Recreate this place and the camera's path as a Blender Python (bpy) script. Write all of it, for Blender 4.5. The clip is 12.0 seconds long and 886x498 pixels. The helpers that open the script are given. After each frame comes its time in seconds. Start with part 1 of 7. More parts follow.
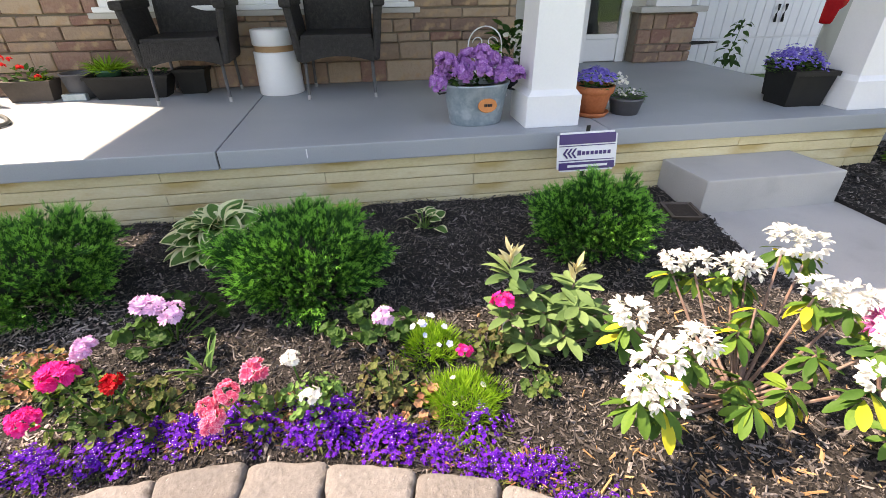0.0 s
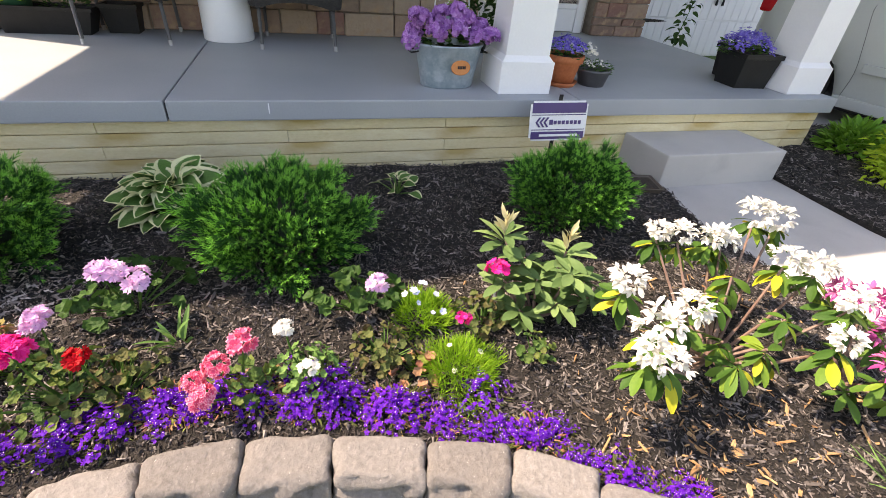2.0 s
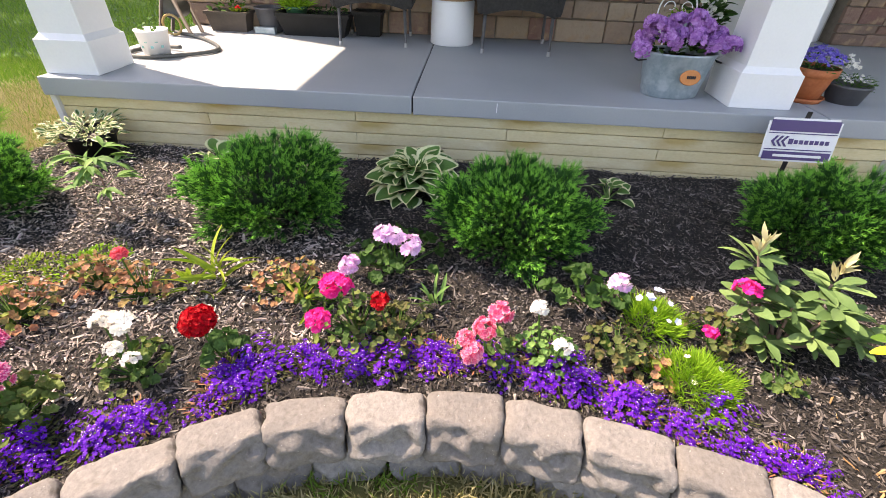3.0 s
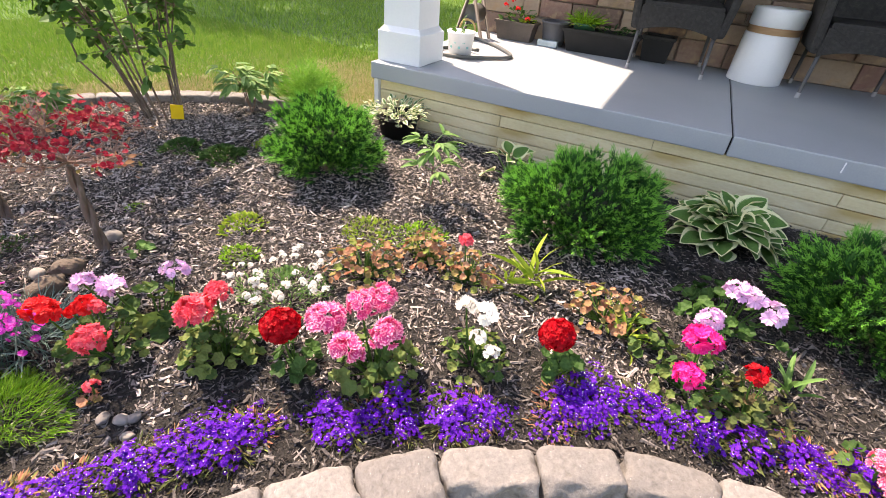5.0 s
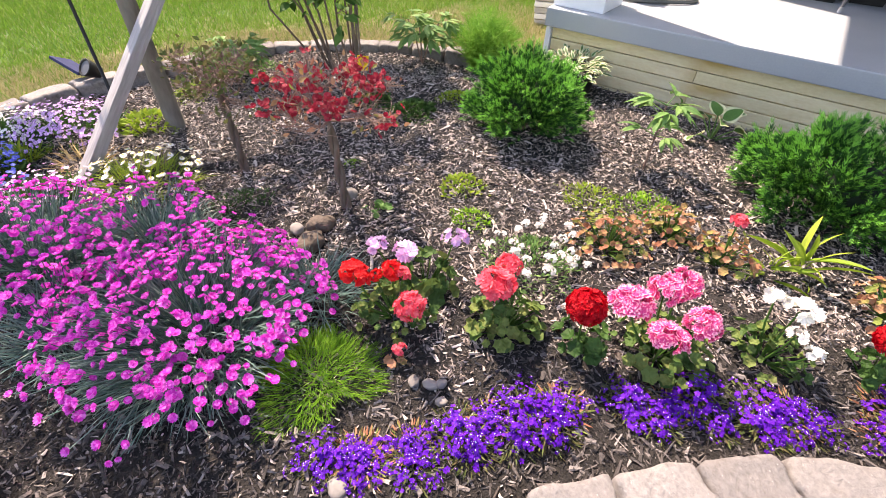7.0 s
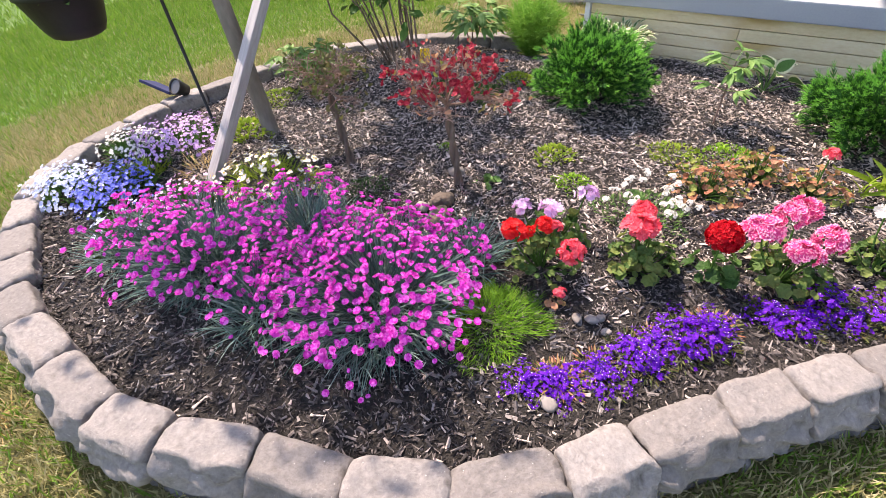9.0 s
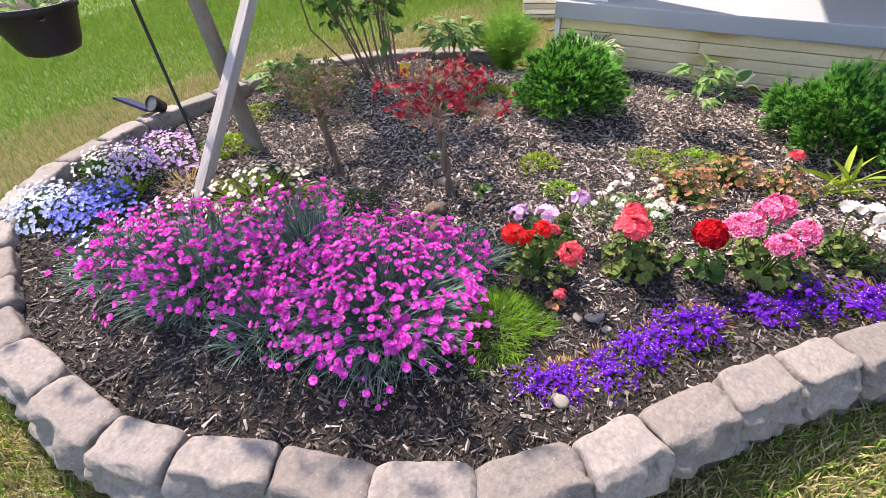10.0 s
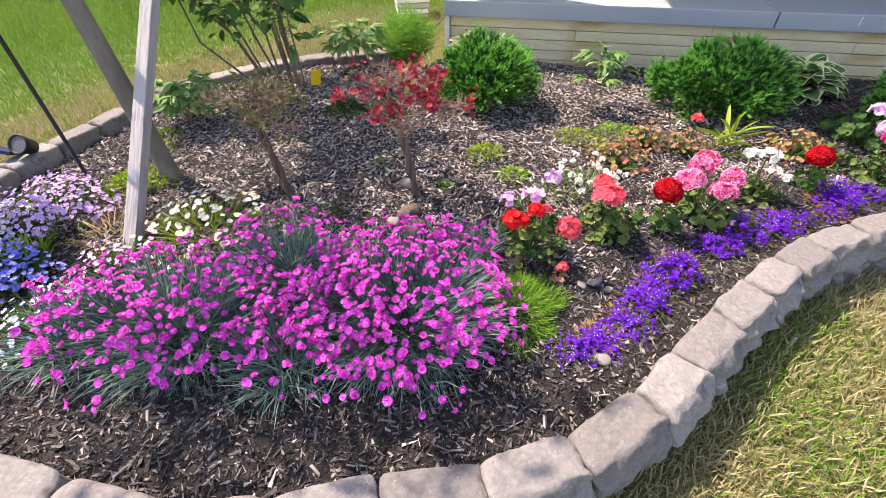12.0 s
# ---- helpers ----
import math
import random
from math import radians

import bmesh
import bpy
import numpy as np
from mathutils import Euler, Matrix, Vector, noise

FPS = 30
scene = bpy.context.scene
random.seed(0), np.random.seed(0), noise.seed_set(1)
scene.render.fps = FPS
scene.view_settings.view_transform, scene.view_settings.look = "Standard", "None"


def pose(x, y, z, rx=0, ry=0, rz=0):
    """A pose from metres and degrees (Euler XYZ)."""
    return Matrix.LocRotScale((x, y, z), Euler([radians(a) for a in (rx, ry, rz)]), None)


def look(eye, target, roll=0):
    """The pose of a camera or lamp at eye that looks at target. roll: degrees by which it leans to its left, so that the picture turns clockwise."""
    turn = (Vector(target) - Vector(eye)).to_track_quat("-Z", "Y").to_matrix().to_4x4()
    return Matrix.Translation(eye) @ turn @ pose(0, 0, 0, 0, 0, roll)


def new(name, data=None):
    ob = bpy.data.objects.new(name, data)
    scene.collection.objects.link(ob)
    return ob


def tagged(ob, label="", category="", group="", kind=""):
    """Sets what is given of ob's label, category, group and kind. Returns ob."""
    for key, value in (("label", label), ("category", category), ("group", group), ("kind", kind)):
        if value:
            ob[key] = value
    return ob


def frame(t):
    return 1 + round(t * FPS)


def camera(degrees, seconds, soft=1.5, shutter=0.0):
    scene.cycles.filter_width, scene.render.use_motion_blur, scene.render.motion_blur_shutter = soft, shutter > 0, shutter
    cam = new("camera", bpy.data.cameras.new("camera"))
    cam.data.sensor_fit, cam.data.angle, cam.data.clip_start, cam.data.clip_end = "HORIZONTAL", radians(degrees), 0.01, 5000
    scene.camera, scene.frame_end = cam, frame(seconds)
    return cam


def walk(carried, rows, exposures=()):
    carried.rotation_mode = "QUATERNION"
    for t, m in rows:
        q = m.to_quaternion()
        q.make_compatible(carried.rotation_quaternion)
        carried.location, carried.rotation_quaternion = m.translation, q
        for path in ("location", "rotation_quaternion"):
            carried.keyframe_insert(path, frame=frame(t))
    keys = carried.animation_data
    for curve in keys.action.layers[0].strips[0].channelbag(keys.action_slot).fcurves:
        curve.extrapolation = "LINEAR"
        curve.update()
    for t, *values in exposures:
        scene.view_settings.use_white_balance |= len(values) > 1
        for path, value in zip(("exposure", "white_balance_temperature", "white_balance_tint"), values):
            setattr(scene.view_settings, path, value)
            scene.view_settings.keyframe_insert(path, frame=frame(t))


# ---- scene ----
cam = camera(88.7, 12.0, soft=0.55)
PATH = [
    (0, (0.88, -2.646, 1.348), (1.144, -0.942, 0.333), -0.7),
    (0.5, (0.882, -2.609, 1.33), (1.315, -0.977, 0.257), 1.9),
    (1, (0.897, -2.598, 1.327), (1.592, -1.074, 0.234), 5.3),
    (1.5, (0.84, -2.574, 1.31), (1.536, -1.063, 0.2), 5.6),
    (2, (0.705, -2.571, 1.309), (1.218, -0.998, 0.186), 5.2),
    (2.5, (0.534, -2.594, 1.321), (0.738, -0.964, 0.18), 4.0),
    (3, (0.327, -2.647, 1.326), (0.258, -1.009, 0.181), 2.3),
    (3.5, (0.135, -2.7, 1.323), (-0.199, -1.087, 0.187), 3.5),
    (3.7, (0.071, -2.702, 1.318), (-0.329, -1.099, 0.191), 5.2),
    (5.3, (-0.438, -2.734, 1.262), (-1.158, -1.252, 0.129), 4.2),
    (5.5, (-0.524, -2.758, 1.267), (-1.24, -1.284, 0.12), 3.7),
    (6, (-0.712, -2.841, 1.263), (-1.43, -1.415, 0.06), 2.9),
    (6.5, (-0.814, -2.895, 1.255), (-1.535, -1.549, -0.037), 4.5),
    (7, (-0.917, -2.975, 1.25), (-1.778, -1.736, -0.062), 2.5),
    (7.5, (-1.024, -3.101, 1.262), (-1.977, -1.957, -0.074), -0.3),
    (7.7, (-1.053, -3.147, 1.264), (-2.018, -2.022, -0.079), -0.8),
    (9.3, (-1.184, -3.416, 1.298), (-2.016, -2.169, -0.026), -4.0),
    (9.5, (-1.197, -3.428, 1.301), (-2.005, -2.155, -0.013), -3.5),
    (10, (-1.237, -3.47, 1.3), (-2.005, -2.154, 0.004), -2.6),
    (10.5, (-1.323, -3.494, 1.292), (-2.086, -2.169, 0.003), -2.9),
    (11, (-1.467, -3.532, 1.299), (-2.137, -2.163, 0.003), -4.1),
    (11.5, (-1.533, -3.559, 1.301), (-2.002, -2.112, 0.003), -2.0),
    (12, (-1.622, -3.623, 1.308), (-1.892, -2.128, 0.006), -0.4),
]
walk(cam, [(t, look(eye, target, roll)) for t, eye, target, roll in PATH], [(0, 1.76, 8600, 21), (1.5, 1.56, 8600, 21), (3.5, 1.8, 8400, 22), (5.5, 1.82, 8200, 22), (7, 1.8, 7900, 24), (9.5, 1.57, 7500, 24), (11, 1.5, 7500, 24), (12, 1.57, 7500, 24)])

# ---------------------------------------------------------------- light
SUN_FROM = Vector((-0.67, 0.3, 1.0)).normalized()
world = bpy.data.worlds.new("sky")
scene.world = world
world.use_nodes = True
wn = world.node_tree
sky = wn.nodes.new("ShaderNodeTexSky")
sky.sky_type = "NISHITA"
sky.sun_disc = False
sky.sun_elevation = math.asin(SUN_FROM.z)
sky.sun_rotation = math.atan2(SUN_FROM.x, SUN_FROM.y)
wn.links.new(sky.outputs[0], wn.nodes["Background"].inputs[0])
wn.nodes["Background"].inputs[1].default_value = 0.15
sun = new("sun", bpy.data.lights.new("sun", "SUN"))
sun.data.energy = 3.4
sun.data.angle = radians(0.6)
sun.data.color = (1.0, 0.95, 0.87)
sun.matrix_world = look(SUN_FROM * 20, (0, 0, 0))



# ---------------------------------------------------------------- materials
def ramp_node(nt, stops):
    r = nt.nodes.new("ShaderNodeValToRGB")
    r.color_ramp.interpolation = "LINEAR"
    while len(r.color_ramp.elements) < len(stops):
        r.color_ramp.elements.new(0.5)
    for e, (p, c) in zip(r.color_ramp.elements, stops):
        e.position, e.color = p, (*c, 1)
    return r


def mat(name, cols, scale=8.0, rough=0.7, bump=0.2, fine=60.0, vary="", thin=0.0, metal=0.0, stain=None, stretch=(1, 1, 1), spread=0.35, spec=0.5):
    """cols: colours of a two-scale noise. vary: island or object tints the pieces. thin: light let through a leaf."""
    m = bpy.data.materials.new(name)
    m.use_nodes = True
    nt = m.node_tree
    b = nt.nodes["Principled BSDF"]
    tc = nt.nodes.new("ShaderNodeTexCoord")
    mp = nt.nodes.new("ShaderNodeMapping")
    mp.inputs["Scale"].default_value = stretch
    nt.links.new(tc.outputs["Object"], mp.inputs[0])
    n1 = nt.nodes.new("ShaderNodeTexNoise")
    n1.inputs["Scale"].default_value = scale
    n1.inputs["Detail"].default_value = 5
    n2 = nt.nodes.new("ShaderNodeTexNoise")
    n2.inputs["Scale"].default_value = fine
    n2.inputs["Detail"].default_value = 3
    for n in (n1, n2):
        nt.links.new(mp.outputs[0], n.inputs["Vector"])
    mixf = nt.nodes.new("ShaderNodeMix")
    mixf.inputs[0].default_value = spread
    nt.links.new(n1.outputs["Fac"], mixf.inputs[2])
    nt.links.new(n2.outputs["Fac"], mixf.inputs[3])
    fac = mixf.outputs[0]
    if vary:
        src = nt.nodes.new("ShaderNodeNewGeometry") if vary == "island" else nt.nodes.new("ShaderNodeObjectInfo")
        out = src.outputs["Random Per Island"] if vary == "island" else src.outputs["Random"]
        mx = nt.nodes.new("ShaderNodeMix")
        mx.inputs[0].default_value = 0.72
        nt.links.new(fac, mx.inputs[2])
        nt.links.new(out, mx.inputs[3])
        fac = mx.outputs[0]
    else:
        st = nt.nodes.new("ShaderNodeMapRange")
        st.inputs["From Min"].default_value, st.inputs["From Max"].default_value = 0.3, 0.7
        nt.links.new(fac, st.inputs[0])
        fac = st.outputs[0]
    k = len(cols)
    r = ramp_node(nt, [(i / max(1, k - 1), c) for i, c in enumerate(cols)])
    nt.links.new(fac, r.inputs[0])
    col = r.outputs[0]
    if stain:
        n3 = nt.nodes.new("ShaderNodeTexNoise")
        n3.inputs["Scale"].default_value = stain[1]
        n3.inputs["Detail"].default_value = 6
        nt.links.new(mp.outputs[0], n3.inputs["Vector"])
        rg = nt.nodes.new("ShaderNodeMapRange")
        rg.inputs["From Min"].default_value, rg.inputs["From Max"].default_value = stain[2], stain[2] + 0.15
        nt.links.new(n3.outputs["Fac"], rg.inputs[0])
        ms = nt.nodes.new("ShaderNodeMix")
        ms.data_type = "RGBA"
        nt.links.new(rg.outputs[0], ms.inputs[0])
        nt.links.new(col, ms.inputs[6])
        ms.inputs[7].default_value = (*stain[0], 1)
        col = ms.outputs[2]
    nt.links.new(col, b.inputs["Base Color"])
    b.inputs["Roughness"].default_value = max(rough, 0.6) if thin else rough
    b.inputs["Metallic"].default_value = metal
    b.inputs["Specular IOR Level"].default_value = spec * (0.4 if thin else 1)
    if bump:
        bp = nt.nodes.new("ShaderNodeBump")
        bp.inputs["Strength"].default_value = bump
        bp.inputs["Distance"].default_value = 0.01
        nt.links.new(n2.outputs["Fac"], bp.inputs["Height"])
        nt.links.new(bp.outputs[0], b.inputs["Normal"])
    if thin:
        tr = nt.nodes.new("ShaderNodeBsdfTranslucent")
        nt.links.new(col, tr.inputs[0])
        ms = nt.nodes.new("ShaderNodeMixShader")
        ms.inputs[0].default_value = thin
        nt.links.new(b.outputs[0], ms.inputs[1])
        nt.links.new(tr.outputs[0], ms.inputs[2])
        nt.links.new(ms.outputs[0], nt.nodes["Material Output"].inputs[0])
    return m


def margin_mat(name, inner, edge, at=0.62, thin=0.25, rough=0.45, veins=0.0):
    """A leaf or petal with an edge of another colour, by its own across-and-along coordinates."""
    m = mat(name, [tuple(c * 0.75 for c in inner), tuple(min(1, c * 1.2) for c in inner)], 25, rough, 0.15, 90, thin=thin)
    nt = m.node_tree
    b = nt.nodes["Principled BSDF"]
    at_n = nt.nodes.new("ShaderNodeAttribute")
    at_n.attribute_name = "leaf"
    sp = nt.nodes.new("ShaderNodeSeparateXYZ")
    nt.links.new(at_n.outputs["Vector"], sp.inputs[0])
    no = nt.nodes.new("ShaderNodeTexNoise")
    no.inputs["Scale"].default_value = 40
    ad = nt.nodes.new("ShaderNodeMath")
    ad.operation = "MULTIPLY_ADD"
    ad.inputs[1].default_value = 0.35
    nt.links.new(no.outputs["Fac"], ad.inputs[0])
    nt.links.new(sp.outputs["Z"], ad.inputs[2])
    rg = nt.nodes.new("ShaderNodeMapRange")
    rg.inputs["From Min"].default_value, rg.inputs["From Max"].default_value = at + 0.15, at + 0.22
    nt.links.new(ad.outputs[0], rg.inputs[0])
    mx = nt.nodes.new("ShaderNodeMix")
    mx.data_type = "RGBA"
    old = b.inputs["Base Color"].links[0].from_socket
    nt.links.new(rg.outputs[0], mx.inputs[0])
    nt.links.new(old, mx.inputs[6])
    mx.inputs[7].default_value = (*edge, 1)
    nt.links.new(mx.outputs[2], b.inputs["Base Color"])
    for n in nt.nodes:
        if n.type == "BSDF_TRANSLUCENT":
            nt.links.new(mx.outputs[2], n.inputs[0])
    return m


def glass_mat(name, tint=(0.8, 0.85, 0.85)):
    m = bpy.data.materials.new(name)
    m.use_nodes = True
    b = m.node_tree.nodes["Principled BSDF"]
    b.inputs["Base Color"].default_value = (*tint, 1)
    b.inputs["Transmission Weight"].default_value = 1
    b.inputs["Roughness"].default_value = 0.02
    return m


M = {
    "mulch": mat("mulch_soil", [(0.004, 0.0034, 0.0028), (0.012, 0.01, 0.008), (0.04, 0.033, 0.028)], 60, 0.9, 1.0, 190),
    "chip": mat("mulch_chips", [(0.008, 0.0068, 0.006), (0.031, 0.0265, 0.0235), (0.078, 0.067, 0.061), (0.17, 0.15, 0.138), (0.42, 0.38, 0.355)], 30, 0.8, 0.6, 160, vary="island"),
    "chip_pale": mat("bleached_mulch_chips", [(0.01, 0.008, 0.0065), (0.075, 0.06, 0.051), (0.25, 0.208, 0.182), (0.52, 0.445, 0.395), (0.82, 0.74, 0.68)], 30, 0.8, 0.6, 160, vary="island"),
    "chip_tan": mat("fresh_chips", [(0.2, 0.1, 0.04), (0.38, 0.22, 0.1), (0.5, 0.34, 0.17)], 30, 0.8, 0.5, 160, vary="island"),
    "soil": mat("lawn_soil", [(0.08, 0.09, 0.027), (0.15, 0.145, 0.053), (0.25, 0.225, 0.1)], 3, 0.95, 0.6, 40),
    "grass": mat("grass_blades", [(0.07, 0.15, 0.02), (0.125, 0.26, 0.03), (0.18, 0.32, 0.045), (0.27, 0.35, 0.09)], 2, 0.6, 0, 30, vary="island", thin=0.3),
    "dry_grass": mat("dry_grass_blades", [(0.19, 0.19, 0.075), (0.32, 0.295, 0.14), (0.44, 0.395, 0.21), (0.58, 0.52, 0.33)], 2, 0.7, 0, 30, vary="island", thin=0.3),
    "block": mat("tan_concrete_block", [(0.158, 0.145, 0.134), (0.214, 0.198, 0.184), (0.282, 0.263, 0.246)], 9, 0.95, 0.0, 75, vary="object", spread=0.5, stain=((0.115, 0.102, 0.09), 20, 0.58)),
    "slab": mat("grey_painted_concrete", [(0.295, 0.322, 0.342), (0.338, 0.364, 0.382), (0.38, 0.402, 0.416)], 1.5, 0.55, 0.12, 120, stain=((0.355, 0.37, 0.385), 3, 0.6)),
    "course": mat("cream_painted_block", [(0.68, 0.55, 0.29), (0.78, 0.66, 0.39), (0.84, 0.75, 0.52)], 3, 0.75, 0.4, 60, stain=((0.56, 0.4, 0.16), 2.6, 0.56), stretch=(0.6, 1, 1.6)),
    "mortar": mat("wall_joint", [(0.26, 0.22, 0.14), (0.4, 0.34, 0.21)], 10, 0.9, 0.4),
    "concrete": mat("smooth_concrete", [(0.4, 0.392, 0.372), (0.46, 0.45, 0.425), (0.51, 0.495, 0.465)], 2.5, 0.8, 0.35, 150, stain=((0.39, 0.38, 0.36), 4, 0.6)),
    "white": mat("white_paint", [(0.76, 0.77, 0.79), (0.82, 0.83, 0.84)], 3, 0.45, 0.06, 70),
    "brick": mat("house_stone", [(0.1, 0.06, 0.05), (0.21, 0.135, 0.105), (0.3, 0.205, 0.15), (0.4, 0.3, 0.215), (0.24, 0.125, 0.1), (0.34, 0.24, 0.18)], 9, 0.9, 1.0, 34, vary="object", stain=((0.4, 0.27, 0.17), 11, 0.54)),
    "grout": mat("stone_mortar", [(0.2, 0.165, 0.13), (0.28, 0.235, 0.19)], 20, 0.95, 0.5),
    "siding": mat("pale_siding", [(0.5, 0.49, 0.46), (0.58, 0.57, 0.54)], 2, 0.7, 0.1),
    "dark": mat("dark_interior", [(0.015, 0.015, 0.017), (0.03, 0.03, 0.034)], 3, 0.8, 0.1),
    "roof": mat("roof_shingle", [(0.06, 0.055, 0.05), (0.11, 0.1, 0.09)], 12, 0.9, 0.6),
    "drive": mat("driveway_concrete", [(0.3, 0.295, 0.28), (0.38, 0.375, 0.36)], 2, 0.9, 0.3, 120),
}


# coarse grit, pits and pale specks of the edging blocks
nt = M["block"].node_tree
bs = nt.nodes["Principled BSDF"]
tc = nt.nodes.new("ShaderNodeTexCoord")
grit = nt.nodes.new("ShaderNodeTexNoise")
grit.inputs["Scale"].default_value, grit.inputs["Detail"].default_value, grit.inputs["Roughness"].default_value = 70, 9, 0.72
lumps = nt.nodes.new("ShaderNodeTexNoise")
lumps.inputs["Scale"].default_value, lumps.inputs["Detail"].default_value = 22, 3
cell = nt.nodes.new("ShaderNodeTexVoronoi")
cell.inputs["Scale"].default_value = 95
spot = nt.nodes.new("ShaderNodeTexNoise")
spot.inputs["Scale"].default_value = 60
for nd in (grit, lumps, cell, spot):
    nt.links.new(tc.outputs["Object"], nd.inputs["Vector"])
speck = nt.nodes.new("ShaderNodeMapRange")
speck.inputs["From Min"].default_value, speck.inputs["From Max"].default_value = 0.2, 0.1
nt.links.new(cell.outputs["Distance"], speck.inputs[0])
some = nt.nodes.new("ShaderNodeMapRange")
some.inputs["From Min"].default_value, some.inputs["From Max"].default_value = 0.57, 0.68
nt.links.new(spot.outputs["Fac"], some.inputs[0])
both = nt.nodes.new("ShaderNodeMath")
both.operation = "MULTIPLY"
nt.links.new(speck.outputs[0], both.inputs[0])
nt.links.new(some.outputs[0], both.inputs[1])
tone = nt.nodes.new("ShaderNodeMix")
tone.data_type, tone.blend_type = "RGBA", "OVERLAY"
tone.inputs[0].default_value = 0.7
nt.links.new(bs.inputs["Base Color"].links[0].from_socket, tone.inputs[6])
nt.links.new(grit.outputs["Fac"], tone.inputs[7])
fleck = nt.nodes.new("ShaderNodeMix")
fleck.data_type = "RGBA"
nt.links.new(both.outputs[0], fleck.inputs[0])
nt.links.new(tone.outputs[2], fleck.inputs[6])
fleck.inputs[7].default_value = (0.42, 0.395, 0.37, 1)
nt.links.new(fleck.outputs[2], bs.inputs["Base Color"])
relief = nt.nodes.new("ShaderNodeMath")
relief.operation = "MULTIPLY_ADD"
relief.inputs[1].default_value = 0.6
nt.links.new(lumps.outputs["Fac"], relief.inputs[0])
nt.links.new(grit.outputs["Fac"], relief.inputs[2])
bp = nt.nodes.new("ShaderNodeBump")
bp.inputs["Strength"].default_value, bp.inputs["Distance"].default_value = 0.85, 0.008
nt.links.new(relief.outputs[0], bp.inputs["Height"])
nt.links.new(bp.outputs[0], bs.inputs["Normal"])


# ---------------------------------------------------------------- mesh tools
class Geo:
    """Gathers blocks of vertices and faces, then becomes one mesh."""

    def __init__(self):
        self.v, self.f, self.uv, self.n = [], [], [], 0

    def add(self, v, f, uv=None):
        v = np.asarray(v, float).reshape(-1, 3)
        self.v.append(v)
        self.uv.append(np.zeros((len(v), 3)) if uv is None else np.asarray(uv, float))
        for face in (f if isinstance(f, list) else [f]):
            a = np.asarray(face, int)
            self.f.append((a if a.ndim == 2 else a[None]) + self.n)
        self.n += len(v)
        return self

    def many(self, tpl, rot, size, loc):
        """Copies of a template (vertices, list of face arrays, uv) by turns, sizes and places."""
        v, fs, uv = tpl
        k, n = len(loc), len(v)
        size = np.asarray(size, float)
        size = size[:, None, None] if size.ndim == 1 else size[:, None, :]
        w = np.einsum("kij,knj->kni", rot, v[None] * size) + np.asarray(loc)[:, None, :]
        off = (np.arange(k) * n)[:, None, None]
        self.add(w.reshape(-1, 3), [(a[None] + off).reshape(-1, a.shape[1]) for a in fs], np.tile(uv, (k, 1)))
        return self

    def box(self, lo, hi):
        (x0, y0, z0), (x1, y1, z1) = lo, hi
        v = [(x, y, z) for x in (x0, x1) for y in (y0, y1) for z in (z0, z1)]
        return self.add(v, np.array([(0, 1, 3, 2), (4, 6, 7, 5), (0, 4, 5, 1), (2, 3, 7, 6), (0, 2, 6, 4), (1, 5, 7, 3)]))

    def bbox(self, lo, hi, c=0.01):
        """A box with chamfered edges."""
        bm = bmesh.new()
        bmesh.ops.create_cube(bm, size=1)
        lo, hi = Vector(lo), Vector(hi)
        for q in bm.verts:
            q.co = Vector(((lo[i] + hi[i]) / 2 + q.co[i] * (hi[i] - lo[i]) for i in range(3)))
        bmesh.ops.bevel(bm, geom=bm.edges[:], offset=c, segments=2, profile=0.6, affect="EDGES")
        return self.take(bm)

    def take(self, bm):
        bm.verts.index_update()
        v = [q.co[:] for q in bm.verts]
        by = {}
        for f in bm.faces:
            by.setdefault(len(f.verts), []).append([q.index for q in f.verts])
        self.add(v, [np.array(a) for a in by.values()])
        bm.free()
        return self

    def tube(self, pts, radii, n=7, cap=True):
        pts = np.asarray(pts, float)
        k = len(pts)
        radii = np.full(k, radii) if np.isscalar(radii) else np.asarray(radii, float)
        d = np.gradient(pts, axis=0)
        d /= np.linalg.norm(d, axis=1)[:, None] + 1e-9
        ref = np.array([0.31, 0.17, 0.93]) if abs(d[0][2]) < 0.9 else np.array([1.0, 0.1, 0.0])
        a = np.cross(d, ref)
        a /= np.linalg.norm(a, axis=1)[:, None] + 1e-9
        b = np.cross(d, a)
        th = np.arange(n) * 2 * math.pi / n
        ring = a[:, None] * np.cos(th)[None, :, None] + b[:, None] * np.sin(th)[None, :, None]
        v = pts[:, None] + ring * radii[:, None, None]
        i, j = np.meshgrid(np.arange(k - 1), np.arange(n), indexing="ij")
        q = np.stack([i * n + j, i * n + (j + 1) % n, (i + 1) * n + (j + 1) % n, (i + 1) * n + j], -1).reshape(-1, 4)
        fs = [q]
        if cap:
            fs += [np.arange(n)[None], ((k - 1) * n + np.arange(n))[None]]
        return self.add(v.reshape(-1, 3), fs)

    def lathe(self, prof, n=28, at=(0, 0, 0), sx=1.0, sy=1.0):
        """A turned shape from (radius, height) pairs."""
        prof = np.asarray(prof, float)
        k = len(prof)
        th = np.arange(n) * 2 * math.pi / n
        v = np.stack([prof[:, None, 0] * np.cos(th) * sx + at[0], prof[:, None, 0] * np.sin(th) * sy + at[1], np.repeat(prof[:, 1:2], n, 1) + at[2]], -1)
        i, j = np.meshgrid(np.arange(k - 1), np.arange(n), indexing="ij")
        q = np.stack([i * n + j, i * n + (j + 1) % n, (i + 1) * n + (j + 1) % n, (i + 1) * n + j], -1).reshape(-1, 4)
        return self.add(v.reshape(-1, 3), q)

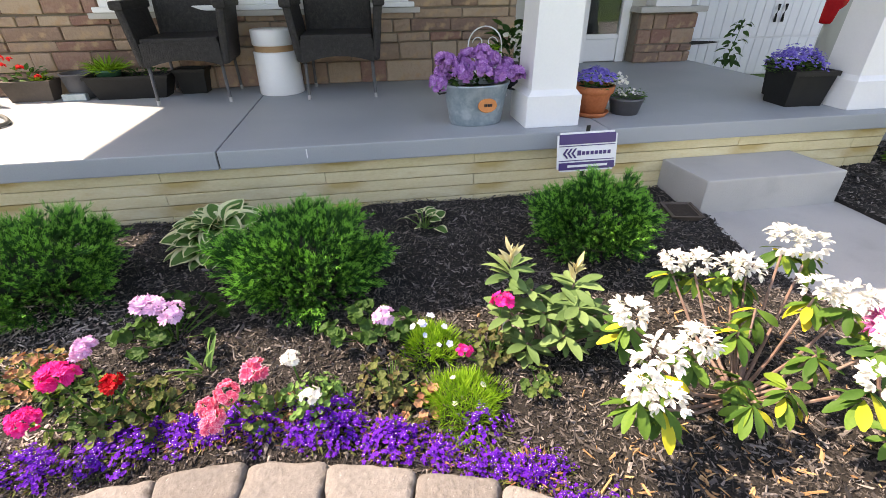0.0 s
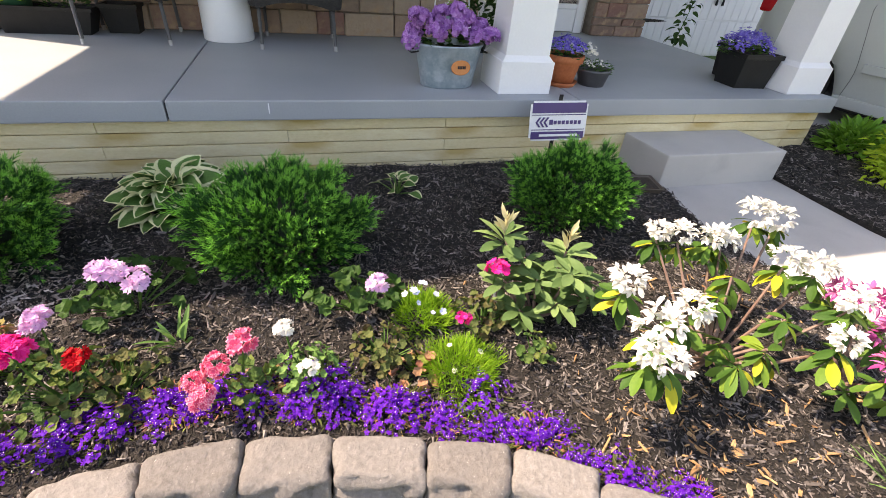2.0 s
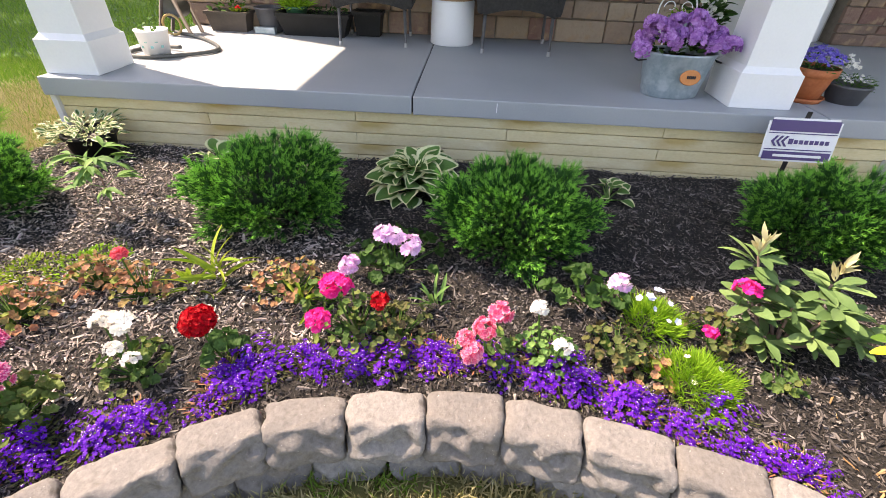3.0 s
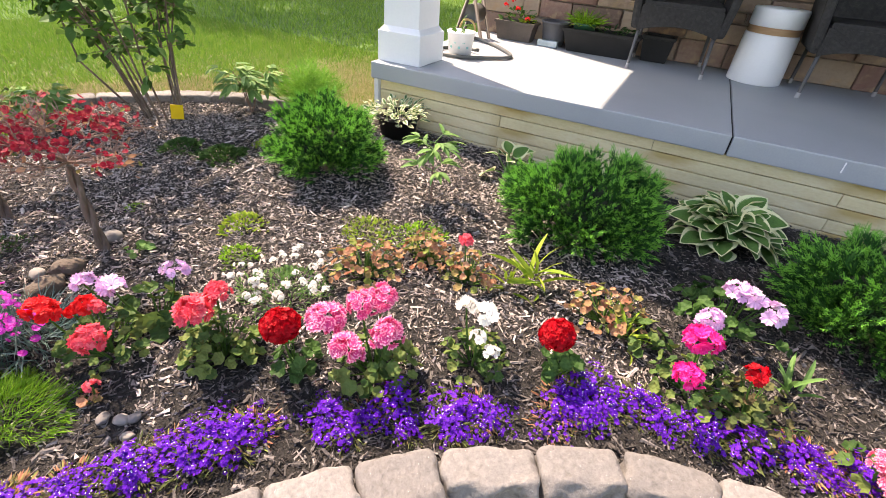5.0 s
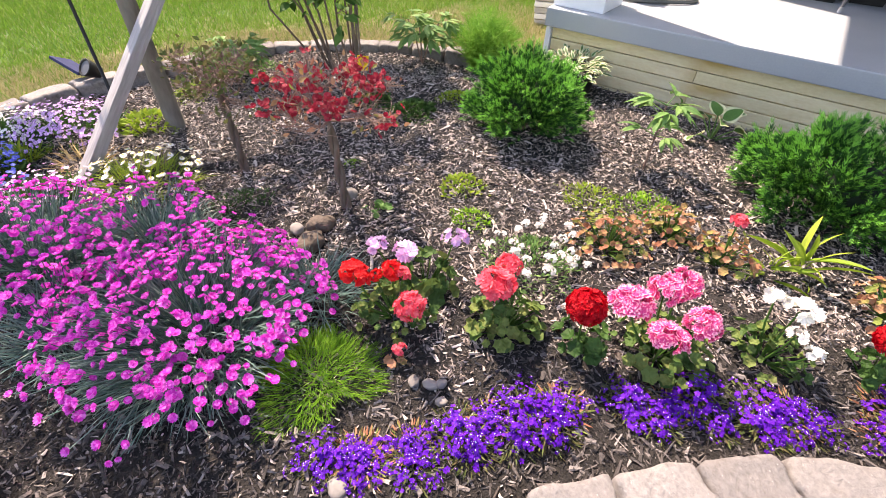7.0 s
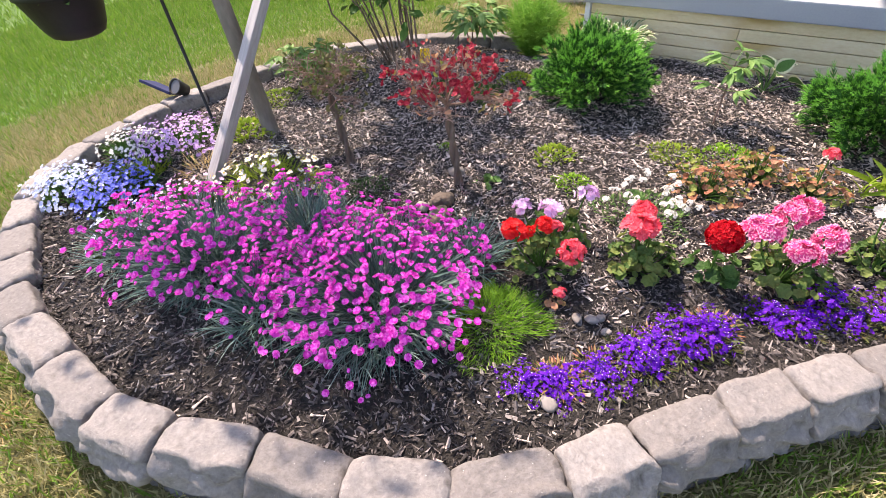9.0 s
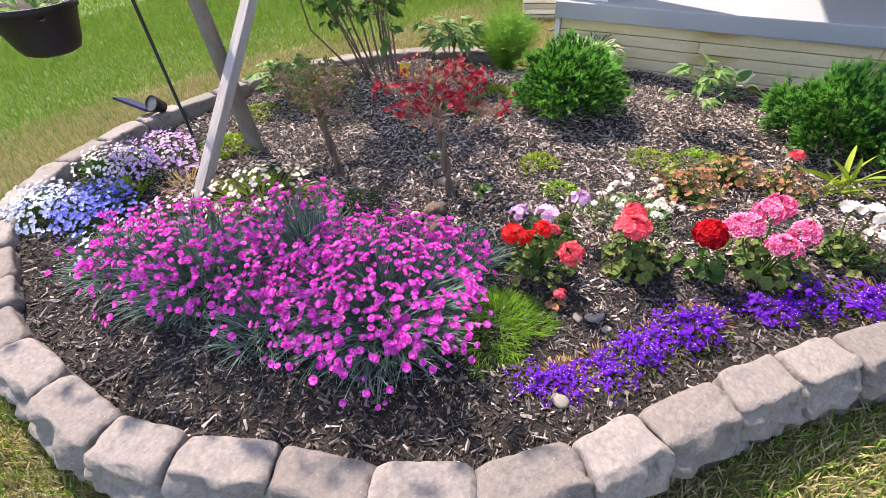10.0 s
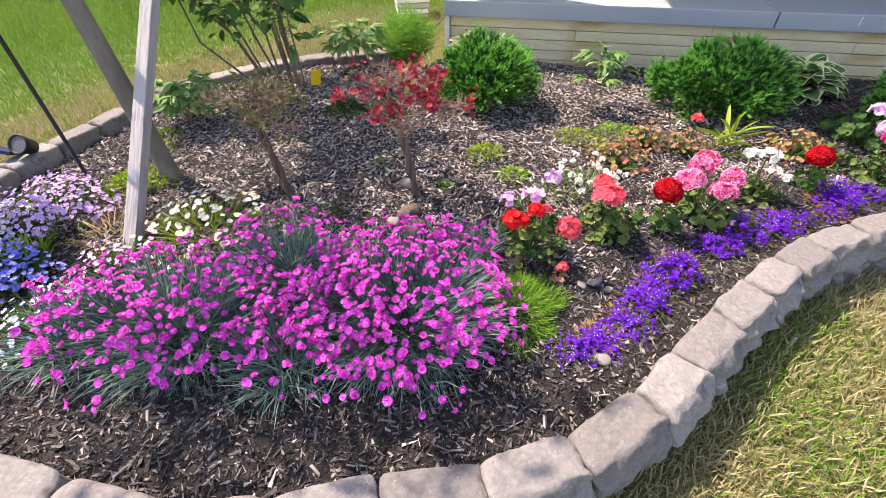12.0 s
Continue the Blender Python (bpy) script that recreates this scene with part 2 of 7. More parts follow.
    def mesh(self, name, material, smooth=False):
        me = bpy.data.meshes.new(name)
        v = np.concatenate(self.v)
        flat = np.concatenate([a.ravel() for a in self.f])
        size = np.concatenate([np.full(len(a), a.shape[1]) for a in self.f])
        me.vertices.add(len(v))
        me.vertices.foreach_set("co", v.ravel())
        me.loops.add(len(flat))
        me.loops.foreach_set("vertex_index", flat.astype(np.int32))
        me.polygons.add(len(size))
        me.polygons.foreach_set("loop_start", np.concatenate([[0], np.cumsum(size)[:-1]]).astype(np.int32))
        me.polygons.foreach_set("use_smooth", np.full(len(size), smooth))
        uv = np.concatenate(self.uv)
        if uv.any():
            me.attributes.new("leaf", "FLOAT_VECTOR", "POINT").data.foreach_set("vector", uv.ravel())
        me.update(calc_edges=True)
        me.materials.append(material)
        return me


def thing(name, label, category, at=(0, 0, 0), group="", kind="", turn=0):
    ob = new(name)
    ob.matrix_basis = pose(*at, 0, 0, turn)
    ob.empty_display_size = 0.05
    return tagged(ob, label, category, group, kind)


FINE = {"foliage", "blossoms", "eye_mass", "stem_mass", "twig_mass", "leaves", "stalk_mass", "crown", "white_blossoms", "lime_foliage", "new_shoots", "inner_core", "limb_mass"}


def part(name, geo, material, parent=None, label="", smooth=False):
    me = geo if isinstance(geo, bpy.types.Mesh) else geo.mesh(name, material, smooth)
    ob = new(name, me)
    if parent is not None:
        ob.parent = parent
    if label:
        ob["label"] = label
    if name in FINE:
        ob["kind"] = "stuff"
    return ob


def solid(name, geo, material, label, category, kind="", smooth=False, group=""):
    return tagged(part(name, geo, material, None, "", smooth), label, category, group, kind)


def sm(a, b, x):
    t = np.clip((np.asarray(x, float) - a) / (b - a), 0, 1)
    return t * t * (3 - 2 * t)


def spline(ctrl, step):
    """A Catmull-Rom curve through control points, with even steps."""
    c = np.asarray(ctrl, float)
    c = np.concatenate([[2 * c[0] - c[1]], c, [2 * c[-1] - c[-2]]])
    out = []
    for i in range(1, len(c) - 2):
        for t in np.linspace(0, 1, 24, endpoint=False):
            p0, p1, p2, p3 = c[i - 1:i + 3]
            out.append(0.5 * (2 * p1 + (p2 - p0) * t + (2 * p0 - 5 * p1 + 4 * p2 - p3) * t * t + (3 * p1 - p0 - 3 * p2 + p3) * t ** 3))
    out = np.array(out + [c[-2]])
    s = np.concatenate([[0], np.cumsum(np.linalg.norm(np.diff(out, axis=0), axis=1))])
    q = np.arange(0, s[-1], step)
    return np.stack([np.interp(q, s, out[:, i]) for i in range(out.shape[1])], -1)


def inside(x, y, poly):
    """Whether points lie in a polygon."""
    x, y = np.asarray(x, float), np.asarray(y, float)
    r = np.zeros(x.shape, bool)
    for (x0, y0), (x1, y1) in zip(poly, np.roll(poly, -1, 0)):
        if y0 != y1:
            r ^= ((y0 > y) != (y1 > y)) & (x < (x1 - x0) * (y - y0) / (y1 - y0) + x0)
    return r


rng = np.random.default_rng(7)


def turn_to(dirs, spin=None):
    """Turns that lay a template's +y along each direction, +z as far up as may be, spun about it."""
    d = np.asarray(dirs, float)
    d = d / (np.linalg.norm(d, axis=1)[:, None] + 1e-9)
    up = np.tile([0.0, 0.0, 1.0], (len(d), 1))
    up[np.abs(d[:, 2]) > 0.98] = (0.0, 1.0, 0.0)
    x = np.cross(d, up)
    x /= np.linalg.norm(x, axis=1)[:, None]
    z = np.cross(x, d)
    if spin is not None:
        c, s = np.cos(spin)[:, None], np.sin(spin)[:, None]
        x, z = c * x + s * z, c * z - s * x
    return np.stack([x, d, z], -1)


# ---------------------------------------------------------------- ground
EDGE = [(3.0, -2.62), (2.45, -2.68), (1.8, -2.44), (1.21, -2.1), (0.79, -1.94), (0.37, -1.89), (-0.04, -1.97), (-0.47, -2.12), (-0.82, -2.44), (-1.14, -2.85),
        (-1.53, -3.12), (-1.97, -3.3), (-2.42, -3.39), (-2.88, -3.33), (-3.25, -3.18), (-3.6, -2.97), (-3.78, -2.65), (-3.83, -2.2), (-3.78, -1.7),
        (-3.69, -1.25), (-3.45, -0.91), (-3.1, -0.6), (-2.7, -0.4), (-2.32, -0.28)]
LAWN = 0.06
ring = spline(EDGE, 0.1)
BED = np.concatenate([ring, [(-2.2, 0.05), (2.9, 0.05), (2.9, -0.4), (2.78, -0.9), (2.95, -1.8), (3.1, -2.1)]])


def bed_z(x, y):
    x, y = np.asarray(x, float), np.asarray(y, float)
    z = 0.205 - 0.085 * sm(-0.75, -0.1, y) + 0.025 * sm(-1.6, -2.6, x) * sm(-1.8, -1.0, y)
    z = z - (z - 0.085) * sm(2.2, 2.85, x) * 0.95
    return z + 0.008 * np.sin(7.1 * x + 3 * np.sin(4 * y)) + 0.007 * np.sin(9.3 * y + 2.2 * x) + 0.004 * np.sin(23 * x + 17 * y)


g = Geo()
xs = np.concatenate([[-700, -120, -40], np.linspace(-14, 14, 57), [40, 120, 700]])
gx, gy = np.meshgrid(xs, xs, indexing="ij")
k = len(xs)
gz = np.full_like(gx, LAWN) + 0.012 * np.sin(gx * 1.3) * np.sin(gy * 1.7)
ij = (np.arange(k - 1)[:, None] * k + np.arange(k - 1)[None]).ravel()
g.add(np.stack([gx, gy, gz], -1).reshape(-1, 3), np.stack([ij, ij + k, ij + k + 1, ij + 1], -1))
nt = M["soil"].node_tree
geo_n = nt.nodes.new("ShaderNodeTexCoord")
mp = nt.nodes.new("ShaderNodeMapping")
mp.inputs["Location"].default_value, mp.inputs["Scale"].default_value = (0.25, 0.4, 0), (1 / 4.0, 1 / 3.3, 0)
ln = nt.nodes.new("ShaderNodeVectorMath")
ln.operation = "LENGTH"
nz = nt.nodes.new("ShaderNodeTexNoise")
nz.inputs["Scale"].default_value = 2.5
ad = nt.nodes.new("ShaderNodeMath")
ad.operation = "MULTIPLY_ADD"
ad.inputs[1].default_value = 0.25
rg = nt.nodes.new("ShaderNodeMapRange")
rg.inputs["From Min"].default_value, rg.inputs["From Max"].default_value = 1.08, 1.24
mx = nt.nodes.new("ShaderNodeMix")
mx.data_type = "RGBA"
green = ramp_node(nt, [(0.3, (0.035, 0.09, 0.01)), (0.7, (0.085, 0.17, 0.022))])
bs = nt.nodes["Principled BSDF"]
old = bs.inputs["Base Color"].links[0].from_socket
nt.links.new(geo_n.outputs["Object"], mp.inputs[0])
nt.links.new(mp.outputs[0], ln.inputs[0])
nt.links.new(geo_n.outputs["Object"], nz.inputs["Vector"])
nt.links.new(nz.outputs["Fac"], ad.inputs[0])
nt.links.new(ln.outputs["Value"], ad.inputs[2])
nt.links.new(ad.outputs[0], rg.inputs[0])
turf = nt.nodes.new("ShaderNodeTexNoise")
turf.inputs["Scale"].default_value, turf.inputs["Detail"].default_value, turf.inputs["Roughness"].default_value = 9, 9, 0.75
nt.links.new(geo_n.outputs["Object"], turf.inputs["Vector"])
nt.links.new(turf.outputs["Fac"], green.inputs[0])
nt.links.new(rg.outputs[0], mx.inputs[0])
nt.links.new(old, mx.inputs[6])
nt.links.new(green.outputs[0], mx.inputs[7])
nt.links.new(mx.outputs[2], bs.inputs["Base Color"])
solid("ground", g, M["soil"], "dry and green patchy lawn ground round the flower bed", "ground", "structure")

g = Geo()
xs, ys = np.linspace(-3.95, 3.15, 285), np.linspace(-3.5, 0.08, 145)
gx, gy = np.meshgrid(xs, ys, indexing="ij")
gz = np.where(inside(gx, gy, BED), bed_z(gx, gy), -0.08)
ij = (np.arange(len(xs) - 1)[:, None] * len(ys) + np.arange(len(ys) - 1)[None]).ravel()
g.add(np.stack([gx, gy, gz], -1).reshape(-1, 3), np.stack([ij, ij + len(ys), ij + len(ys) + 1, ij + 1], -1))
solid("flower_bed_soil", g, M["mulch"], "dark brown mulched soil of the flower bed", "soil", "structure", True)
# the mulched strip past the walkway
g = Geo()
xs, ys = np.linspace(3.8, 5.6, 60), np.linspace(-2.2, 0.6, 90)
gx, gy = np.meshgrid(xs, ys, indexing="ij")
FAR_BED = np.array([(3.86, -0.3), (3.86, -1.2), (4.1, -1.55), (4.6, -1.85), (5.2, -2.05), (5.55, -1.6), (5.45, 0.5), (3.9, 0.5)])
gz = np.where(inside(gx, gy, FAR_BED), 0.1 + 0.05 * sm(0, 0.6, gx - 3.86) + 0.006 * np.sin(20 * gx + 13 * gy), -0.08)
ij = (np.arange(len(xs) - 1)[:, None] * len(ys) + np.arange(len(ys) - 1)[None]).ravel()
g.add(np.stack([gx, gy, gz], -1).reshape(-1, 3), np.stack([ij, ij + len(ys), ij + len(ys) + 1, ij + 1], -1))
solid("side_bed_soil", g, M["mulch"], "dark mulched soil beside the concrete walkway", "soil", "structure", True)

# walkway: a curved slab with rounded edges
left = spline([(2.84, -0.3), (2.8, -0.9), (2.93, -1.75), (3.2, -2.25), (3.8, -2.75), (5.0, -3.1), (6.4, -3.2)], 0.15)
right = spline([(3.88, -0.3), (3.86, -0.8), (3.9, -1.27), (4.2, -1.62), (4.75, -1.92), (5.5, -2.1), (6.4, -2.15)], 0.15)
m = min(len(left), len(right))
left, right = left[np.linspace(0, len(left) - 1, m).astype(int)], right[np.linspace(0, len(right) - 1, m).astype(int)]
rows = []
for inset, z in ((0.0, -0.02), (0.0, 0.062), (0.012, 0.075)):
    d = (right - left) / np.linalg.norm(right - left, axis=1)[:, None]
    rows.append((left + d * inset, right - d * inset, z))
prof = [np.column_stack([r[0], np.full(m, r[2])]) for r in rows] + [np.column_stack([r[1], np.full(m, r[2])]) for r in rows[::-1]]
v = np.stack(prof, 1)
i, j = np.meshgrid(np.arange(m - 1), np.arange(5), indexing="ij")
g = Geo().add(v.reshape(-1, 3), np.stack([i * 6 + j, (i + 1) * 6 + j, (i + 1) * 6 + j + 1, i * 6 + j + 1], -1).reshape(-1, 4))
solid("walkway", g, M["concrete"], "smooth pale grey concrete walkway curving to the porch step", "walkway", "structure")
solid("driveway", Geo().bbox((5.0, -9, -0.1), (12, 3.6, 0.075), 0.01), M["drive"], "pale concrete driveway under the parked van", "driveway", "structure")
step = Geo().bbox((2.855, -0.375, -0.05), (3.825, 0.048, 0.3), 0.012)
step.v[0][:, 0] -= 0.09 * (step.v[0][:, 1] + 0.375)
solid("porch_step", step, M["concrete"], "smooth grey concrete step below the porch", "step", "structure")

# ---------------------------------------------------------------- porch
porch = thing("porch", "grey painted concrete porch slab on a cream block wall", "porch", kind="structure")
for x0, x1 in ((-2.26, -0.004), (0.004, 2.36), (2.368, 4.59)):
    part("slab", Geo().bbox((x0, 0, 0.43), (x1, 2.75, 0.54), 0.009), M["slab"], porch, smooth=False)
part("joint", Geo().box((-2.2, 0.02, 0.44), (4.54, 2.7, 0.528)), M["dark"], porch, "dark joint between the slabs")
part("paint_drip", Geo().bbox((0.493, -0.0035, 0.47), (0.499, 0.004, 0.525), 0.0012), M["white"], porch, "thin drip of white paint")
wall = thing("porch_wall", "cream painted block wall under the porch with rust stains", "wall", kind="structure")
part("backing", Geo().box((-2.2, 0.08, -0.1), (4.52, 2.7, 0.43)), M["mortar"], wall)
cm = {}
for row in range(6):
    z0 = 0.43 - 0.0725 * (row + 1)
    x = -2.215 - (0.93 if row % 2 else 0.0)
    while x < 4.53:
        L = 1.86
        a, b = max(x, -2.215), min(x + L, 4.54)
        key = round(b - a, 3)
        if key not in cm:
            cm[key] = Geo().bbox((0, 0, 0), (key - 0.002, 0.045, 0.068), 0.0045).mesh("course_block", M["course"])
        if b - a > 0.03:
            o = part("course_block", cm[key], None, wall)
            o.location = (a, 0.05 + rng.uniform(-0.002, 0.002), z0)
        x += L
for x, nm in ((-2.255, "corner_board"), (4.542, "corner_board")):
    if x < 0:
        part(nm, Geo().bbox((x, 0.03, -0.05), (x + 0.035, 0.1, 0.428), 0.004), M["white"], wall, "white corner board")
    part("end_wall", Geo().box((x + 0.008, 0.101, -0.1), (x + 0.03, 2.7, 0.428)), M["course"], wall)


def column(x0, x1, y0, y1):
    c = thing("porch_column", "square white painted porch column on a wider base", "column", group="porch columns")
    part("base", Geo().bbox((x0, y0, 0.54), (x1, y1, 0.735), 0.006), M["white"], c)
    g = Geo()
    e = 0.008
    z0, z1 = 0.735, 2.86
    lo = np.array([(x0 + e, y0 + e), (x1 - e, y0 + e), (x1 - e, y1 - e), (x0 + e, y1 - e)])
    cx, cy = (x0 + x1) / 2, (y0 + y1) / 2
    cap = np.array([(cx, cy)] * 4) + (lo - (cx, cy)) * 0.86
    top = np.array([(cx, cy)] * 4) + (lo - (cx, cy)) * 0.66
    v = np.concatenate([np.column_stack([lo, np.full(4, z0)]), np.column_stack([cap, np.full(4, z0 + 0.03)])])
    f = np.array([(i, (i + 1) % 4, 4 + (i + 1) % 4, 4 + i) for i in range(4)])
    part("base_moulding", Geo().add(v, [f, np.array([[4, 5, 6, 7]])]), M["white"], c)
    v = np.concatenate([np.column_stack([cap, np.full(4, z0 + 0.028)]), np.column_stack([top, np.full(4, z1)])])
    part("shaft", Geo().add(v, [f, np.array([[4, 5, 6, 7]])]), M["white"], c)


column(1.845, 2.2, 0.11, 0.45)
column(-2.255, -1.92, 0.08, 0.42)
column(4.185, 4.53, 0.105, 0.445)

# ---------------------------------------------------------------- house
house = thing("house_front", "house front of mixed brown stone veneer with white trim", "house", kind="structure")
# upper storey and high roof are unseen, added to keep the van in shade
part("wall_front", Geo().box((-2.3, 1.93, 0.0), (2.3, 2.1, 6.2)), M["grout"], house)
part("wall_side", Geo().box((-2.3, 2.1, 0.0), (-2.14, 9, 6.2)), M["siding"], house)
part("wall_entry", Geo().box((2.14, 2.1, 0.0), (2.3, 2.62, 6.2)), M["grout"], house)
part("wall_door", Geo().box((2.3, 2.62, 0.0), (4.62, 2.78, 6.2)), M["siding"], house)
part("wall_garage_return", Geo().box((4.5, 2.78, 0.0), (4.62, 4.0, 6.2)), M["siding"], house)
part("porch_roof", Geo().bbox((-2.245, -0.35, 2.86), (4.85, 2.75, 3.1), 0.02), M["white"], house)
part("main_roof", Geo().add([(-2.7, 1.7, 6.2), (11.5, 1.7, 6.2), (11.5, 9.5, 6.2), (-2.7, 9.5, 6.2), (-2.7, 5.6, 8.4), (11.5, 5.6, 8.4)],
     [np.array([(0, 1, 5, 4), (2, 3, 4, 5), (0, 3, 2, 1)]), np.array([(0, 4, 3), (1, 2, 5)])]), M["roof"], house)
part("wall_garage", Geo().box((4.62, 4.0, 0.0), (11.0, 4.15, 6.2)), M["siding"], house)
part("wall_back", Geo().box((-2.3, 9, 0.0), (11.0, 9.15, 6.2)), M["siding"], house)


def stones(parent, x0, x1, y, z0, z1, axis="x"):
    """Ashlar stone pieces of uneven sizes with recessed joints on a wall facing -y."""
    z = z0
    protos = {}
    while z < z1 - 0.02:
        h = float(rng.choice([0.08, 0.11, 0.15, 0.19]))
        h = min(h, z1 - z)
        x = x0
        while x < x1 - 0.015:
            w = float(rng.choice([0.16, 0.24, 0.3, 0.37, 0.44]))
            w = min(w, x1 - x)
            if x1 - (x + w) < 0.06:
                w = x1 - x
            key = (round(w, 2), round(h, 2))
            if key not in protos:
                gg = Geo().bbox((0.004, 0, 0.004), (w - 0.004, 0.05, h - 0.004), 0.011)
                vv = gg.v[0]
                gg.v[0] = vv + 0.004 * np.sin(vv[:, [1, 2, 0]] * 61 + rng.uniform(0, 6, 3)) * (vv[:, 1:2] < 0.02)
                protos[key] = gg.mesh("stone", M["brick"])
            o = part("stone", protos[key], None, parent)
            o.location = (x, y - 0.02 - rng.uniform(0, 0.012), z)
            x += w
        z += h


stones(house, -2.3, 2.3, 1.925, 0.54, 1.16)
for x0, x1 in ((-2.3, -1.22), (1.32, 2.3)):
    stones(house, x0, x1, 1.925, 1.16, 1.5)

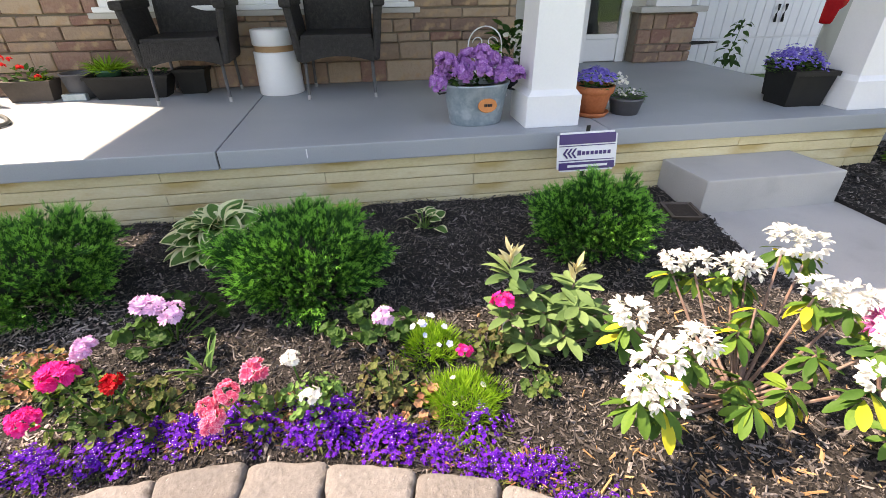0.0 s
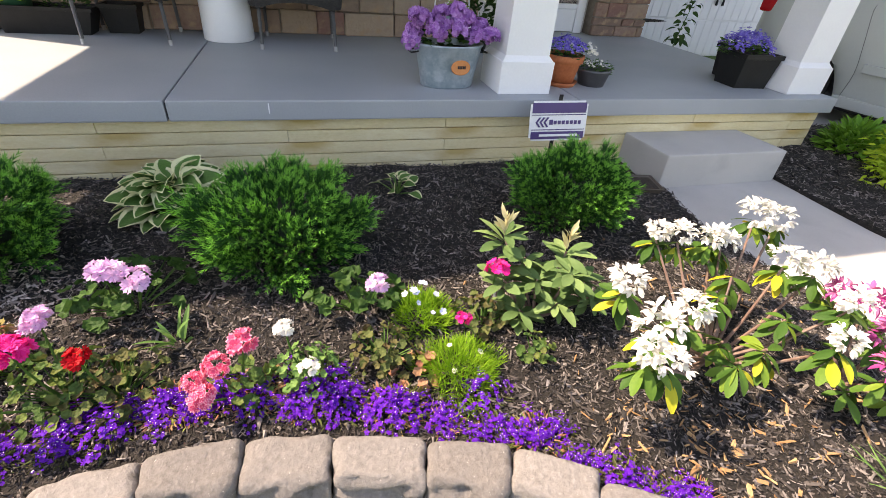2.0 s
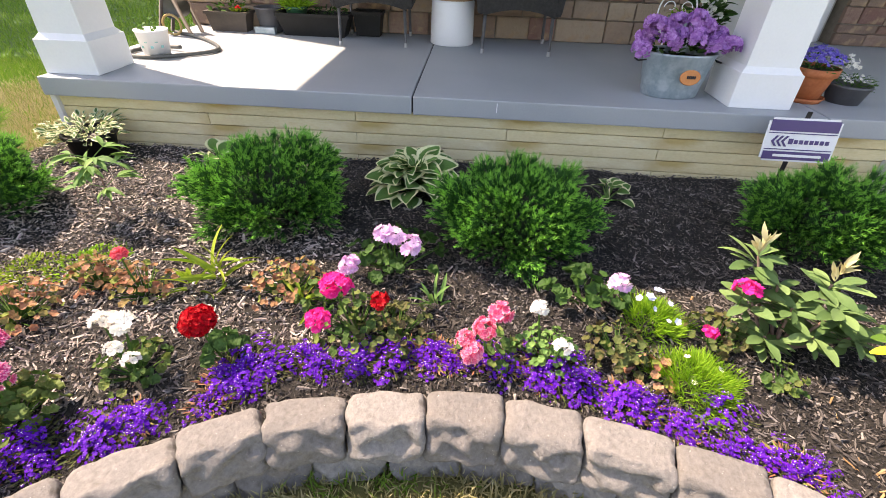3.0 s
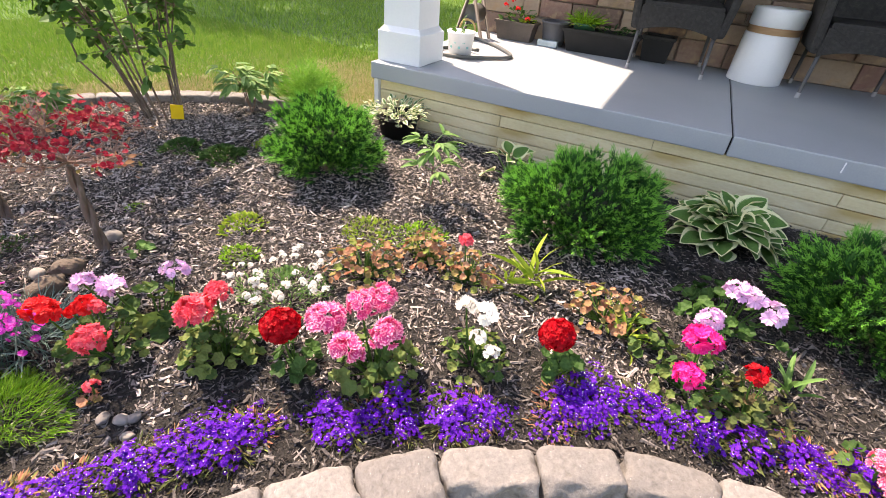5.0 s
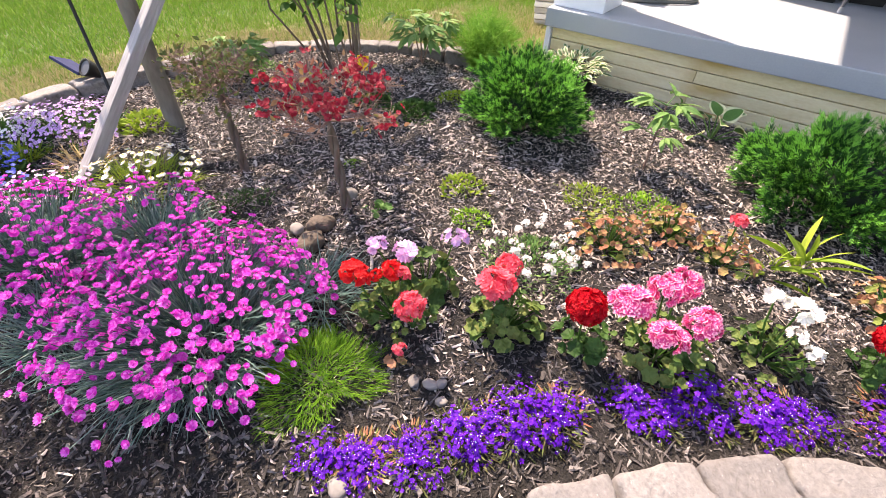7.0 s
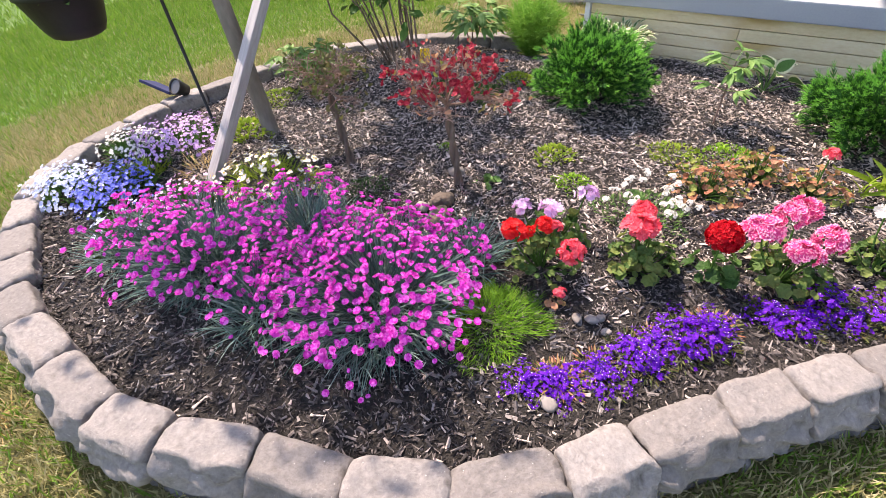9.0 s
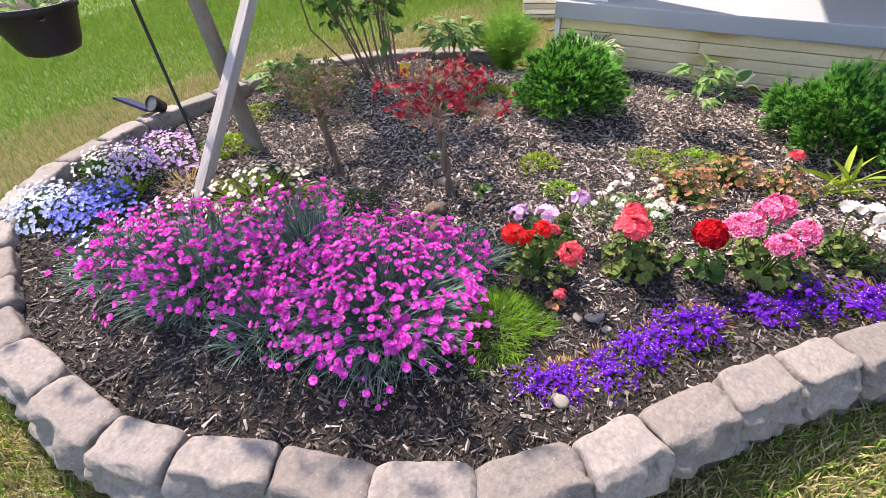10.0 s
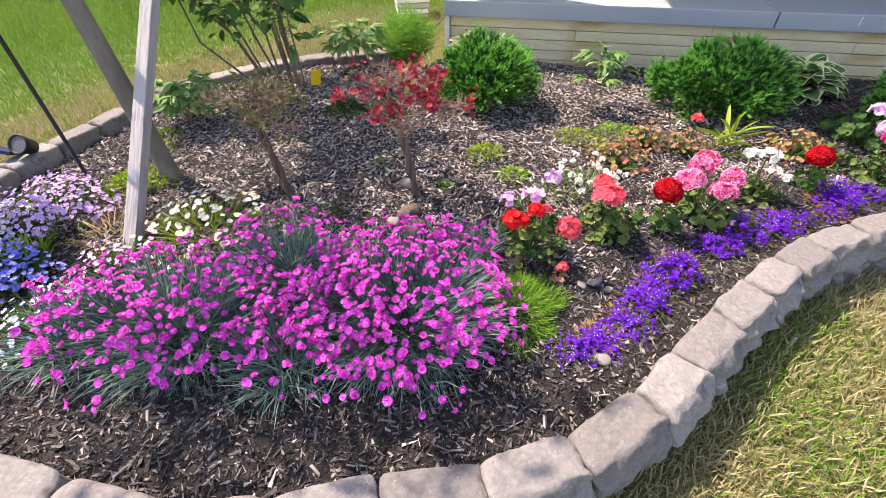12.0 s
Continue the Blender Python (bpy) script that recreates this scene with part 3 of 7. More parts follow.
# ---------------------------------------------------------------- garden materials
M.update({
    # inner green darkened to paint shade at the spray bases, tips left bright
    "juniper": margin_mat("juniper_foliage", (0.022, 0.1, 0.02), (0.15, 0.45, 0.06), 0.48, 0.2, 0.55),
    # near-black colour carries the shade inside the junipers
    "juniper_core_shade": mat("juniper_inner_shade", [(0.005, 0.012, 0.004), (0.012, 0.028, 0.008)], 20, 0.9, 0.5),
    "bark": mat("brown_bark", [(0.07, 0.05, 0.035), (0.14, 0.1, 0.075), (0.22, 0.175, 0.135)], 12, 0.9, 0.7, 80, stretch=(1, 1, 0.25)),
    "twig": mat("fine_twigs", [(0.12, 0.07, 0.05), (0.22, 0.14, 0.11), (0.3, 0.22, 0.18)], 9, 0.85, 0.2),
    "grey_bark": mat("grey_tree_bark", [(0.1, 0.085, 0.065), (0.16, 0.14, 0.11), (0.22, 0.195, 0.16)], 9, 0.9, 0.5, 60, stretch=(1, 1, 0.3)),
    "stake": mat("weathered_wood", [(0.24, 0.22, 0.21), (0.36, 0.34, 0.33), (0.46, 0.44, 0.43)], 6, 0.85, 0.5, 90, stretch=(1, 1, 0.12)),
    "leaf": mat("green_leaf", [(0.03, 0.085, 0.018), (0.06, 0.15, 0.028), (0.11, 0.22, 0.045)], 12, 0.45, 0.1, 60, vary="island", thin=0.25),
    "dark_leaf": mat("dark_green_leaf", [(0.02, 0.06, 0.014), (0.04, 0.1, 0.022), (0.07, 0.15, 0.035)], 12, 0.4, 0.1, 60, vary="island", thin=0.25),
    "olive": mat("dull_olive_leaf", [(0.045, 0.06, 0.022), (0.075, 0.105, 0.032), (0.13, 0.16, 0.05), (0.1, 0.075, 0.035), (0.2, 0.23, 0.07)], 18, 0.65, 0.3, 60, vary="island", thin=0.25),
    "geranium": mat("geranium_leaf", [(0.024, 0.058, 0.018), (0.048, 0.105, 0.026), (0.085, 0.155, 0.038), (0.15, 0.2, 0.052), (0.12, 0.085, 0.036)], 18, 0.55, 0.2, 60, vary="island", thin=0.25),
    "rhodo": mat("rhododendron_leaf", [(0.025, 0.075, 0.015), (0.05, 0.125, 0.02), (0.1, 0.2, 0.03), (0.24, 0.33, 0.035)], 10, 0.35, 0.1, 60, vary="object", thin=0.2),
    "rhodo_pale": mat("young_rhododendron_leaf", [(0.07, 0.135, 0.045), (0.12, 0.21, 0.07), (0.22, 0.32, 0.12)], 10, 0.45, 0.1, 60, vary="object", thin=0.2),
    "yellow_leaf": mat("yellowed_leaf", [(0.24, 0.32, 0.03), (0.42, 0.42, 0.035), (0.62, 0.44, 0.03)], 30, 0.45, 0.1, 60, vary="object", thin=0.2),
    "shoot": mat("pale_new_shoots", [(0.42, 0.4, 0.2), (0.58, 0.53, 0.3), (0.68, 0.6, 0.4)], 20, 0.6, 0.1, vary="island", thin=0.2),
    "dried": mat("dried_red_leaf", [(0.13, 0.06, 0.04), (0.32, 0.13, 0.075), (0.46, 0.25, 0.15), (0.36, 0.2, 0.1), (0.2, 0.25, 0.06), (0.3, 0.36, 0.09)], 16, 0.75, 0.2, 60, vary="island", thin=0.25),
    "lime": mat("yellow_green_leaf", [(0.12, 0.23, 0.02), (0.24, 0.36, 0.035), (0.38, 0.44, 0.06)], 16, 0.55, 0.1, vary="island", thin=0.3),
    "moss": mat("moss_phlox_needles", [(0.09, 0.22, 0.015), (0.18, 0.38, 0.022), (0.34, 0.55, 0.05)], 16, 0.6, 0, vary="island", thin=0.3),
    "moss_deep": mat("deep_green_needles", [(0.05, 0.15, 0.012), (0.12, 0.29, 0.02), (0.27, 0.5, 0.045)], 16, 0.6, 0, vary="island", thin=0.3),
    "spring": mat("fresh_green_leaf", [(0.09, 0.25, 0.03), (0.16, 0.37, 0.045), (0.27, 0.5, 0.08)], 14, 0.5, 0.1, vary="island", thin=0.3),
    "blue_leaf": mat("blue_grey_leaf", [(0.045, 0.098, 0.08), (0.095, 0.18, 0.15), (0.19, 0.29, 0.245), (0.33, 0.43, 0.34)], 16, 0.6, 0, vary="island", thin=0.2),
    "straw": mat("dry_straw", [(0.3, 0.2, 0.08), (0.48, 0.34, 0.15), (0.6, 0.46, 0.24)], 16, 0.8, 0.1, vary="island", thin=0.2),
    "peony": mat("light_lance_leaf", [(0.07, 0.16, 0.045), (0.13, 0.26, 0.07), (0.23, 0.37, 0.11)], 12, 0.4, 0.1, vary="island", thin=0.25),
    "hosta": margin_mat("hosta_leaf", (0.1, 0.225, 0.055), (0.8, 0.8, 0.48), 0.66),
    "cream_leaf": margin_mat("cream_edged_leaf", (0.1, 0.2, 0.07), (0.66, 0.68, 0.46), 0.5),
    "lobelia": mat("violet_petals", [(0.075, 0.004, 0.3), (0.13, 0.008, 0.45), (0.22, 0.025, 0.6)], 20, 0.55, 0, vary="island", thin=0.3),
    "lobelia_blue": mat("blue_petals", [(0.1, 0.12, 0.55), (0.18, 0.22, 0.75), (0.4, 0.45, 0.85)], 20, 0.55, 0, vary="island", thin=0.3),
    "lobelia_violet": mat("blue_violet_petals", [(0.1, 0.07, 0.42), (0.2, 0.15, 0.62), (0.42, 0.36, 0.8)], 20, 0.55, 0, vary="island", thin=0.3),
    "lobelia_pale": mat("white_blue_petals", [(0.36, 0.44, 0.82), (0.58, 0.66, 0.88), (0.78, 0.8, 0.88)], 20, 0.55, 0, vary="island", thin=0.3),
    "magenta": mat("magenta_petals", [(0.52, 0.016, 0.37), (0.74, 0.05, 0.54), (0.85, 0.14, 0.68), (0.9, 0.32, 0.78)], 60, 0.65, 0.1, vary="island", thin=0.35),
    "red": mat("red_petals", [(0.3, 0.001, 0.005), (0.46, 0.002, 0.009), (0.62, 0.005, 0.016)], 30, 0.6, 0.1, vary="island", thin=0.25),
    "scarlet": mat("orange_red_petals", [(0.66, 0.008, 0.014), (0.78, 0.02, 0.022), (0.86, 0.06, 0.055)], 30, 0.6, 0.1, vary="island", thin=0.25),
    "coral": mat("coral_petals", [(0.72, 0.05, 0.085), (0.82, 0.1, 0.14), (0.87, 0.22, 0.25)], 30, 0.6, 0.1, vary="island", thin=0.25),
    "pink": margin_mat("rose_pink_petals", (0.76, 0.08, 0.28), (0.9, 0.36, 0.52), 0.72, 0.25, 0.6),
    "salmon": margin_mat("salmon_pink_petals", (0.8, 0.1, 0.23), (0.9, 0.35, 0.46), 0.72, 0.25, 0.6),
    "hot": mat("hot_pink_petals", [(0.72, 0.015, 0.2), (0.86, 0.03, 0.3), (0.9, 0.1, 0.4)], 30, 0.6, 0.1, vary="island", thin=0.25),
    "lilac": mat("lilac_petals", [(0.64, 0.34, 0.62), (0.76, 0.48, 0.74), (0.87, 0.68, 0.85)], 30, 0.6, 0.1, vary="island", thin=0.25),
    "phlox": mat("lilac_phlox_petals", [(0.42, 0.22, 0.54), (0.56, 0.36, 0.66), (0.74, 0.58, 0.78)], 30, 0.6, 0.1, vary="island", thin=0.25),
    "purple": mat("purple_hydrangea_petals", [(0.36, 0.13, 0.48), (0.54, 0.25, 0.64), (0.7, 0.42, 0.79)], 30, 0.6, 0.1, vary="island", thin=0.25),
    "petal_white": mat("white_petals", [(0.76, 0.73, 0.66), (0.84, 0.82, 0.76), (0.88, 0.87, 0.82)], 30, 0.6, 0.1, vary="island", thin=0.25),
    "rhodo_pink": mat("faded_pink_petals", [(0.34, 0.03, 0.17), (0.52, 0.08, 0.29), (0.68, 0.22, 0.44), (0.5, 0.12, 0.12)], 30, 0.6, 0.1, vary="island", thin=0.25),
    "azalea": mat("red_azalea_petals", [(0.2, 0.012, 0.025), (0.36, 0.022, 0.045), (0.48, 0.09, 0.1)], 30, 0.6, 0.1, vary="island", thin=0.25),
    "gold": mat("golden_green_leaf", [(0.2, 0.36, 0.025), (0.36, 0.54, 0.04), (0.55, 0.66, 0.08)], 16, 0.55, 0.1, vary="island", thin=0.4),
    "eye": mat("yellow_flower_eye", [(0.6, 0.45, 0.03), (0.7, 0.58, 0.1)], 30, 0.7, 0.1),
    "rock": mat("rough_brown_stone", [(0.06, 0.045, 0.034), (0.12, 0.092, 0.07), (0.19, 0.15, 0.115)], 14, 0.95, 0.8, 60, vary="object"),
    "pebble": mat("river_pebble", [(0.14, 0.125, 0.11), (0.22, 0.2, 0.18), (0.32, 0.29, 0.25)], 12, 0.8, 0.2, vary="object"),
})


# ---------------------------------------------------------------- plant templates
def leaf_tpl(w=0.35, n=4, fold=0.2, droop=0.25, shape="ovate", cols=3, ruffle=0.0):
    t = np.linspace(0, 1, n + 1)
    half = {"ovate": np.sin(math.pi * t ** 0.72) ** 0.85, "lance": np.sin(math.pi * t ** 0.9), "strap": 1 - t ** 5 * 0.97 - 0.25 * (1 - t) ** 3,
            "spoon": np.sin(math.pi * np.clip(t, 0, 0.98) ** 1.4) ** 0.7 + 0.04}[shape] * w / 2 + 0.004
    u = np.linspace(-1, 1, cols)
    T, U = np.meshgrid(t, u, indexing="ij")
    hw = np.repeat(half[:, None], cols, 1)
    v = np.stack([U * hw, T * (1 - 0.25 * droop * T), fold * np.abs(U) * hw - droop * T ** 2 + ruffle * np.sin(T * 14 + U * 3) * np.abs(U) * w], -1).reshape(-1, 3)
    i, j = np.meshgrid(np.arange(n), np.arange(cols - 1), indexing="ij")
    f = np.stack([i * cols + j, i * cols + j + 1, (i + 1) * cols + j + 1, (i + 1) * cols + j], -1).reshape(-1, 4)
    uv = np.stack([U, T, np.maximum(np.abs(U), 1 - (1 - T) * 6)], -1).reshape(-1, 3)
    return v, [f], uv


def blade_tpl(w=0.06, bend=0.4):
    v = np.array([(-w / 2, 0, 0), (w / 2, 0, 0), (w * 0.4, 0.55, 0), (-w * 0.4, 0.55, 0), (0, 0.95, -bend * 0.5)])
    v[2:4, 2] = -bend * 0.12
    return v, [np.array([(0, 1, 2, 3)]), np.array([(3, 2, 4)])], np.zeros((5, 3))


def star_tpl(n=5, wide=0.55, cup=0.25, notch=0.0, ruff=0.0):
    """A flat flower of n petals, radius 1, facing +z."""
    v, f, uv = [], [], []
    for k in range(n):
        a = 2 * math.pi * k / n
        d, s = np.array([math.cos(a), math.sin(a), 0]), np.array([-math.sin(a), math.cos(a), 0])
        z = np.array([0, 0, 1.0])
        b = len(v)
        v += [d * 0.05, d * 0.55 + s * wide * 0.85 + z * (cup * 0.3 + ruff), d * 0.98 + s * wide * 0.5 + z * cup, d * (1 - notch) * 1.0 + z * (cup - ruff),
              d * 0.98 - s * wide * 0.5 + z * cup, d * 0.55 - s * wide * 0.85 + z * (cup * 0.3 - ruff)]
        f += [(b, b + 1, b + 2, b + 3), (b, b + 3, b + 4, b + 5)]
        uv += [(0, 0, 0), (0, 0.5, 0.6), (0, 1, 1), (0, 1, 1), (0, 1, 1), (0, 0.5, 0.6)]
    return np.array(v), [np.array(f)], np.array(uv, float)


def disc_tpl(lobes=7, cup=0.2, n=14):
    """A round lobed leaf, radius 1, facing +z."""
    th = np.arange(n) * 2 * math.pi / n
    r = 0.9 + 0.12 * np.cos(th * lobes)
    rim = np.stack([r * np.cos(th), r * np.sin(th), cup + 0.16 * np.sin(th * 3) + 0.07 * np.cos(th * lobes)], -1)
    mid = rim * 0.55
    mid[:, 2] = cup * 0.25 + 0.05 * np.cos(th * 4)
    v = np.concatenate([[(0, 0, 0)], mid, rim])
    i = np.arange(n)
    j = (i + 1) % n
    uv = np.concatenate([[(0, 0, 0)], np.tile([0, 0.5, 0.5], (n, 1)), np.tile([0, 1, 1], (n, 1))])
    return v, [np.stack([0 * i, 1 + i, 1 + j], -1), np.stack([1 + i, 1 + n + i, 1 + n + j, 1 + j], -1)], uv


def face_to(normals, spin):
    nn = np.asarray(normals, float)
    nn = nn / (np.linalg.norm(nn, axis=1)[:, None] + 1e-9)
    ref = np.where(np.abs(nn[:, 2:3]) > 0.9, [[1.0, 0, 0]], [[0, 0, 1.0]])
    x = np.cross(ref, nn)
    x /= np.linalg.norm(x, axis=1)[:, None]
    y = np.cross(nn, x)
    c, s = np.cos(spin)[:, None], np.sin(spin)[:, None]
    return np.stack([c * x + s * y, c * y - s * x, nn], -1)


def sphere_pts(k, low=-1.0):
    i = np.arange(k) + 0.5
    z = 1 - (1 - low) * i / k
    a = i * 2.39996
    r = np.sqrt(np.clip(1 - z * z, 0, 1))
    return np.stack([r * np.cos(a), r * np.sin(a), z], -1)


def rnd(k, s=1.0):
    return rng.normal(0, s, (k, 3))


T_LEAF = leaf_tpl(0.5, 4, 0.2, 0.2)
T_LANCE = leaf_tpl(0.24, 4, 0.25, 0.3, "lance")
T_STRAP = leaf_tpl(0.11, 6, 0.35, 0.35, "strap")
T_STAR = star_tpl()
T_RUFF = star_tpl(5, 0.62, 0.42, 0.14, 0.17)
T_PINK = star_tpl(6, 0.56, 0.5, 0.12, 0.2)
T_DISC = disc_tpl(6, 0.3, 18)
T_LOB = star_tpl(5, 0.42, 0.15, 0.0)


def spray_tpl():
    g = Geo()
    k = 14
    t = np.linspace(0.0, 0.95, k)
    a = np.arange(k) * 2.4
    d = np.stack([np.cos(a) * 0.42, np.full(k, 0.95), np.sin(a) * 0.42], -1)
    g.many(blade_tpl(0.145, 0.1), turn_to(d, a), 0.38 * (1.1 - 0.6 * t), np.stack([0 * t, t * 0.75, 0 * t], -1))
    v = np.concatenate(g.v)
    # value along the spray, from shaded base colour to bright tip colour
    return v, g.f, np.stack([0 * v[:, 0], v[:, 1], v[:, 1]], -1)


T_SPRAY = spray_tpl()


# ---------------------------------------------------------------- edging blocks
def block_mesh(seed, narrow, w=0.234, d=0.138, h=0.112):
    """A tumbled split-face block; narrow: how far its bed side is narrower than its lawn side."""
    r = np.random.default_rng(seed)
    bm = bmesh.new()
    bmesh.ops.create_cube(bm, size=1)
    bmesh.ops.subdivide_edges(bm, edges=bm.edges[:], cuts=11, use_grid_fill=True)
    ph = r.uniform(0, 6, 12)
    lean = r.uniform(-0.05, 0.05, 2)
    for q in bm.verts:
        p = q.co * 2
        k = 9.0 + 5 * noise.noise(p * 0.9 + Vector(ph[9:12]))
        nrm = (abs(p.x) ** k + abs(p.y) ** k + abs(p.z) ** k) ** (1 / k)
        s = q.co / nrm * max(abs(p.x), abs(p.y), abs(p.z))
        taper = 1.0 - narrow * s.y
        wob = 0.11 * noise.noise(Vector((s.x * 2.4 + ph[0], s.y * 2.4 + ph[1], s.z * 2.4 + ph[2])))
        wob += 0.035 * noise.noise(Vector((s.x * 7 + ph[3], s.y * 6 + ph[4], s.z * 6 + ph[5])))
        wob += 0.012 * noise.noise(Vector((s.x * 17 + ph[3], s.y * 14 + ph[4], s.z * 14 + ph[5])))
        front = 0.03 * noise.noise(Vector((s.x * 4 + ph[6], 0, s.z * 4 + ph[7]))) * max(0, -s.y * 2) * (1 - min(1, abs(s.z * 2)) ** 3)
        dip = 0.006 * noise.noise(Vector((s.x * 3 + ph[8], s.y * 3, 1))) + 0.003 * noise.noise(Vector((s.x * 9 + ph[8], s.y * 7, 5)))
        q.co = Vector((s.x * w * taper * (1 + wob) + lean[0] * s.y * d, s.y * d * (1 + wob) + front + lean[1] * s.x * d + 0.042 * max(0, -s.y * 2) * (s.z + 0.5) - 0.012 * max(0, -s.y * 2), s.z * h * (1 + 0.5 * wob) + dip))
    g = Geo().take(bm)
    return g.mesh("edging_block", M["block"], True)


# joints of the top course on the bed's side, as laid
JOINTS = np.array([(1.301, -2.116), (1.123, -2.002), (0.92, -1.933), (0.697, -1.878), (0.48, -1.84), (0.262, -1.84), (0.047, -1.872), (-0.172, -1.915), (-0.363, -2.012), (-0.562, -2.138),
                   (-0.705, -2.268), (-0.845, -2.412), (-0.985, -2.565), (-1.131, -2.747), (-1.25, -2.893), (-1.43, -3.043), (-1.628, -3.142), (-1.85, -3.213), (-2.073, -3.307), (-2.268, -3.347),
                   (-2.537, -3.33), (-2.771, -3.318), (-2.965, -3.272), (-3.117, -3.209)])
edging = thing("garden_edging", "low curved edging of tan split-face concrete blocks", "garden edging", kind="structure")
BLOCKS = {side: [block_mesh(q + 20 * side + 20, 0.09 * side) for q in range(9)] for side in (-1, 0, 1)}
line = spline(EDGE, 0.002)


def outward(c):
    """Unit normals of a line, away from the bed."""
    d = np.gradient(c, axis=0)
    d /= np.linalg.norm(d, axis=1)[:, None]
    return np.stack([-d[:, 1], d[:, 0]], -1)


laid = JOINTS + outward(JOINTS) * 0.066
rest = line + outward(line) * 0.035
i0, i1 = (int(np.argmin(np.linalg.norm(rest - p, axis=1))) for p in (laid[0], laid[-1]))
tops = np.concatenate([rest[i0 - 113:50:-113][::-1], laid, rest[i1 + 113:-40:113]])
lower = (tops[1:] + tops[:-1]) / 2
for course, (zc, row) in enumerate(((0.222, tops), (0.112, lower))):

    for i in range(len(row) - 1):
        a, b = row[i], row[i + 1]
        d = (b - a) / np.linalg.norm(b - a)
        out = np.array([-d[1], d[0]])
        bend = 0.0
        if 0 < i < len(row) - 2:
            u, v = row[i] - row[i - 1], row[i + 2] - row[i + 1]
            bend = math.atan2(u[0] * v[1] - u[1] * v[0], u @ v)
        side = 1 if bend < -0.12 else -1 if bend > 0.12 else 0
        p = (a + b) / 2 - out * (0.012 if course else rng.uniform(-0.006, 0.006))
        o = part("block", BLOCKS[side][int(rng.integers(9))], None, edging)
        o.matrix_basis = pose(p[0], p[1], zc + rng.uniform(-0.005, 0.005), rng.uniform(-2, 2), rng.uniform(-2, 2), math.degrees(math.atan2(-d[1], -d[0])) + rng.uniform(-2, 2))
        o.scale = ((float(np.linalg.norm(b - a)) - 0.003) / 0.234, float(rng.uniform(0.94, 1.08)), float(rng.uniform(0.97, 1.04)))

# ---------------------------------------------------------------- mulch chips and grass
def chips(name, k, pts, size, material, label):
    k = len(pts)
    a = rng.uniform(0, 6.28, k)
    d = np.stack([np.cos(a), np.sin(a), rng.normal(0, 0.34, k)], -1)
    L = np.exp(rng.normal(math.log(size), 0.62, k)).clip(0.004, 0.06)
    wide = np.where(rng.uniform(0, 1, k) < 0.22, rng.uniform(0.4, 0.8, k), rng.uniform(0.1, 0.32, k))
    sz = np.stack([np.clip(L * wide, 0.0014, 0.014), L, rng.uniform(0.0015, 0.006, k)], -1)
    R = turn_to(d, rng.normal(0, 0.5, k))
    kind = rng.integers(0, 4, k)
    g = Geo()
    for q in range(4):
        # four torn shapes: bent slivers, wedges and flakes
        w = rng.uniform(-0.16, 0.16, (6, 2))
        v = np.array([(-0.5, -0.46, 0), (0.42, -0.5, 0), (0.5, 0.42, 0), (-0.38, 0.5, 0), (0.02, -0.5, 1), (0.1, 0.47, 0.9)], float)
        v[:, :2] += w
        v[[2, 3, 5], 0] = v[[2, 3, 5], 0] * (1, 0.7, 0.35, 0.85)[q] + (0, 0.35, 0, -0.5)[q]
        v[5, 2] *= (1, 0.4, 1.2, 0.1)[q]
        m = kind == q
        g.many((v, [np.array([(0, 4, 5, 3), (1, 2, 5, 4)])], np.zeros((6, 3))), R[m], sz[m], np.asarray(pts)[m])
    solid(name, g, material, label, "mulch", "stuff")


def patch(p, f, lo, hi):
    return sm(lo, hi, np.array([noise.noise(Vector((a * f, b * f, 3.1))) for a, b in p[:, :2]]))


def bed_points(k, poly, zf):
    lo, hi = poly.min(0), poly.max(0)
    p = rng.uniform(lo, hi, (k, 2))
    p = p[inside(p[:, 0], p[:, 1], poly)]
    return np.column_stack([p, zf(p[:, 0], p[:, 1]) + rng.uniform(-0.002, 0.006, len(p))])


bark = bed_points(310000, BED, bed_z)
bark = bark[(rng.uniform(0, 1, len(bark)) < 0.55) | (bark[:, 1] < -1.0 + 0.4 * (bark[:, 0] < -0.9))]
fresh = bark[:, 0] + 0.5 * bark[:, 1] + 0.5 * patch(bark, 2.0, -0.5, 0.5) > -0.55
fresh |= bark[:, 1] + 0.5 * (patch(bark, 2.6, -0.4, 0.4) - 0.5) < -2.42 + 0.14 * (bark[:, 0] > -1.7)
rim = np.min(np.hypot(bark[:, None, 0] - line[None, ::120, 0], bark[:, None, 1] - line[None, ::120, 1]), 1)
fresh |= (bark[:, 0] > -1.7) & (rim + 0.25 * (patch(bark, 3.1, -0.4, 0.4) - 0.5) < 0.46)
fresh &= (bark[:, 0] > -1.0) | (bark[:, 1] > -2.42) | (rng.uniform(0, 1, len(bark)) < 0.86)
chips("mulch", 0, bark[fresh], 0.0102, M["chip"], "dark shredded bark mulch on the bed")
chips("bleached_mulch", 0, bark[~fresh], 0.0102, M["chip_pale"], "sun-bleached grey shredded bark mulch on the bed")
chips("side_mulch", 0, bed_points(16000, FAR_BED, lambda x, y: 0.1 + 0.05 * sm(0, 0.6, x - 3.86)), 0.02, M["chip"], "dark shredded bark mulch beside the walkway")
pt = np.concatenate([np.column_stack([rng.normal(1.75, 0.28, 240), rng.normal(-2.05, 0.13, 240)]), np.column_stack([rng.normal(2.1, 0.3, 90), rng.normal(-1.6, 0.2, 90)])])
pt = pt[inside(pt[:, 0], pt[:, 1], BED)]
chips("bark_chips", 0, np.column_stack([pt, bed_z(pt[:, 0], pt[:, 1]) + 0.006]), 0.02, M["chip_tan"], "fresh tan bark chips lying on dark mulch")


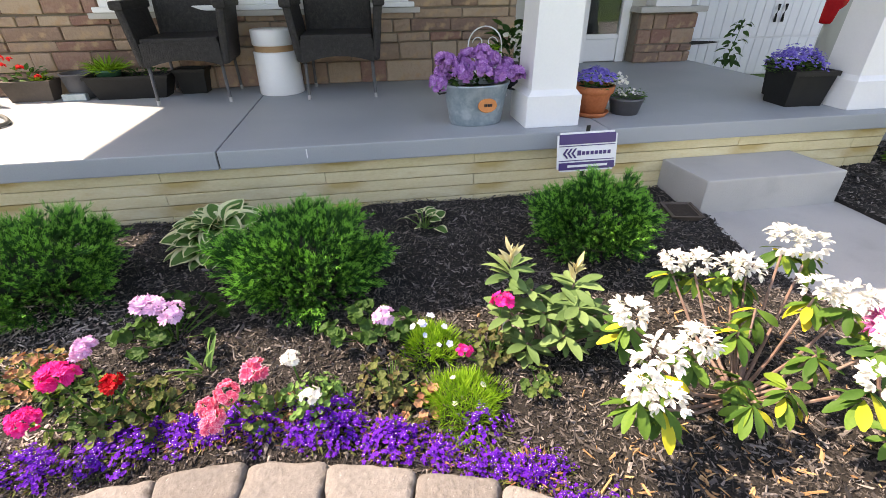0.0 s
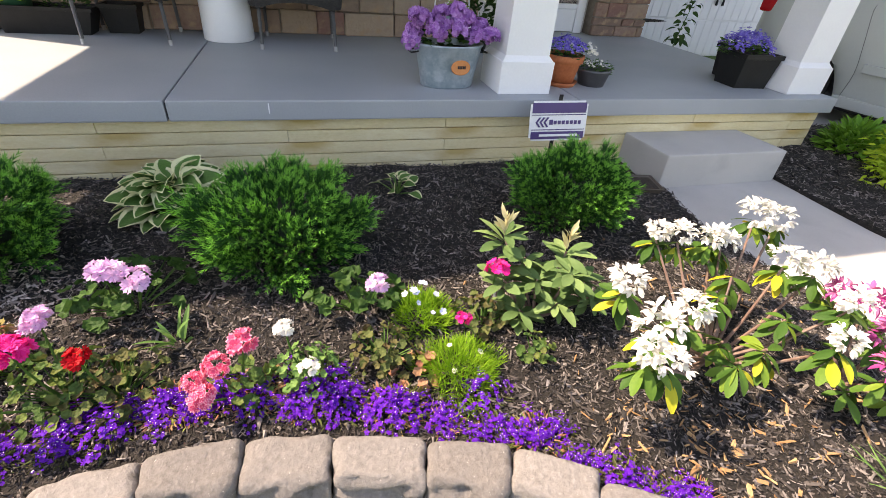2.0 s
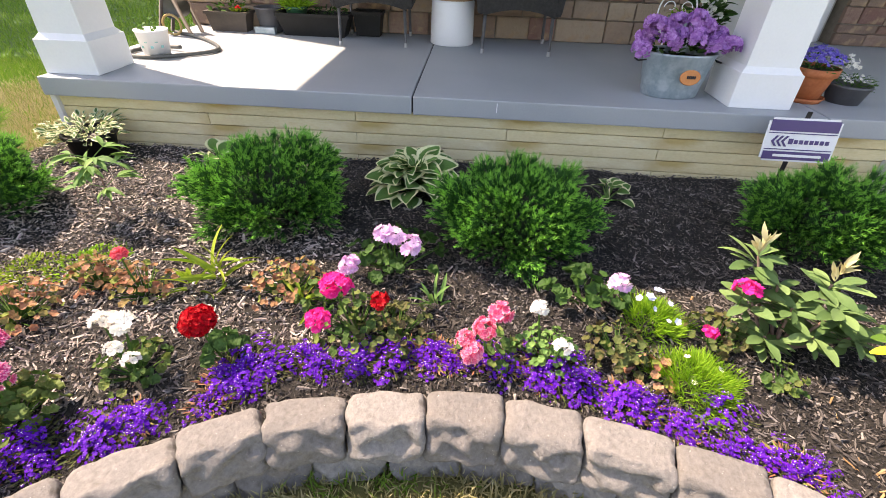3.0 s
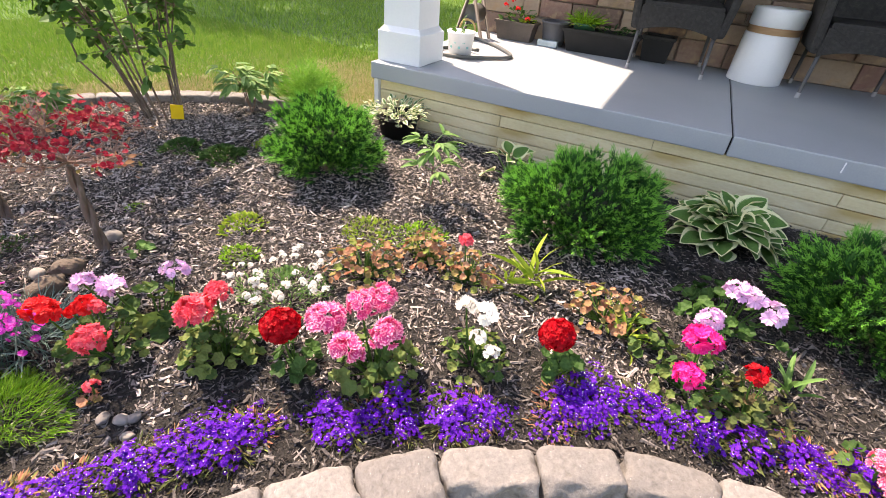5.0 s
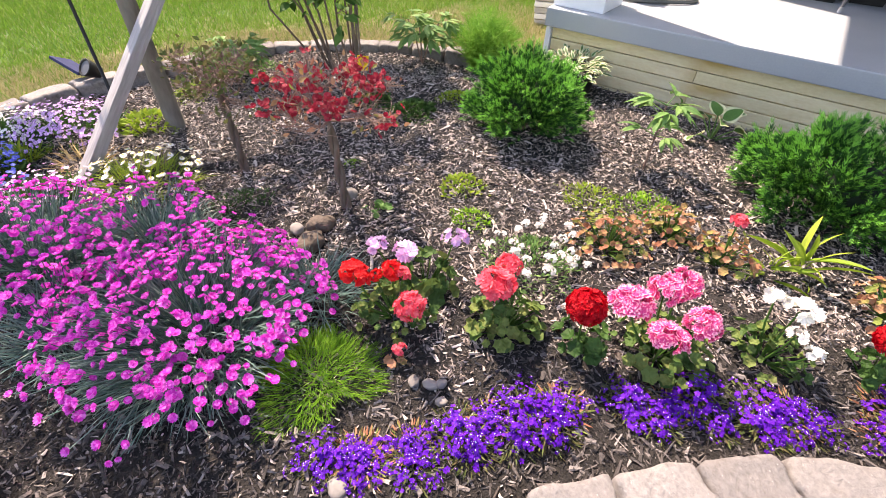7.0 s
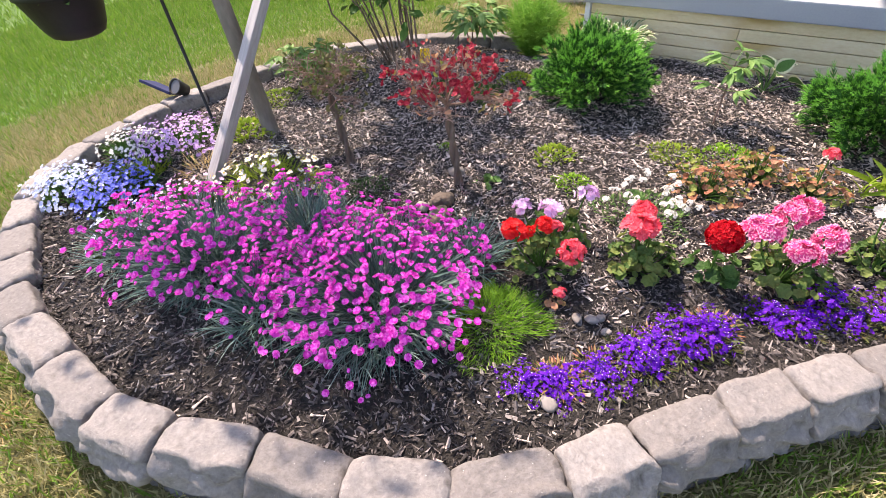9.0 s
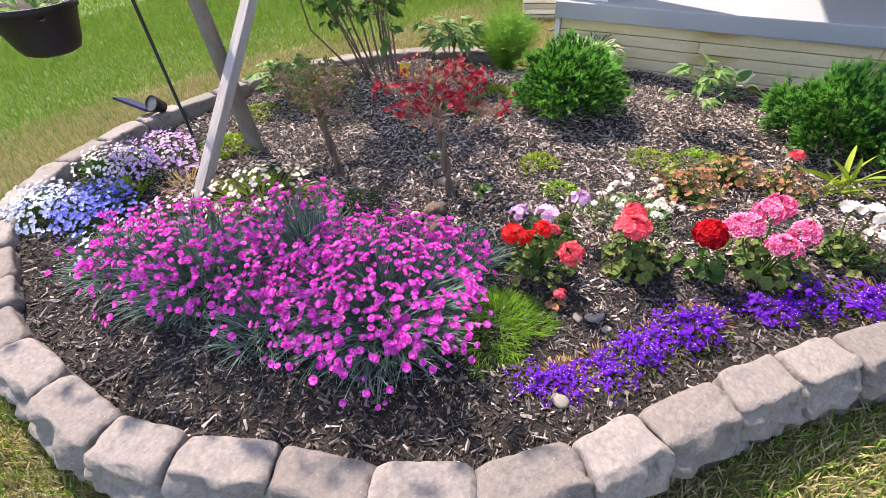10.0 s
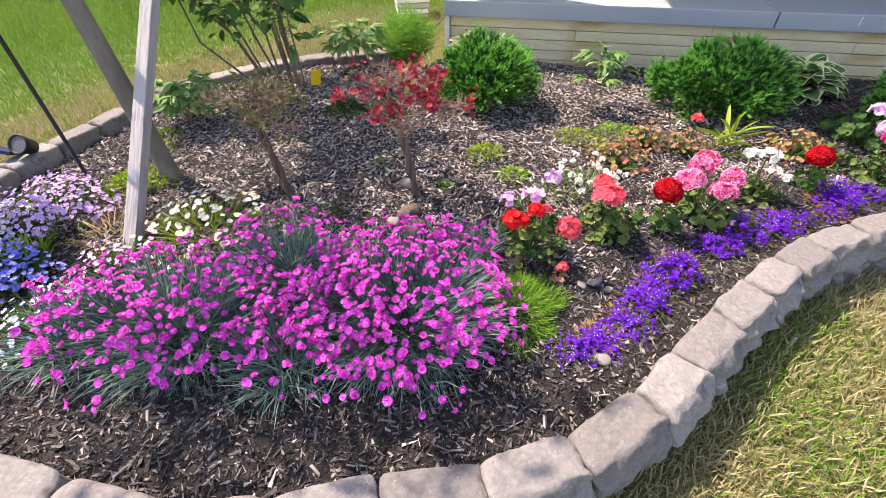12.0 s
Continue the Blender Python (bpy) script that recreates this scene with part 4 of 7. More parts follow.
def lawn(name, pts, size, material, label, lean=0.5, tpl=None):
    k = len(pts)
    d = np.column_stack([rng.normal(0, lean, (k, 2)), np.ones(k)])
    g = Geo().many(tpl or blade_tpl(0.1, 0.6), turn_to(d, rng.uniform(0, 6.28, k)), size * rng.uniform(0.5, 1.25, k), pts)
    solid(name, g, material, label, "grass", "stuff")


T_SLIVER = (np.array([(-0.075, 0, 0), (0.075, 0, 0), (0, 1, -0.15)]), [np.array([(0, 1, 2)])], np.zeros((3, 3)))


def lawn_points(k, lo, hi):
    p = rng.uniform(lo, hi, (k, 2))
    near = inside(p[:, 0], p[:, 1], BED) | ((p[:, 0] > -2.2) & (p[:, 1] > -0.05))
    p = p[~near]
    return np.column_stack([p, LAWN - 0.004 + 0.012 * np.sin(p[:, 0] * 1.3) * np.sin(p[:, 1] * 1.7)])


def edge_far(p):
    """Metres outward from the bed's edging."""
    c = line[::20]
    return np.min(np.hypot(p[:, None, 0] - c[None, :, 0], p[:, None, 1] - c[None, :, 1]), 1)


front = np.concatenate([lawn_points(68000, (-1.6, -3.7), (1.3, -1.95)), lawn_points(30000, (-4.3, -4.1), (-1.4, -2.9))])
strip = lawn_points(230000, (-5.3, -3.8), (-2.2, 1.9))
strip = strip[(edge_far(strip) < 1.15 + 0.25 * (patch(strip, 1.3, -0.4, 0.4) - 0.5)) | ((strip[:, 0] > -3.7) & (strip[:, 1] > -0.6))]
lawn("dry_strip", strip, 0.036, M["dry_grass"], "dry tan grass strip along the edging blocks", tpl=T_SLIVER)
back = np.concatenate([lawn_points(210000, (-7.8, -3.4), (-2.3, 2.2))])
far_lawn = lawn_points(110000, (-14, -4.5), (-2.3, 9))
front_dry = rng.uniform(0, 1, len(front)) < 0.62 - 0.35 * sm(-1.9, -2.5, front[:, 0]) + 0.36 * patch(front, 2.2, -0.25, 0.2)
fd = edge_far(back)
fd = np.where((back[:, 0] > -3.9) & (back[:, 1] > -0.6), np.minimum(fd, 0.55 * (back[:, 1] + 0.4)), fd)
back_dry = rng.uniform(0, 1, len(back)) < 0.18 + 0.6 * (1 - sm(0.9, 1.35, fd + 0.3 * (patch(back, 1.1, -0.4, 0.4) - 0.5)))
lawn("dry_grass", front[front_dry] + (0, 0, 0.012), 0.05, M["dry_grass"], "short dry yellow grass beside the edging blocks")
lawn("lawn_grass", front[~front_dry] + (0, 0, 0.012), 0.05, M["grass"], "short green lawn grass beside the edging blocks")
lawn("dry_lawn", back[back_dry], 0.04, M["dry_grass"], "strip of dry yellowed lawn round the bed", tpl=T_SLIVER)
lawn("far_grass", far_lawn[edge_far(far_lawn) > 2.2], 0.085, M["grass"], "bright green mown lawn further from the bed", tpl=T_SLIVER)
lawn("green_lawn", back[~back_dry], 0.05, M["grass"], "mown bright green lawn behind the bed", tpl=T_SLIVER)


# ---------------------------------------------------------------- shrubs
def juniper_foliage(seed, rx, ry, h):
    """Upright clumps of sprays with dark gaps between them."""
    r = np.random.default_rng(seed)
    nc = 62
    c = sphere_pts(nc, -0.85) + r.normal(0, 0.1, (nc, 3))
    c *= r.uniform(0.62, 1.0, (nc, 1))
    c *= np.array([[0.92 + 0.42 * noise.noise(Vector(q) * 2.1 + Vector((seed * 5, 1, 2)))] for q in c])
    c *= np.minimum(1, 0.96 / np.linalg.norm(c, axis=1))[:, None]
    dims = np.array([rx * 0.93, ry * 0.93, h * 0.5])
    P, Dd, S = [], [], []
    for q in c:
        k = int(r.integers(42, 62))
        out = q * (1, 1, 0.5) + (0, 0, 0.62) + r.normal(0, 0.14, 3)
        out = out / np.linalg.norm(out)
        size = r.uniform(0.75, 1.35)
        # a plume: sprays along a short axis, spreading like a fan
        f = r.uniform(-0.5, 1, k)
        side = r.normal(0, 1, (k, 3))
        side -= (side @ out)[:, None] * out
        p = q * dims + (0, 0, h * 0.45) + out * (f * 0.06 * size)[:, None] + side * (0.024 * size * (1.1 - 0.55 * f))[:, None]
        P.append(p)
        Dd.append(out + side * 0.34 + r.normal(0, 0.12, (k, 3)))
        S.append(0.067 * size * r.uniform(0.65, 1.25, k))
    P, Dd, S = np.concatenate(P), np.concatenate(Dd), np.concatenate(S)
    ok = P[:, 2] > 0.015
    return Geo().many(T_SPRAY, turn_to(Dd[ok], r.uniform(0, 6.28, ok.sum())), S[ok], P[ok])


def juniper(x, y, rx, ry, h, seed, label):
    z = float(bed_z(x, y))
    t = thing("juniper_shrub", label, "shrub", (x, y, z - 0.01), "junipers in the bed")
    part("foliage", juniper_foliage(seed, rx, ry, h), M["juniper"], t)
    # dark lump behind the sprays, painted as the shrub's inner shade
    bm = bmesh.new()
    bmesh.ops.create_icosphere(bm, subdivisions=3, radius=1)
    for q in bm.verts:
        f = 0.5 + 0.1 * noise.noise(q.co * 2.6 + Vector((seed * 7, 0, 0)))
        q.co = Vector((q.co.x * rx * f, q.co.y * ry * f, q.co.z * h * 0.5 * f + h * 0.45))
    part("inner_core", Geo().take(bm), M["juniper_core_shade"], t, "dark core put in for the shade inside the shrub", True)
    g = Geo()
    for k in range(5):
        a = k * 1.26
        g.tube([(0, 0, 0), (0.03 * math.cos(a), 0.03 * math.sin(a), 0.07), (0.1 * math.cos(a), 0.1 * math.sin(a), 0.2)], [0.012, 0.01, 0.007], 6)
    part("stem", g, M["bark"], t)


juniper(-1.84, -1.0, 0.275, 0.27, 0.35, 1, "bright green rounded juniper standing in sun")
juniper(-0.54, -0.86, 0.345, 0.3, 0.345, 2, "wide dark green juniper beside a hosta")
juniper(0.545, -0.965, 0.325, 0.31, 0.355, 3, "round green juniper with lighter tips in the mulch")
juniper(1.9, -0.83, 0.3, 0.29, 0.32, 4, "rounded green juniper beside the yard sign and step")


def hosta(x, y, n, L, label, seed, mt="hosta", spread=1.0):
    z = float(bed_z(x, y))
    t = thing("hosta", label, "plant", (x, y, z), "hostas by the porch wall")
    r = np.random.default_rng(seed)
    tpls = []
    for k in range(4):
        v, f, uv = leaf_tpl(0.78, 8, 0.2, 0.18 + 0.12 * k, "ovate", 7, 0.02)
        tpls.append(Geo().add(v, f, uv).mesh("leaf", M[mt], True))
    stems = Geo()
    for k in range(n):
        f = k / max(1, n - 1)
        a = k * 2.4 + r.normal(0, 0.2)
        up = 0.85 - 0.8 * f * spread
        d = Vector((math.cos(a), math.sin(a), up)).normalized()
        base = Vector((math.cos(a), math.sin(a), 0)) * (0.015 + 0.15 * f) * L / 0.15
        base.z = 0.15 * L / 0.16 * (1.05 - 0.75 * f * f)
        o = part("leaf", tpls[int(r.integers(4))], None, t)
        R = turn_to(np.array([d[:]]), np.array([r.normal(0, 0.45)]))[0]
        o.matrix_basis = Matrix.Translation(base) @ Matrix([list(q) for q in R]).to_4x4() @ Matrix.Scale(L * r.uniform(0.75, 1.1), 4)
        stems.tube([(0, 0, -0.01), base * 0.6, base], [0.004, 0.004, 0.003], 5)
    part("stalk_mass", stems, M["peony"], t)


hosta(0.08, -0.46, 84, 0.148, "large hosta with cream-edged green leaves", 5)
hosta(-1.05, -0.36, 9, 0.12, "small hosta with white-edged grey-green leaves", 6)
hosta(1.13, -0.37, 12, 0.088, "small hosta with white-edged leaves in dark mulch", 7, spread=0.75)


def branchlets(g, tip, start, n, length, rad, r, up=0.5, depth=2):
    """Forking twigs; returns the tips."""
    tips = []
    for k in range(n):
        d = Vector((r.normal(0, 1), r.normal(0, 1), up + r.normal(0, 0.35))).normalized()
        d = (d + Vector(tip) * 0.7).normalized()
        end = Vector(start) + d * length * r.uniform(0.7, 1.2)
        mid = (Vector(start) + end) / 2 + Vector((r.normal(0, 1), r.normal(0, 1), r.normal(0, 1))) * length * 0.08
        g.tube([start, mid[:], end[:]], [rad, rad * 0.75, rad * 0.5], 5)
        if depth > 1:
            tips += branchlets(g, d[:], end[:], max(2, n - 1), length * 0.62, rad * 0.55, r, up * 0.7, depth - 1)
        else:
            tips.append((end, d))
    return tips


def azalea(x, y, lean, crown_z, r_crown, seed, leaf_mt, n_leaf, flower, label):
    r = np.random.default_rng(seed)
    z = float(bed_z(x, y))
    t = thing("azalea_standard", label, "shrub", (x, y, z), "small azalea trees")
    H = crown_z - 0.13
    s = np.linspace(0, 1, 14)
    for q in range(2):
        a = s * 9 + q * math.pi
        pts = np.stack([lean[0] * s + 0.009 * np.cos(a), lean[1] * s + 0.009 * np.sin(a), s * H - 0.01], -1)
        part("trunk", Geo().tube(pts, 0.012 - 0.003 * s, 7), M["bark"], t, smooth=True)
    tw = Geo()
    tips = branchlets(tw, (0, 0, 0.25), (lean[0], lean[1], H), 9, r_crown * 0.6, 0.005, r, 0.3, 3)
    part("twig_mass", tw, M["twig"], t, "bare brown twigs")
    P = np.array([p[:] for p, d in tips])
    k = n_leaf
    idx = r.integers(0, len(P), k)
    lp = P[idx] + r.normal(0, 0.022, (k, 3))
    ld = r.normal(0, 1, (k, 3)) + (0, 0, 0.4)
    part("leaves", Geo().many(T_LEAF, turn_to(ld, r.uniform(0, 6, k)), 0.024 * r.uniform(0.6, 1.3, k), lp), M[leaf_mt], t)
    if flower:
        k = flower
        hot = P[P[:, 2] > np.percentile(P[:, 2], 20)]
        cl = hot[r.integers(0, len(hot), 30)]
        lp = cl[r.integers(0, 30, k)] + r.normal(0, 0.016, (k, 3))
        part("blossoms", Geo().many(T_RUFF, face_to(r.normal(0, 1, (k, 3)) + (0.1, -0.4, 0.6), r.uniform(0, 6, k)), 0.0115 * r.uniform(0.7, 1.3, k), lp), M["azalea"], t, "small red blossoms")


azalea(-2.02, -2.04, (-0.06, 0.02), 0.46, 0.23, 11, "dried", 110, 280, "azalea standard with braided trunk and red blossoms")
azalea(-2.57, -2.1, (-0.1, 0.04), 0.47, 0.19, 12, "olive", 420, 0, "azalea standard with sparse dark green leaves")

# tall multi-stemmed shrub behind
r = np.random.default_rng(21)
t = thing("tall_shrub", "tall leafy shrub with many thin dark stems", "shrub", (-3.03, -1.05, 0.17))
sg, P, D = Geo(), [], []
for k in range(15):
    a = r.uniform(0, 6.28)
    b = Vector((0.09 * math.cos(a), 0.09 * math.sin(a), 0))
    lean = Vector((-0.3 + 0.3 * math.cos(a) * r.uniform(0.4, 1.2), 0.22 * math.sin(a), 1.0 + 0.3 * r.uniform()))
    pts = [b, b + lean * 0.35 + Vector((0.02, 0, 0)), b + lean * 0.8 + Vector((0.05 * math.cos(a), 0.05 * math.sin(a), -0.02)), b + lean * 1.25 + Vector((0.16 * math.cos(a), 0.16 * math.sin(a), -0.08))]
    for i in (1, 2):
        pts[i] += Vector((r.normal(0, 0.035), r.normal(0, 0.035), 0))
    sg.tube([p[:] for p in pts], [0.007, 0.0055, 0.0045, 0.003], 6)
    for q in range(60):
        f = r.uniform(0.5 if k % 3 else 0.36, 1.0)
        i = min(2, int(f * 3))
        p = pts[i].lerp(pts[i + 1], f * 3 - i)
        d = Vector((r.normal(), r.normal(), r.normal(0, 0.5))).normalized()
        e = p + d * 0.07
        sg.tube([p[:], e[:]], [0.003, 0.0015], 4, False)
        for w in range(3):
            P.append((e + d * 0.02 * w)[:])
            D.append((d + Vector((r.normal(0, 0.7), r.normal(0, 0.7), r.normal(-0.25, 0.4))))[:])
part("stem_mass", sg, M["bark"], t, "thin dark stems")
part("leaves", Geo().many(leaf_tpl(0.62, 4, 0.15, 0.15), turn_to(D, r.uniform(-0.6, 0.6, len(D))), 0.07 * r.uniform(0.6, 1.25, len(D)), np.array(P)), M["leaf"], t)

# young tree with its stake; its crown is overhead
t = thing("young_tree", "young tree with smooth grey-brown trunk and leafy crown", "tree", (-3.17, -2.06, 0.19))
s = np.linspace(0, 1, 10)
part("trunk", Geo().tube(np.stack([-0.15 * s * 1.9 + 0.01 * np.sin(s * 5), 0.025 * s * 1.9, s * 1.9 - 0.03], -1), 0.042 - 0.016 * s, 12), M["grey_bark"], t, smooth=True)
bg = Geo()
tips = branchlets(bg, (0, 0, 0.5), (-0.28, 0.047, 1.86), 6, 0.38, 0.018, r, 0.5, 3)
part("limb_mass", bg, M["grey_bark"], t)
P = np.array([p[:] for p, d in tips])
k = 460
part("crown", Geo().many(T_LEAF, turn_to(r.normal(0, 1, (k, 3)), r.uniform(0, 6, k)), 0.075 * r.uniform(0.6, 1.3, k), P[r.integers(0, len(P), k)] + r.normal(0, 0.13, (k, 3))), M["leaf"], t)
st = new("tree_stake", Geo().bbox((-0.024, -0.024, 0), (0.024, 0.024, 2.1), 0.003).mesh("tree_stake", M["stake"]))
st.matrix_world = Matrix.Translation((-3.0, -2.58, 0.17)) @ Vector((-0.13, 0.97, 1.0)).to_track_quat("Z", "X").to_matrix().to_4x4()
tagged(st, "weathered grey wooden stake leaning on the young tree", "stake")


# ---------------------------------------------------------------- flowers in the bed
def zb(x, y):
    return float(bed_z(x, y))


MESHES = {}


def head_mesh(mt, style, seed):
    """A flower head of radius 1 about the origin, as one mesh."""
    key = (mt, style, seed)
    if key not in MESHES:
        r = np.random.default_rng(seed + 100)
        g = Geo()
        if style == "pompon":
            k = 120
            p = sphere_pts(k, -0.4) + r.normal(0, 0.05, (k, 3))
            g.many(T_RUFF, face_to(p + r.normal(0, 0.25, (k, 3)), r.uniform(0, 6, k)), 0.24 * r.uniform(0.8, 1.2, k), p * (0.9, 0.9, 0.78))
            g.many(T_RUFF, face_to(p[::2] + r.normal(0, 0.4, (k // 2, 3)), r.uniform(0, 6, k // 2)), 0.25 * np.ones(k // 2), p[::2] * (0.75, 0.75, 0.65))
        elif style == "loose":
            k = 11
            p = sphere_pts(k, 0.0) + r.normal(0, 0.22, (k, 3))
            g.many(T_RUFF, face_to(p + r.normal(0, 0.25, (k, 3)) + (0, 0, 0.1), r.uniform(0, 6, k)), 0.52 * r.uniform(0.7, 1.2, k), p * (0.86, 0.7, 0.5))
        else:
            k = 26
            p = sphere_pts(k, -0.3) + r.normal(0, 0.12, (k, 3))
            sz = 0.42 * r.uniform(0.7, 1.2, k)
            R = face_to(p + r.normal(0, 0.28, (k, 3)), r.uniform(0, 6, k))
            q = p * (0.88, 0.8, 0.66)
            g.many(T_RUFF, R, sz, q)
            g.many(T_RUFF, R, sz * 0.55, q + 0.09 * R[:, :, 2])
        MESHES[key] = g.mesh("flower_head", M[mt])
    return MESHES[key]


def rounded_leaves(r, n, R, h, size, at=(0, 0)):
    a = r.uniform(0, 6.28, n)
    q = np.sqrt(r.uniform(0, 1, n)) * R
    z = h * (1 - 0.6 * (q / R) ** 2) * r.uniform(0.35, 1.05, n)
    p = np.stack([q * np.cos(a) + at[0], q * np.sin(a) + at[1], z], -1)
    nn = np.stack([np.cos(a) * q / R * 0.9, np.sin(a) * q / R * 0.9, np.ones(n)], -1) + r.normal(0, 0.45, (n, 3))
    return Geo().many(T_DISC, face_to(nn, r.uniform(0, 6, n)), size * r.uniform(0.6, 1.25, n), p), p


def geranium(name, at, heads, label, leaves=26, R=0.09, h=0.1, leaf_mt="geranium", style="ball", size=0.027, seed=1):
    """heads: x, y, height, radius, petal material and style of each flower head, in the world."""
    r = np.random.default_rng(seed)
    x, y = at
    z = zb(x, y)
    t = thing(name, label, "flower", (x, y, z), "flowering plants in the bed")
    if leaves:
        g, p = rounded_leaves(r, int(leaves * 1.35), R, h, size * 0.82)
        part("foliage", g, M[leaf_mt], t)
        st = Geo()
        for q in p[::2]:
            st.tube([(0.1 * q[0], 0.1 * q[1], -0.01), (0.7 * q[0], 0.7 * q[1], 0.6 * q[2]), q], [0.003, 0.002, 0.0015], 4, False)
        part("stalk_mass", st, M["leaf"], t)
    for i, hd in enumerate(heads):
        hx, hy, hz, rad, mt = hd[:5]
        sty = hd[5] if len(hd) > 5 else style
        o = part("flower_head", head_mesh(mt, sty, i % 3), None, t, "")
        o.matrix_basis = pose(hx - x, hy - y, hz - z, r.uniform(-25, 10), r.uniform(-18, 18), r.uniform(0, 360)) @ Matrix.Scale(rad * 0.85, 4)
        part("stem", Geo().tube([(0.2 * (hx - x), 0.2 * (hy - y), -0.01), (0.8 * (hx - x), 0.8 * (hy - y), 0.6 * (hz - z)), (hx - x, hy - y, hz - z - rad * 0.2)], [0.004, 0.003, 0.0025], 5), M["leaf"], t)
    return t


geranium("geranium", (-1.53, -2.32), [(-1.6, -2.4, 0.4, 0.044, "scarlet"), (-1.53, -2.33, 0.4, 0.034, "scarlet"), (-1.57, -2.35, 0.375, 0.02, "scarlet"), (-1.5, -2.32, 0.4, 0.024, "coral"), (-1.42, -2.39, 0.385, 0.044, "coral")],
         "geranium with orange-red and coral flower heads", 62, 0.12, 0.13, size=0.019, seed=31)
geranium("geranium", (-1.54, -2.17), [(-1.63, -2.28, 0.4, 0.034, "lilac", "loose"), (-1.55, -2.25, 0.4, 0.042, "lilac", "loose"), (-1.48, -2.11, 0.4, 0.036, "lilac", "loose")],
         "geranium with pale lilac flower heads", 22, 0.1, 0.14, size=0.034, seed=32)
geranium("geranium", (-1.25, -2.17), [(-1.28, -2.2, 0.4, 0.057, "coral"), (-1.29, -2.12, 0.4, 0.042, "coral")], "geranium with coral flower heads over lobed leaves", 70, 0.105, 0.14, size=0.023, seed=33)
geranium("dahlia", (-1.05, -2.09), [(-1.06, -2.115, 0.39, 0.058, "red", "pompon")], "dahlia with one large dark red pompon flower", 16, 0.08, 0.1, "dark_leaf", seed=34)
geranium("geranium", (-0.86, -1.97), [(-0.97, -2.035, 0.395, 0.056, "pink"), (-0.915, -1.95, 0.41, 0.05, "pink"), (-0.885, -1.9, 0.41, 0.05, "pink"), (-0.865, -2.085, 0.385, 0.05, "pink"), (-0.805, -1.99, 0.39, 0.05, "pink")],
         "geranium with five ruffled pink and white flower heads", 52, 0.13, 0.12, size=0.025, seed=35)
geranium("geranium", (-0.62, -1.8), [(-0.67, -1.775, 0.39, 0.036, "petal_white", "loose"), (-0.61, -1.775, 0.39, 0.042, "petal_white", "loose"), (-0.6, -1.84, 0.36, 0.026, "petal_white", "loose"), (-0.55, -1.86, 0.34, 0.026, "petal_white", "loose")],
         "geranium with white flower heads over small green leaves", 46, 0.11, 0.1, size=0.019, seed=36)
geranium("dahlia", (-0.38, -1.72), [(-0.405, -1.75, 0.39, 0.056, "red", "pompon")], "dahlia with one bright red pompon flower", 18, 0.07, 0.1, "dark_leaf", seed=37)
geranium("geranium", (0.0, -1.55), [(-0.05, -1.575, 0.41, 0.052, "hot"), (-0.07, -1.705, 0.385, 0.042, "hot"), (-0.03, -1.465, 0.41, 0.042, "lilac")], "geranium with hot pink and lilac flower heads", 50, 0.14, 0.12, size=0.021, seed=38)
geranium("geranium", (0.14, -1.58), [(0.092, -1.6, 0.385, 0.034, "red", "loose")], "geranium with one small red flower head", 60, 0.13, 0.11, "olive", size=0.019, seed=39)
geranium("geranium", (0.08, -1.2), [(0.045, -1.25, 0.4, 0.046, "lilac", "loose"), (0.085, -1.26, 0.4, 0.044, "lilac", "loose"), (0.155, -1.285, 0.385, 0.046, "lilac", "loose")], "geranium with lilac flower heads beside the juniper", 46, 0.2, 0.15, "dark_leaf", size=0.031, seed=40)
geranium("geranium", (0.44, -1.62), [(0.385, -1.735, 0.33, 0.036, "salmon"), (0.365, -1.7, 0.345, 0.034, "salmon"), (0.42, -1.68, 0.37, 0.038, "salmon"), (0.47, -1.59, 0.36, 0.044, "salmon", "loose")],
         "geranium with salmon pink flower heads above violet lobelia", 16, 0.09, 0.08, seed=41)
geranium("geranium", (0.63, -1.62), [(0.585, -1.6, 0.4, 0.03, "petal_white", "loose"), (0.64, -1.72, 0.36, 0.028, "petal_white", "loose"), (0.65, -1.69, 0.34, 0.02, "petal_white", "loose")], "geranium with a few white flowers", 80, 0.11, 0.12, size=0.015, leaf_mt="peony", seed=42)
geranium("geranium", (0.8, -1.35), [(0.865, -1.45, 0.4, 0.04, "lilac", "loose")], "geranium with one lilac flower head and broad leaves", 26, 0.16, 0.12, "dark_leaf", size=0.04, seed=43)
geranium("geranium", (1.22, -1.5), [(1.265, -1.455, 0.41, 0.046, "hot", "loose"), (1.1, -1.615, 0.36, 0.026, "hot", "loose")], "geranium with hot pink flowers and faded leaves", 46, 0.11, 0.1, "olive", size=0.02, seed=44)
geranium("heuchera", (0.87, -1.58), [], "low plant with dull olive and reddish leaves", 64, 0.11, 0.11, "olive", size=0.017, seed=45)
geranium("heuchera", (0.95, -1.66), [], "small clump of dry rust-red leaves", 18, 0.08, 0.06, "dried", size=0.024, seed=46)
geranium("geranium", (1.34, -1.68), [], "small green geranium without flowers", 20, 0.06, 0.09, size=0.019, seed=47)
for i, (x, y, R, n) in enumerate(((-1.15, -1.62, 0.15, 60), (-0.99, -1.42, 0.11, 40), (-0.8, -1.46, 0.11, 36), (-0.3, -1.38, 0.14, 52))):
    hd = [(-0.815, -1.475, 0.4, 0.03, "coral")] if i == 2 else []
    geranium("withered_geranium", (x, y), hd, "withered geranium with rust-brown and green leaves", int(n * 1.7), R, 0.13, "dried", size=0.017, seed=50 + i)
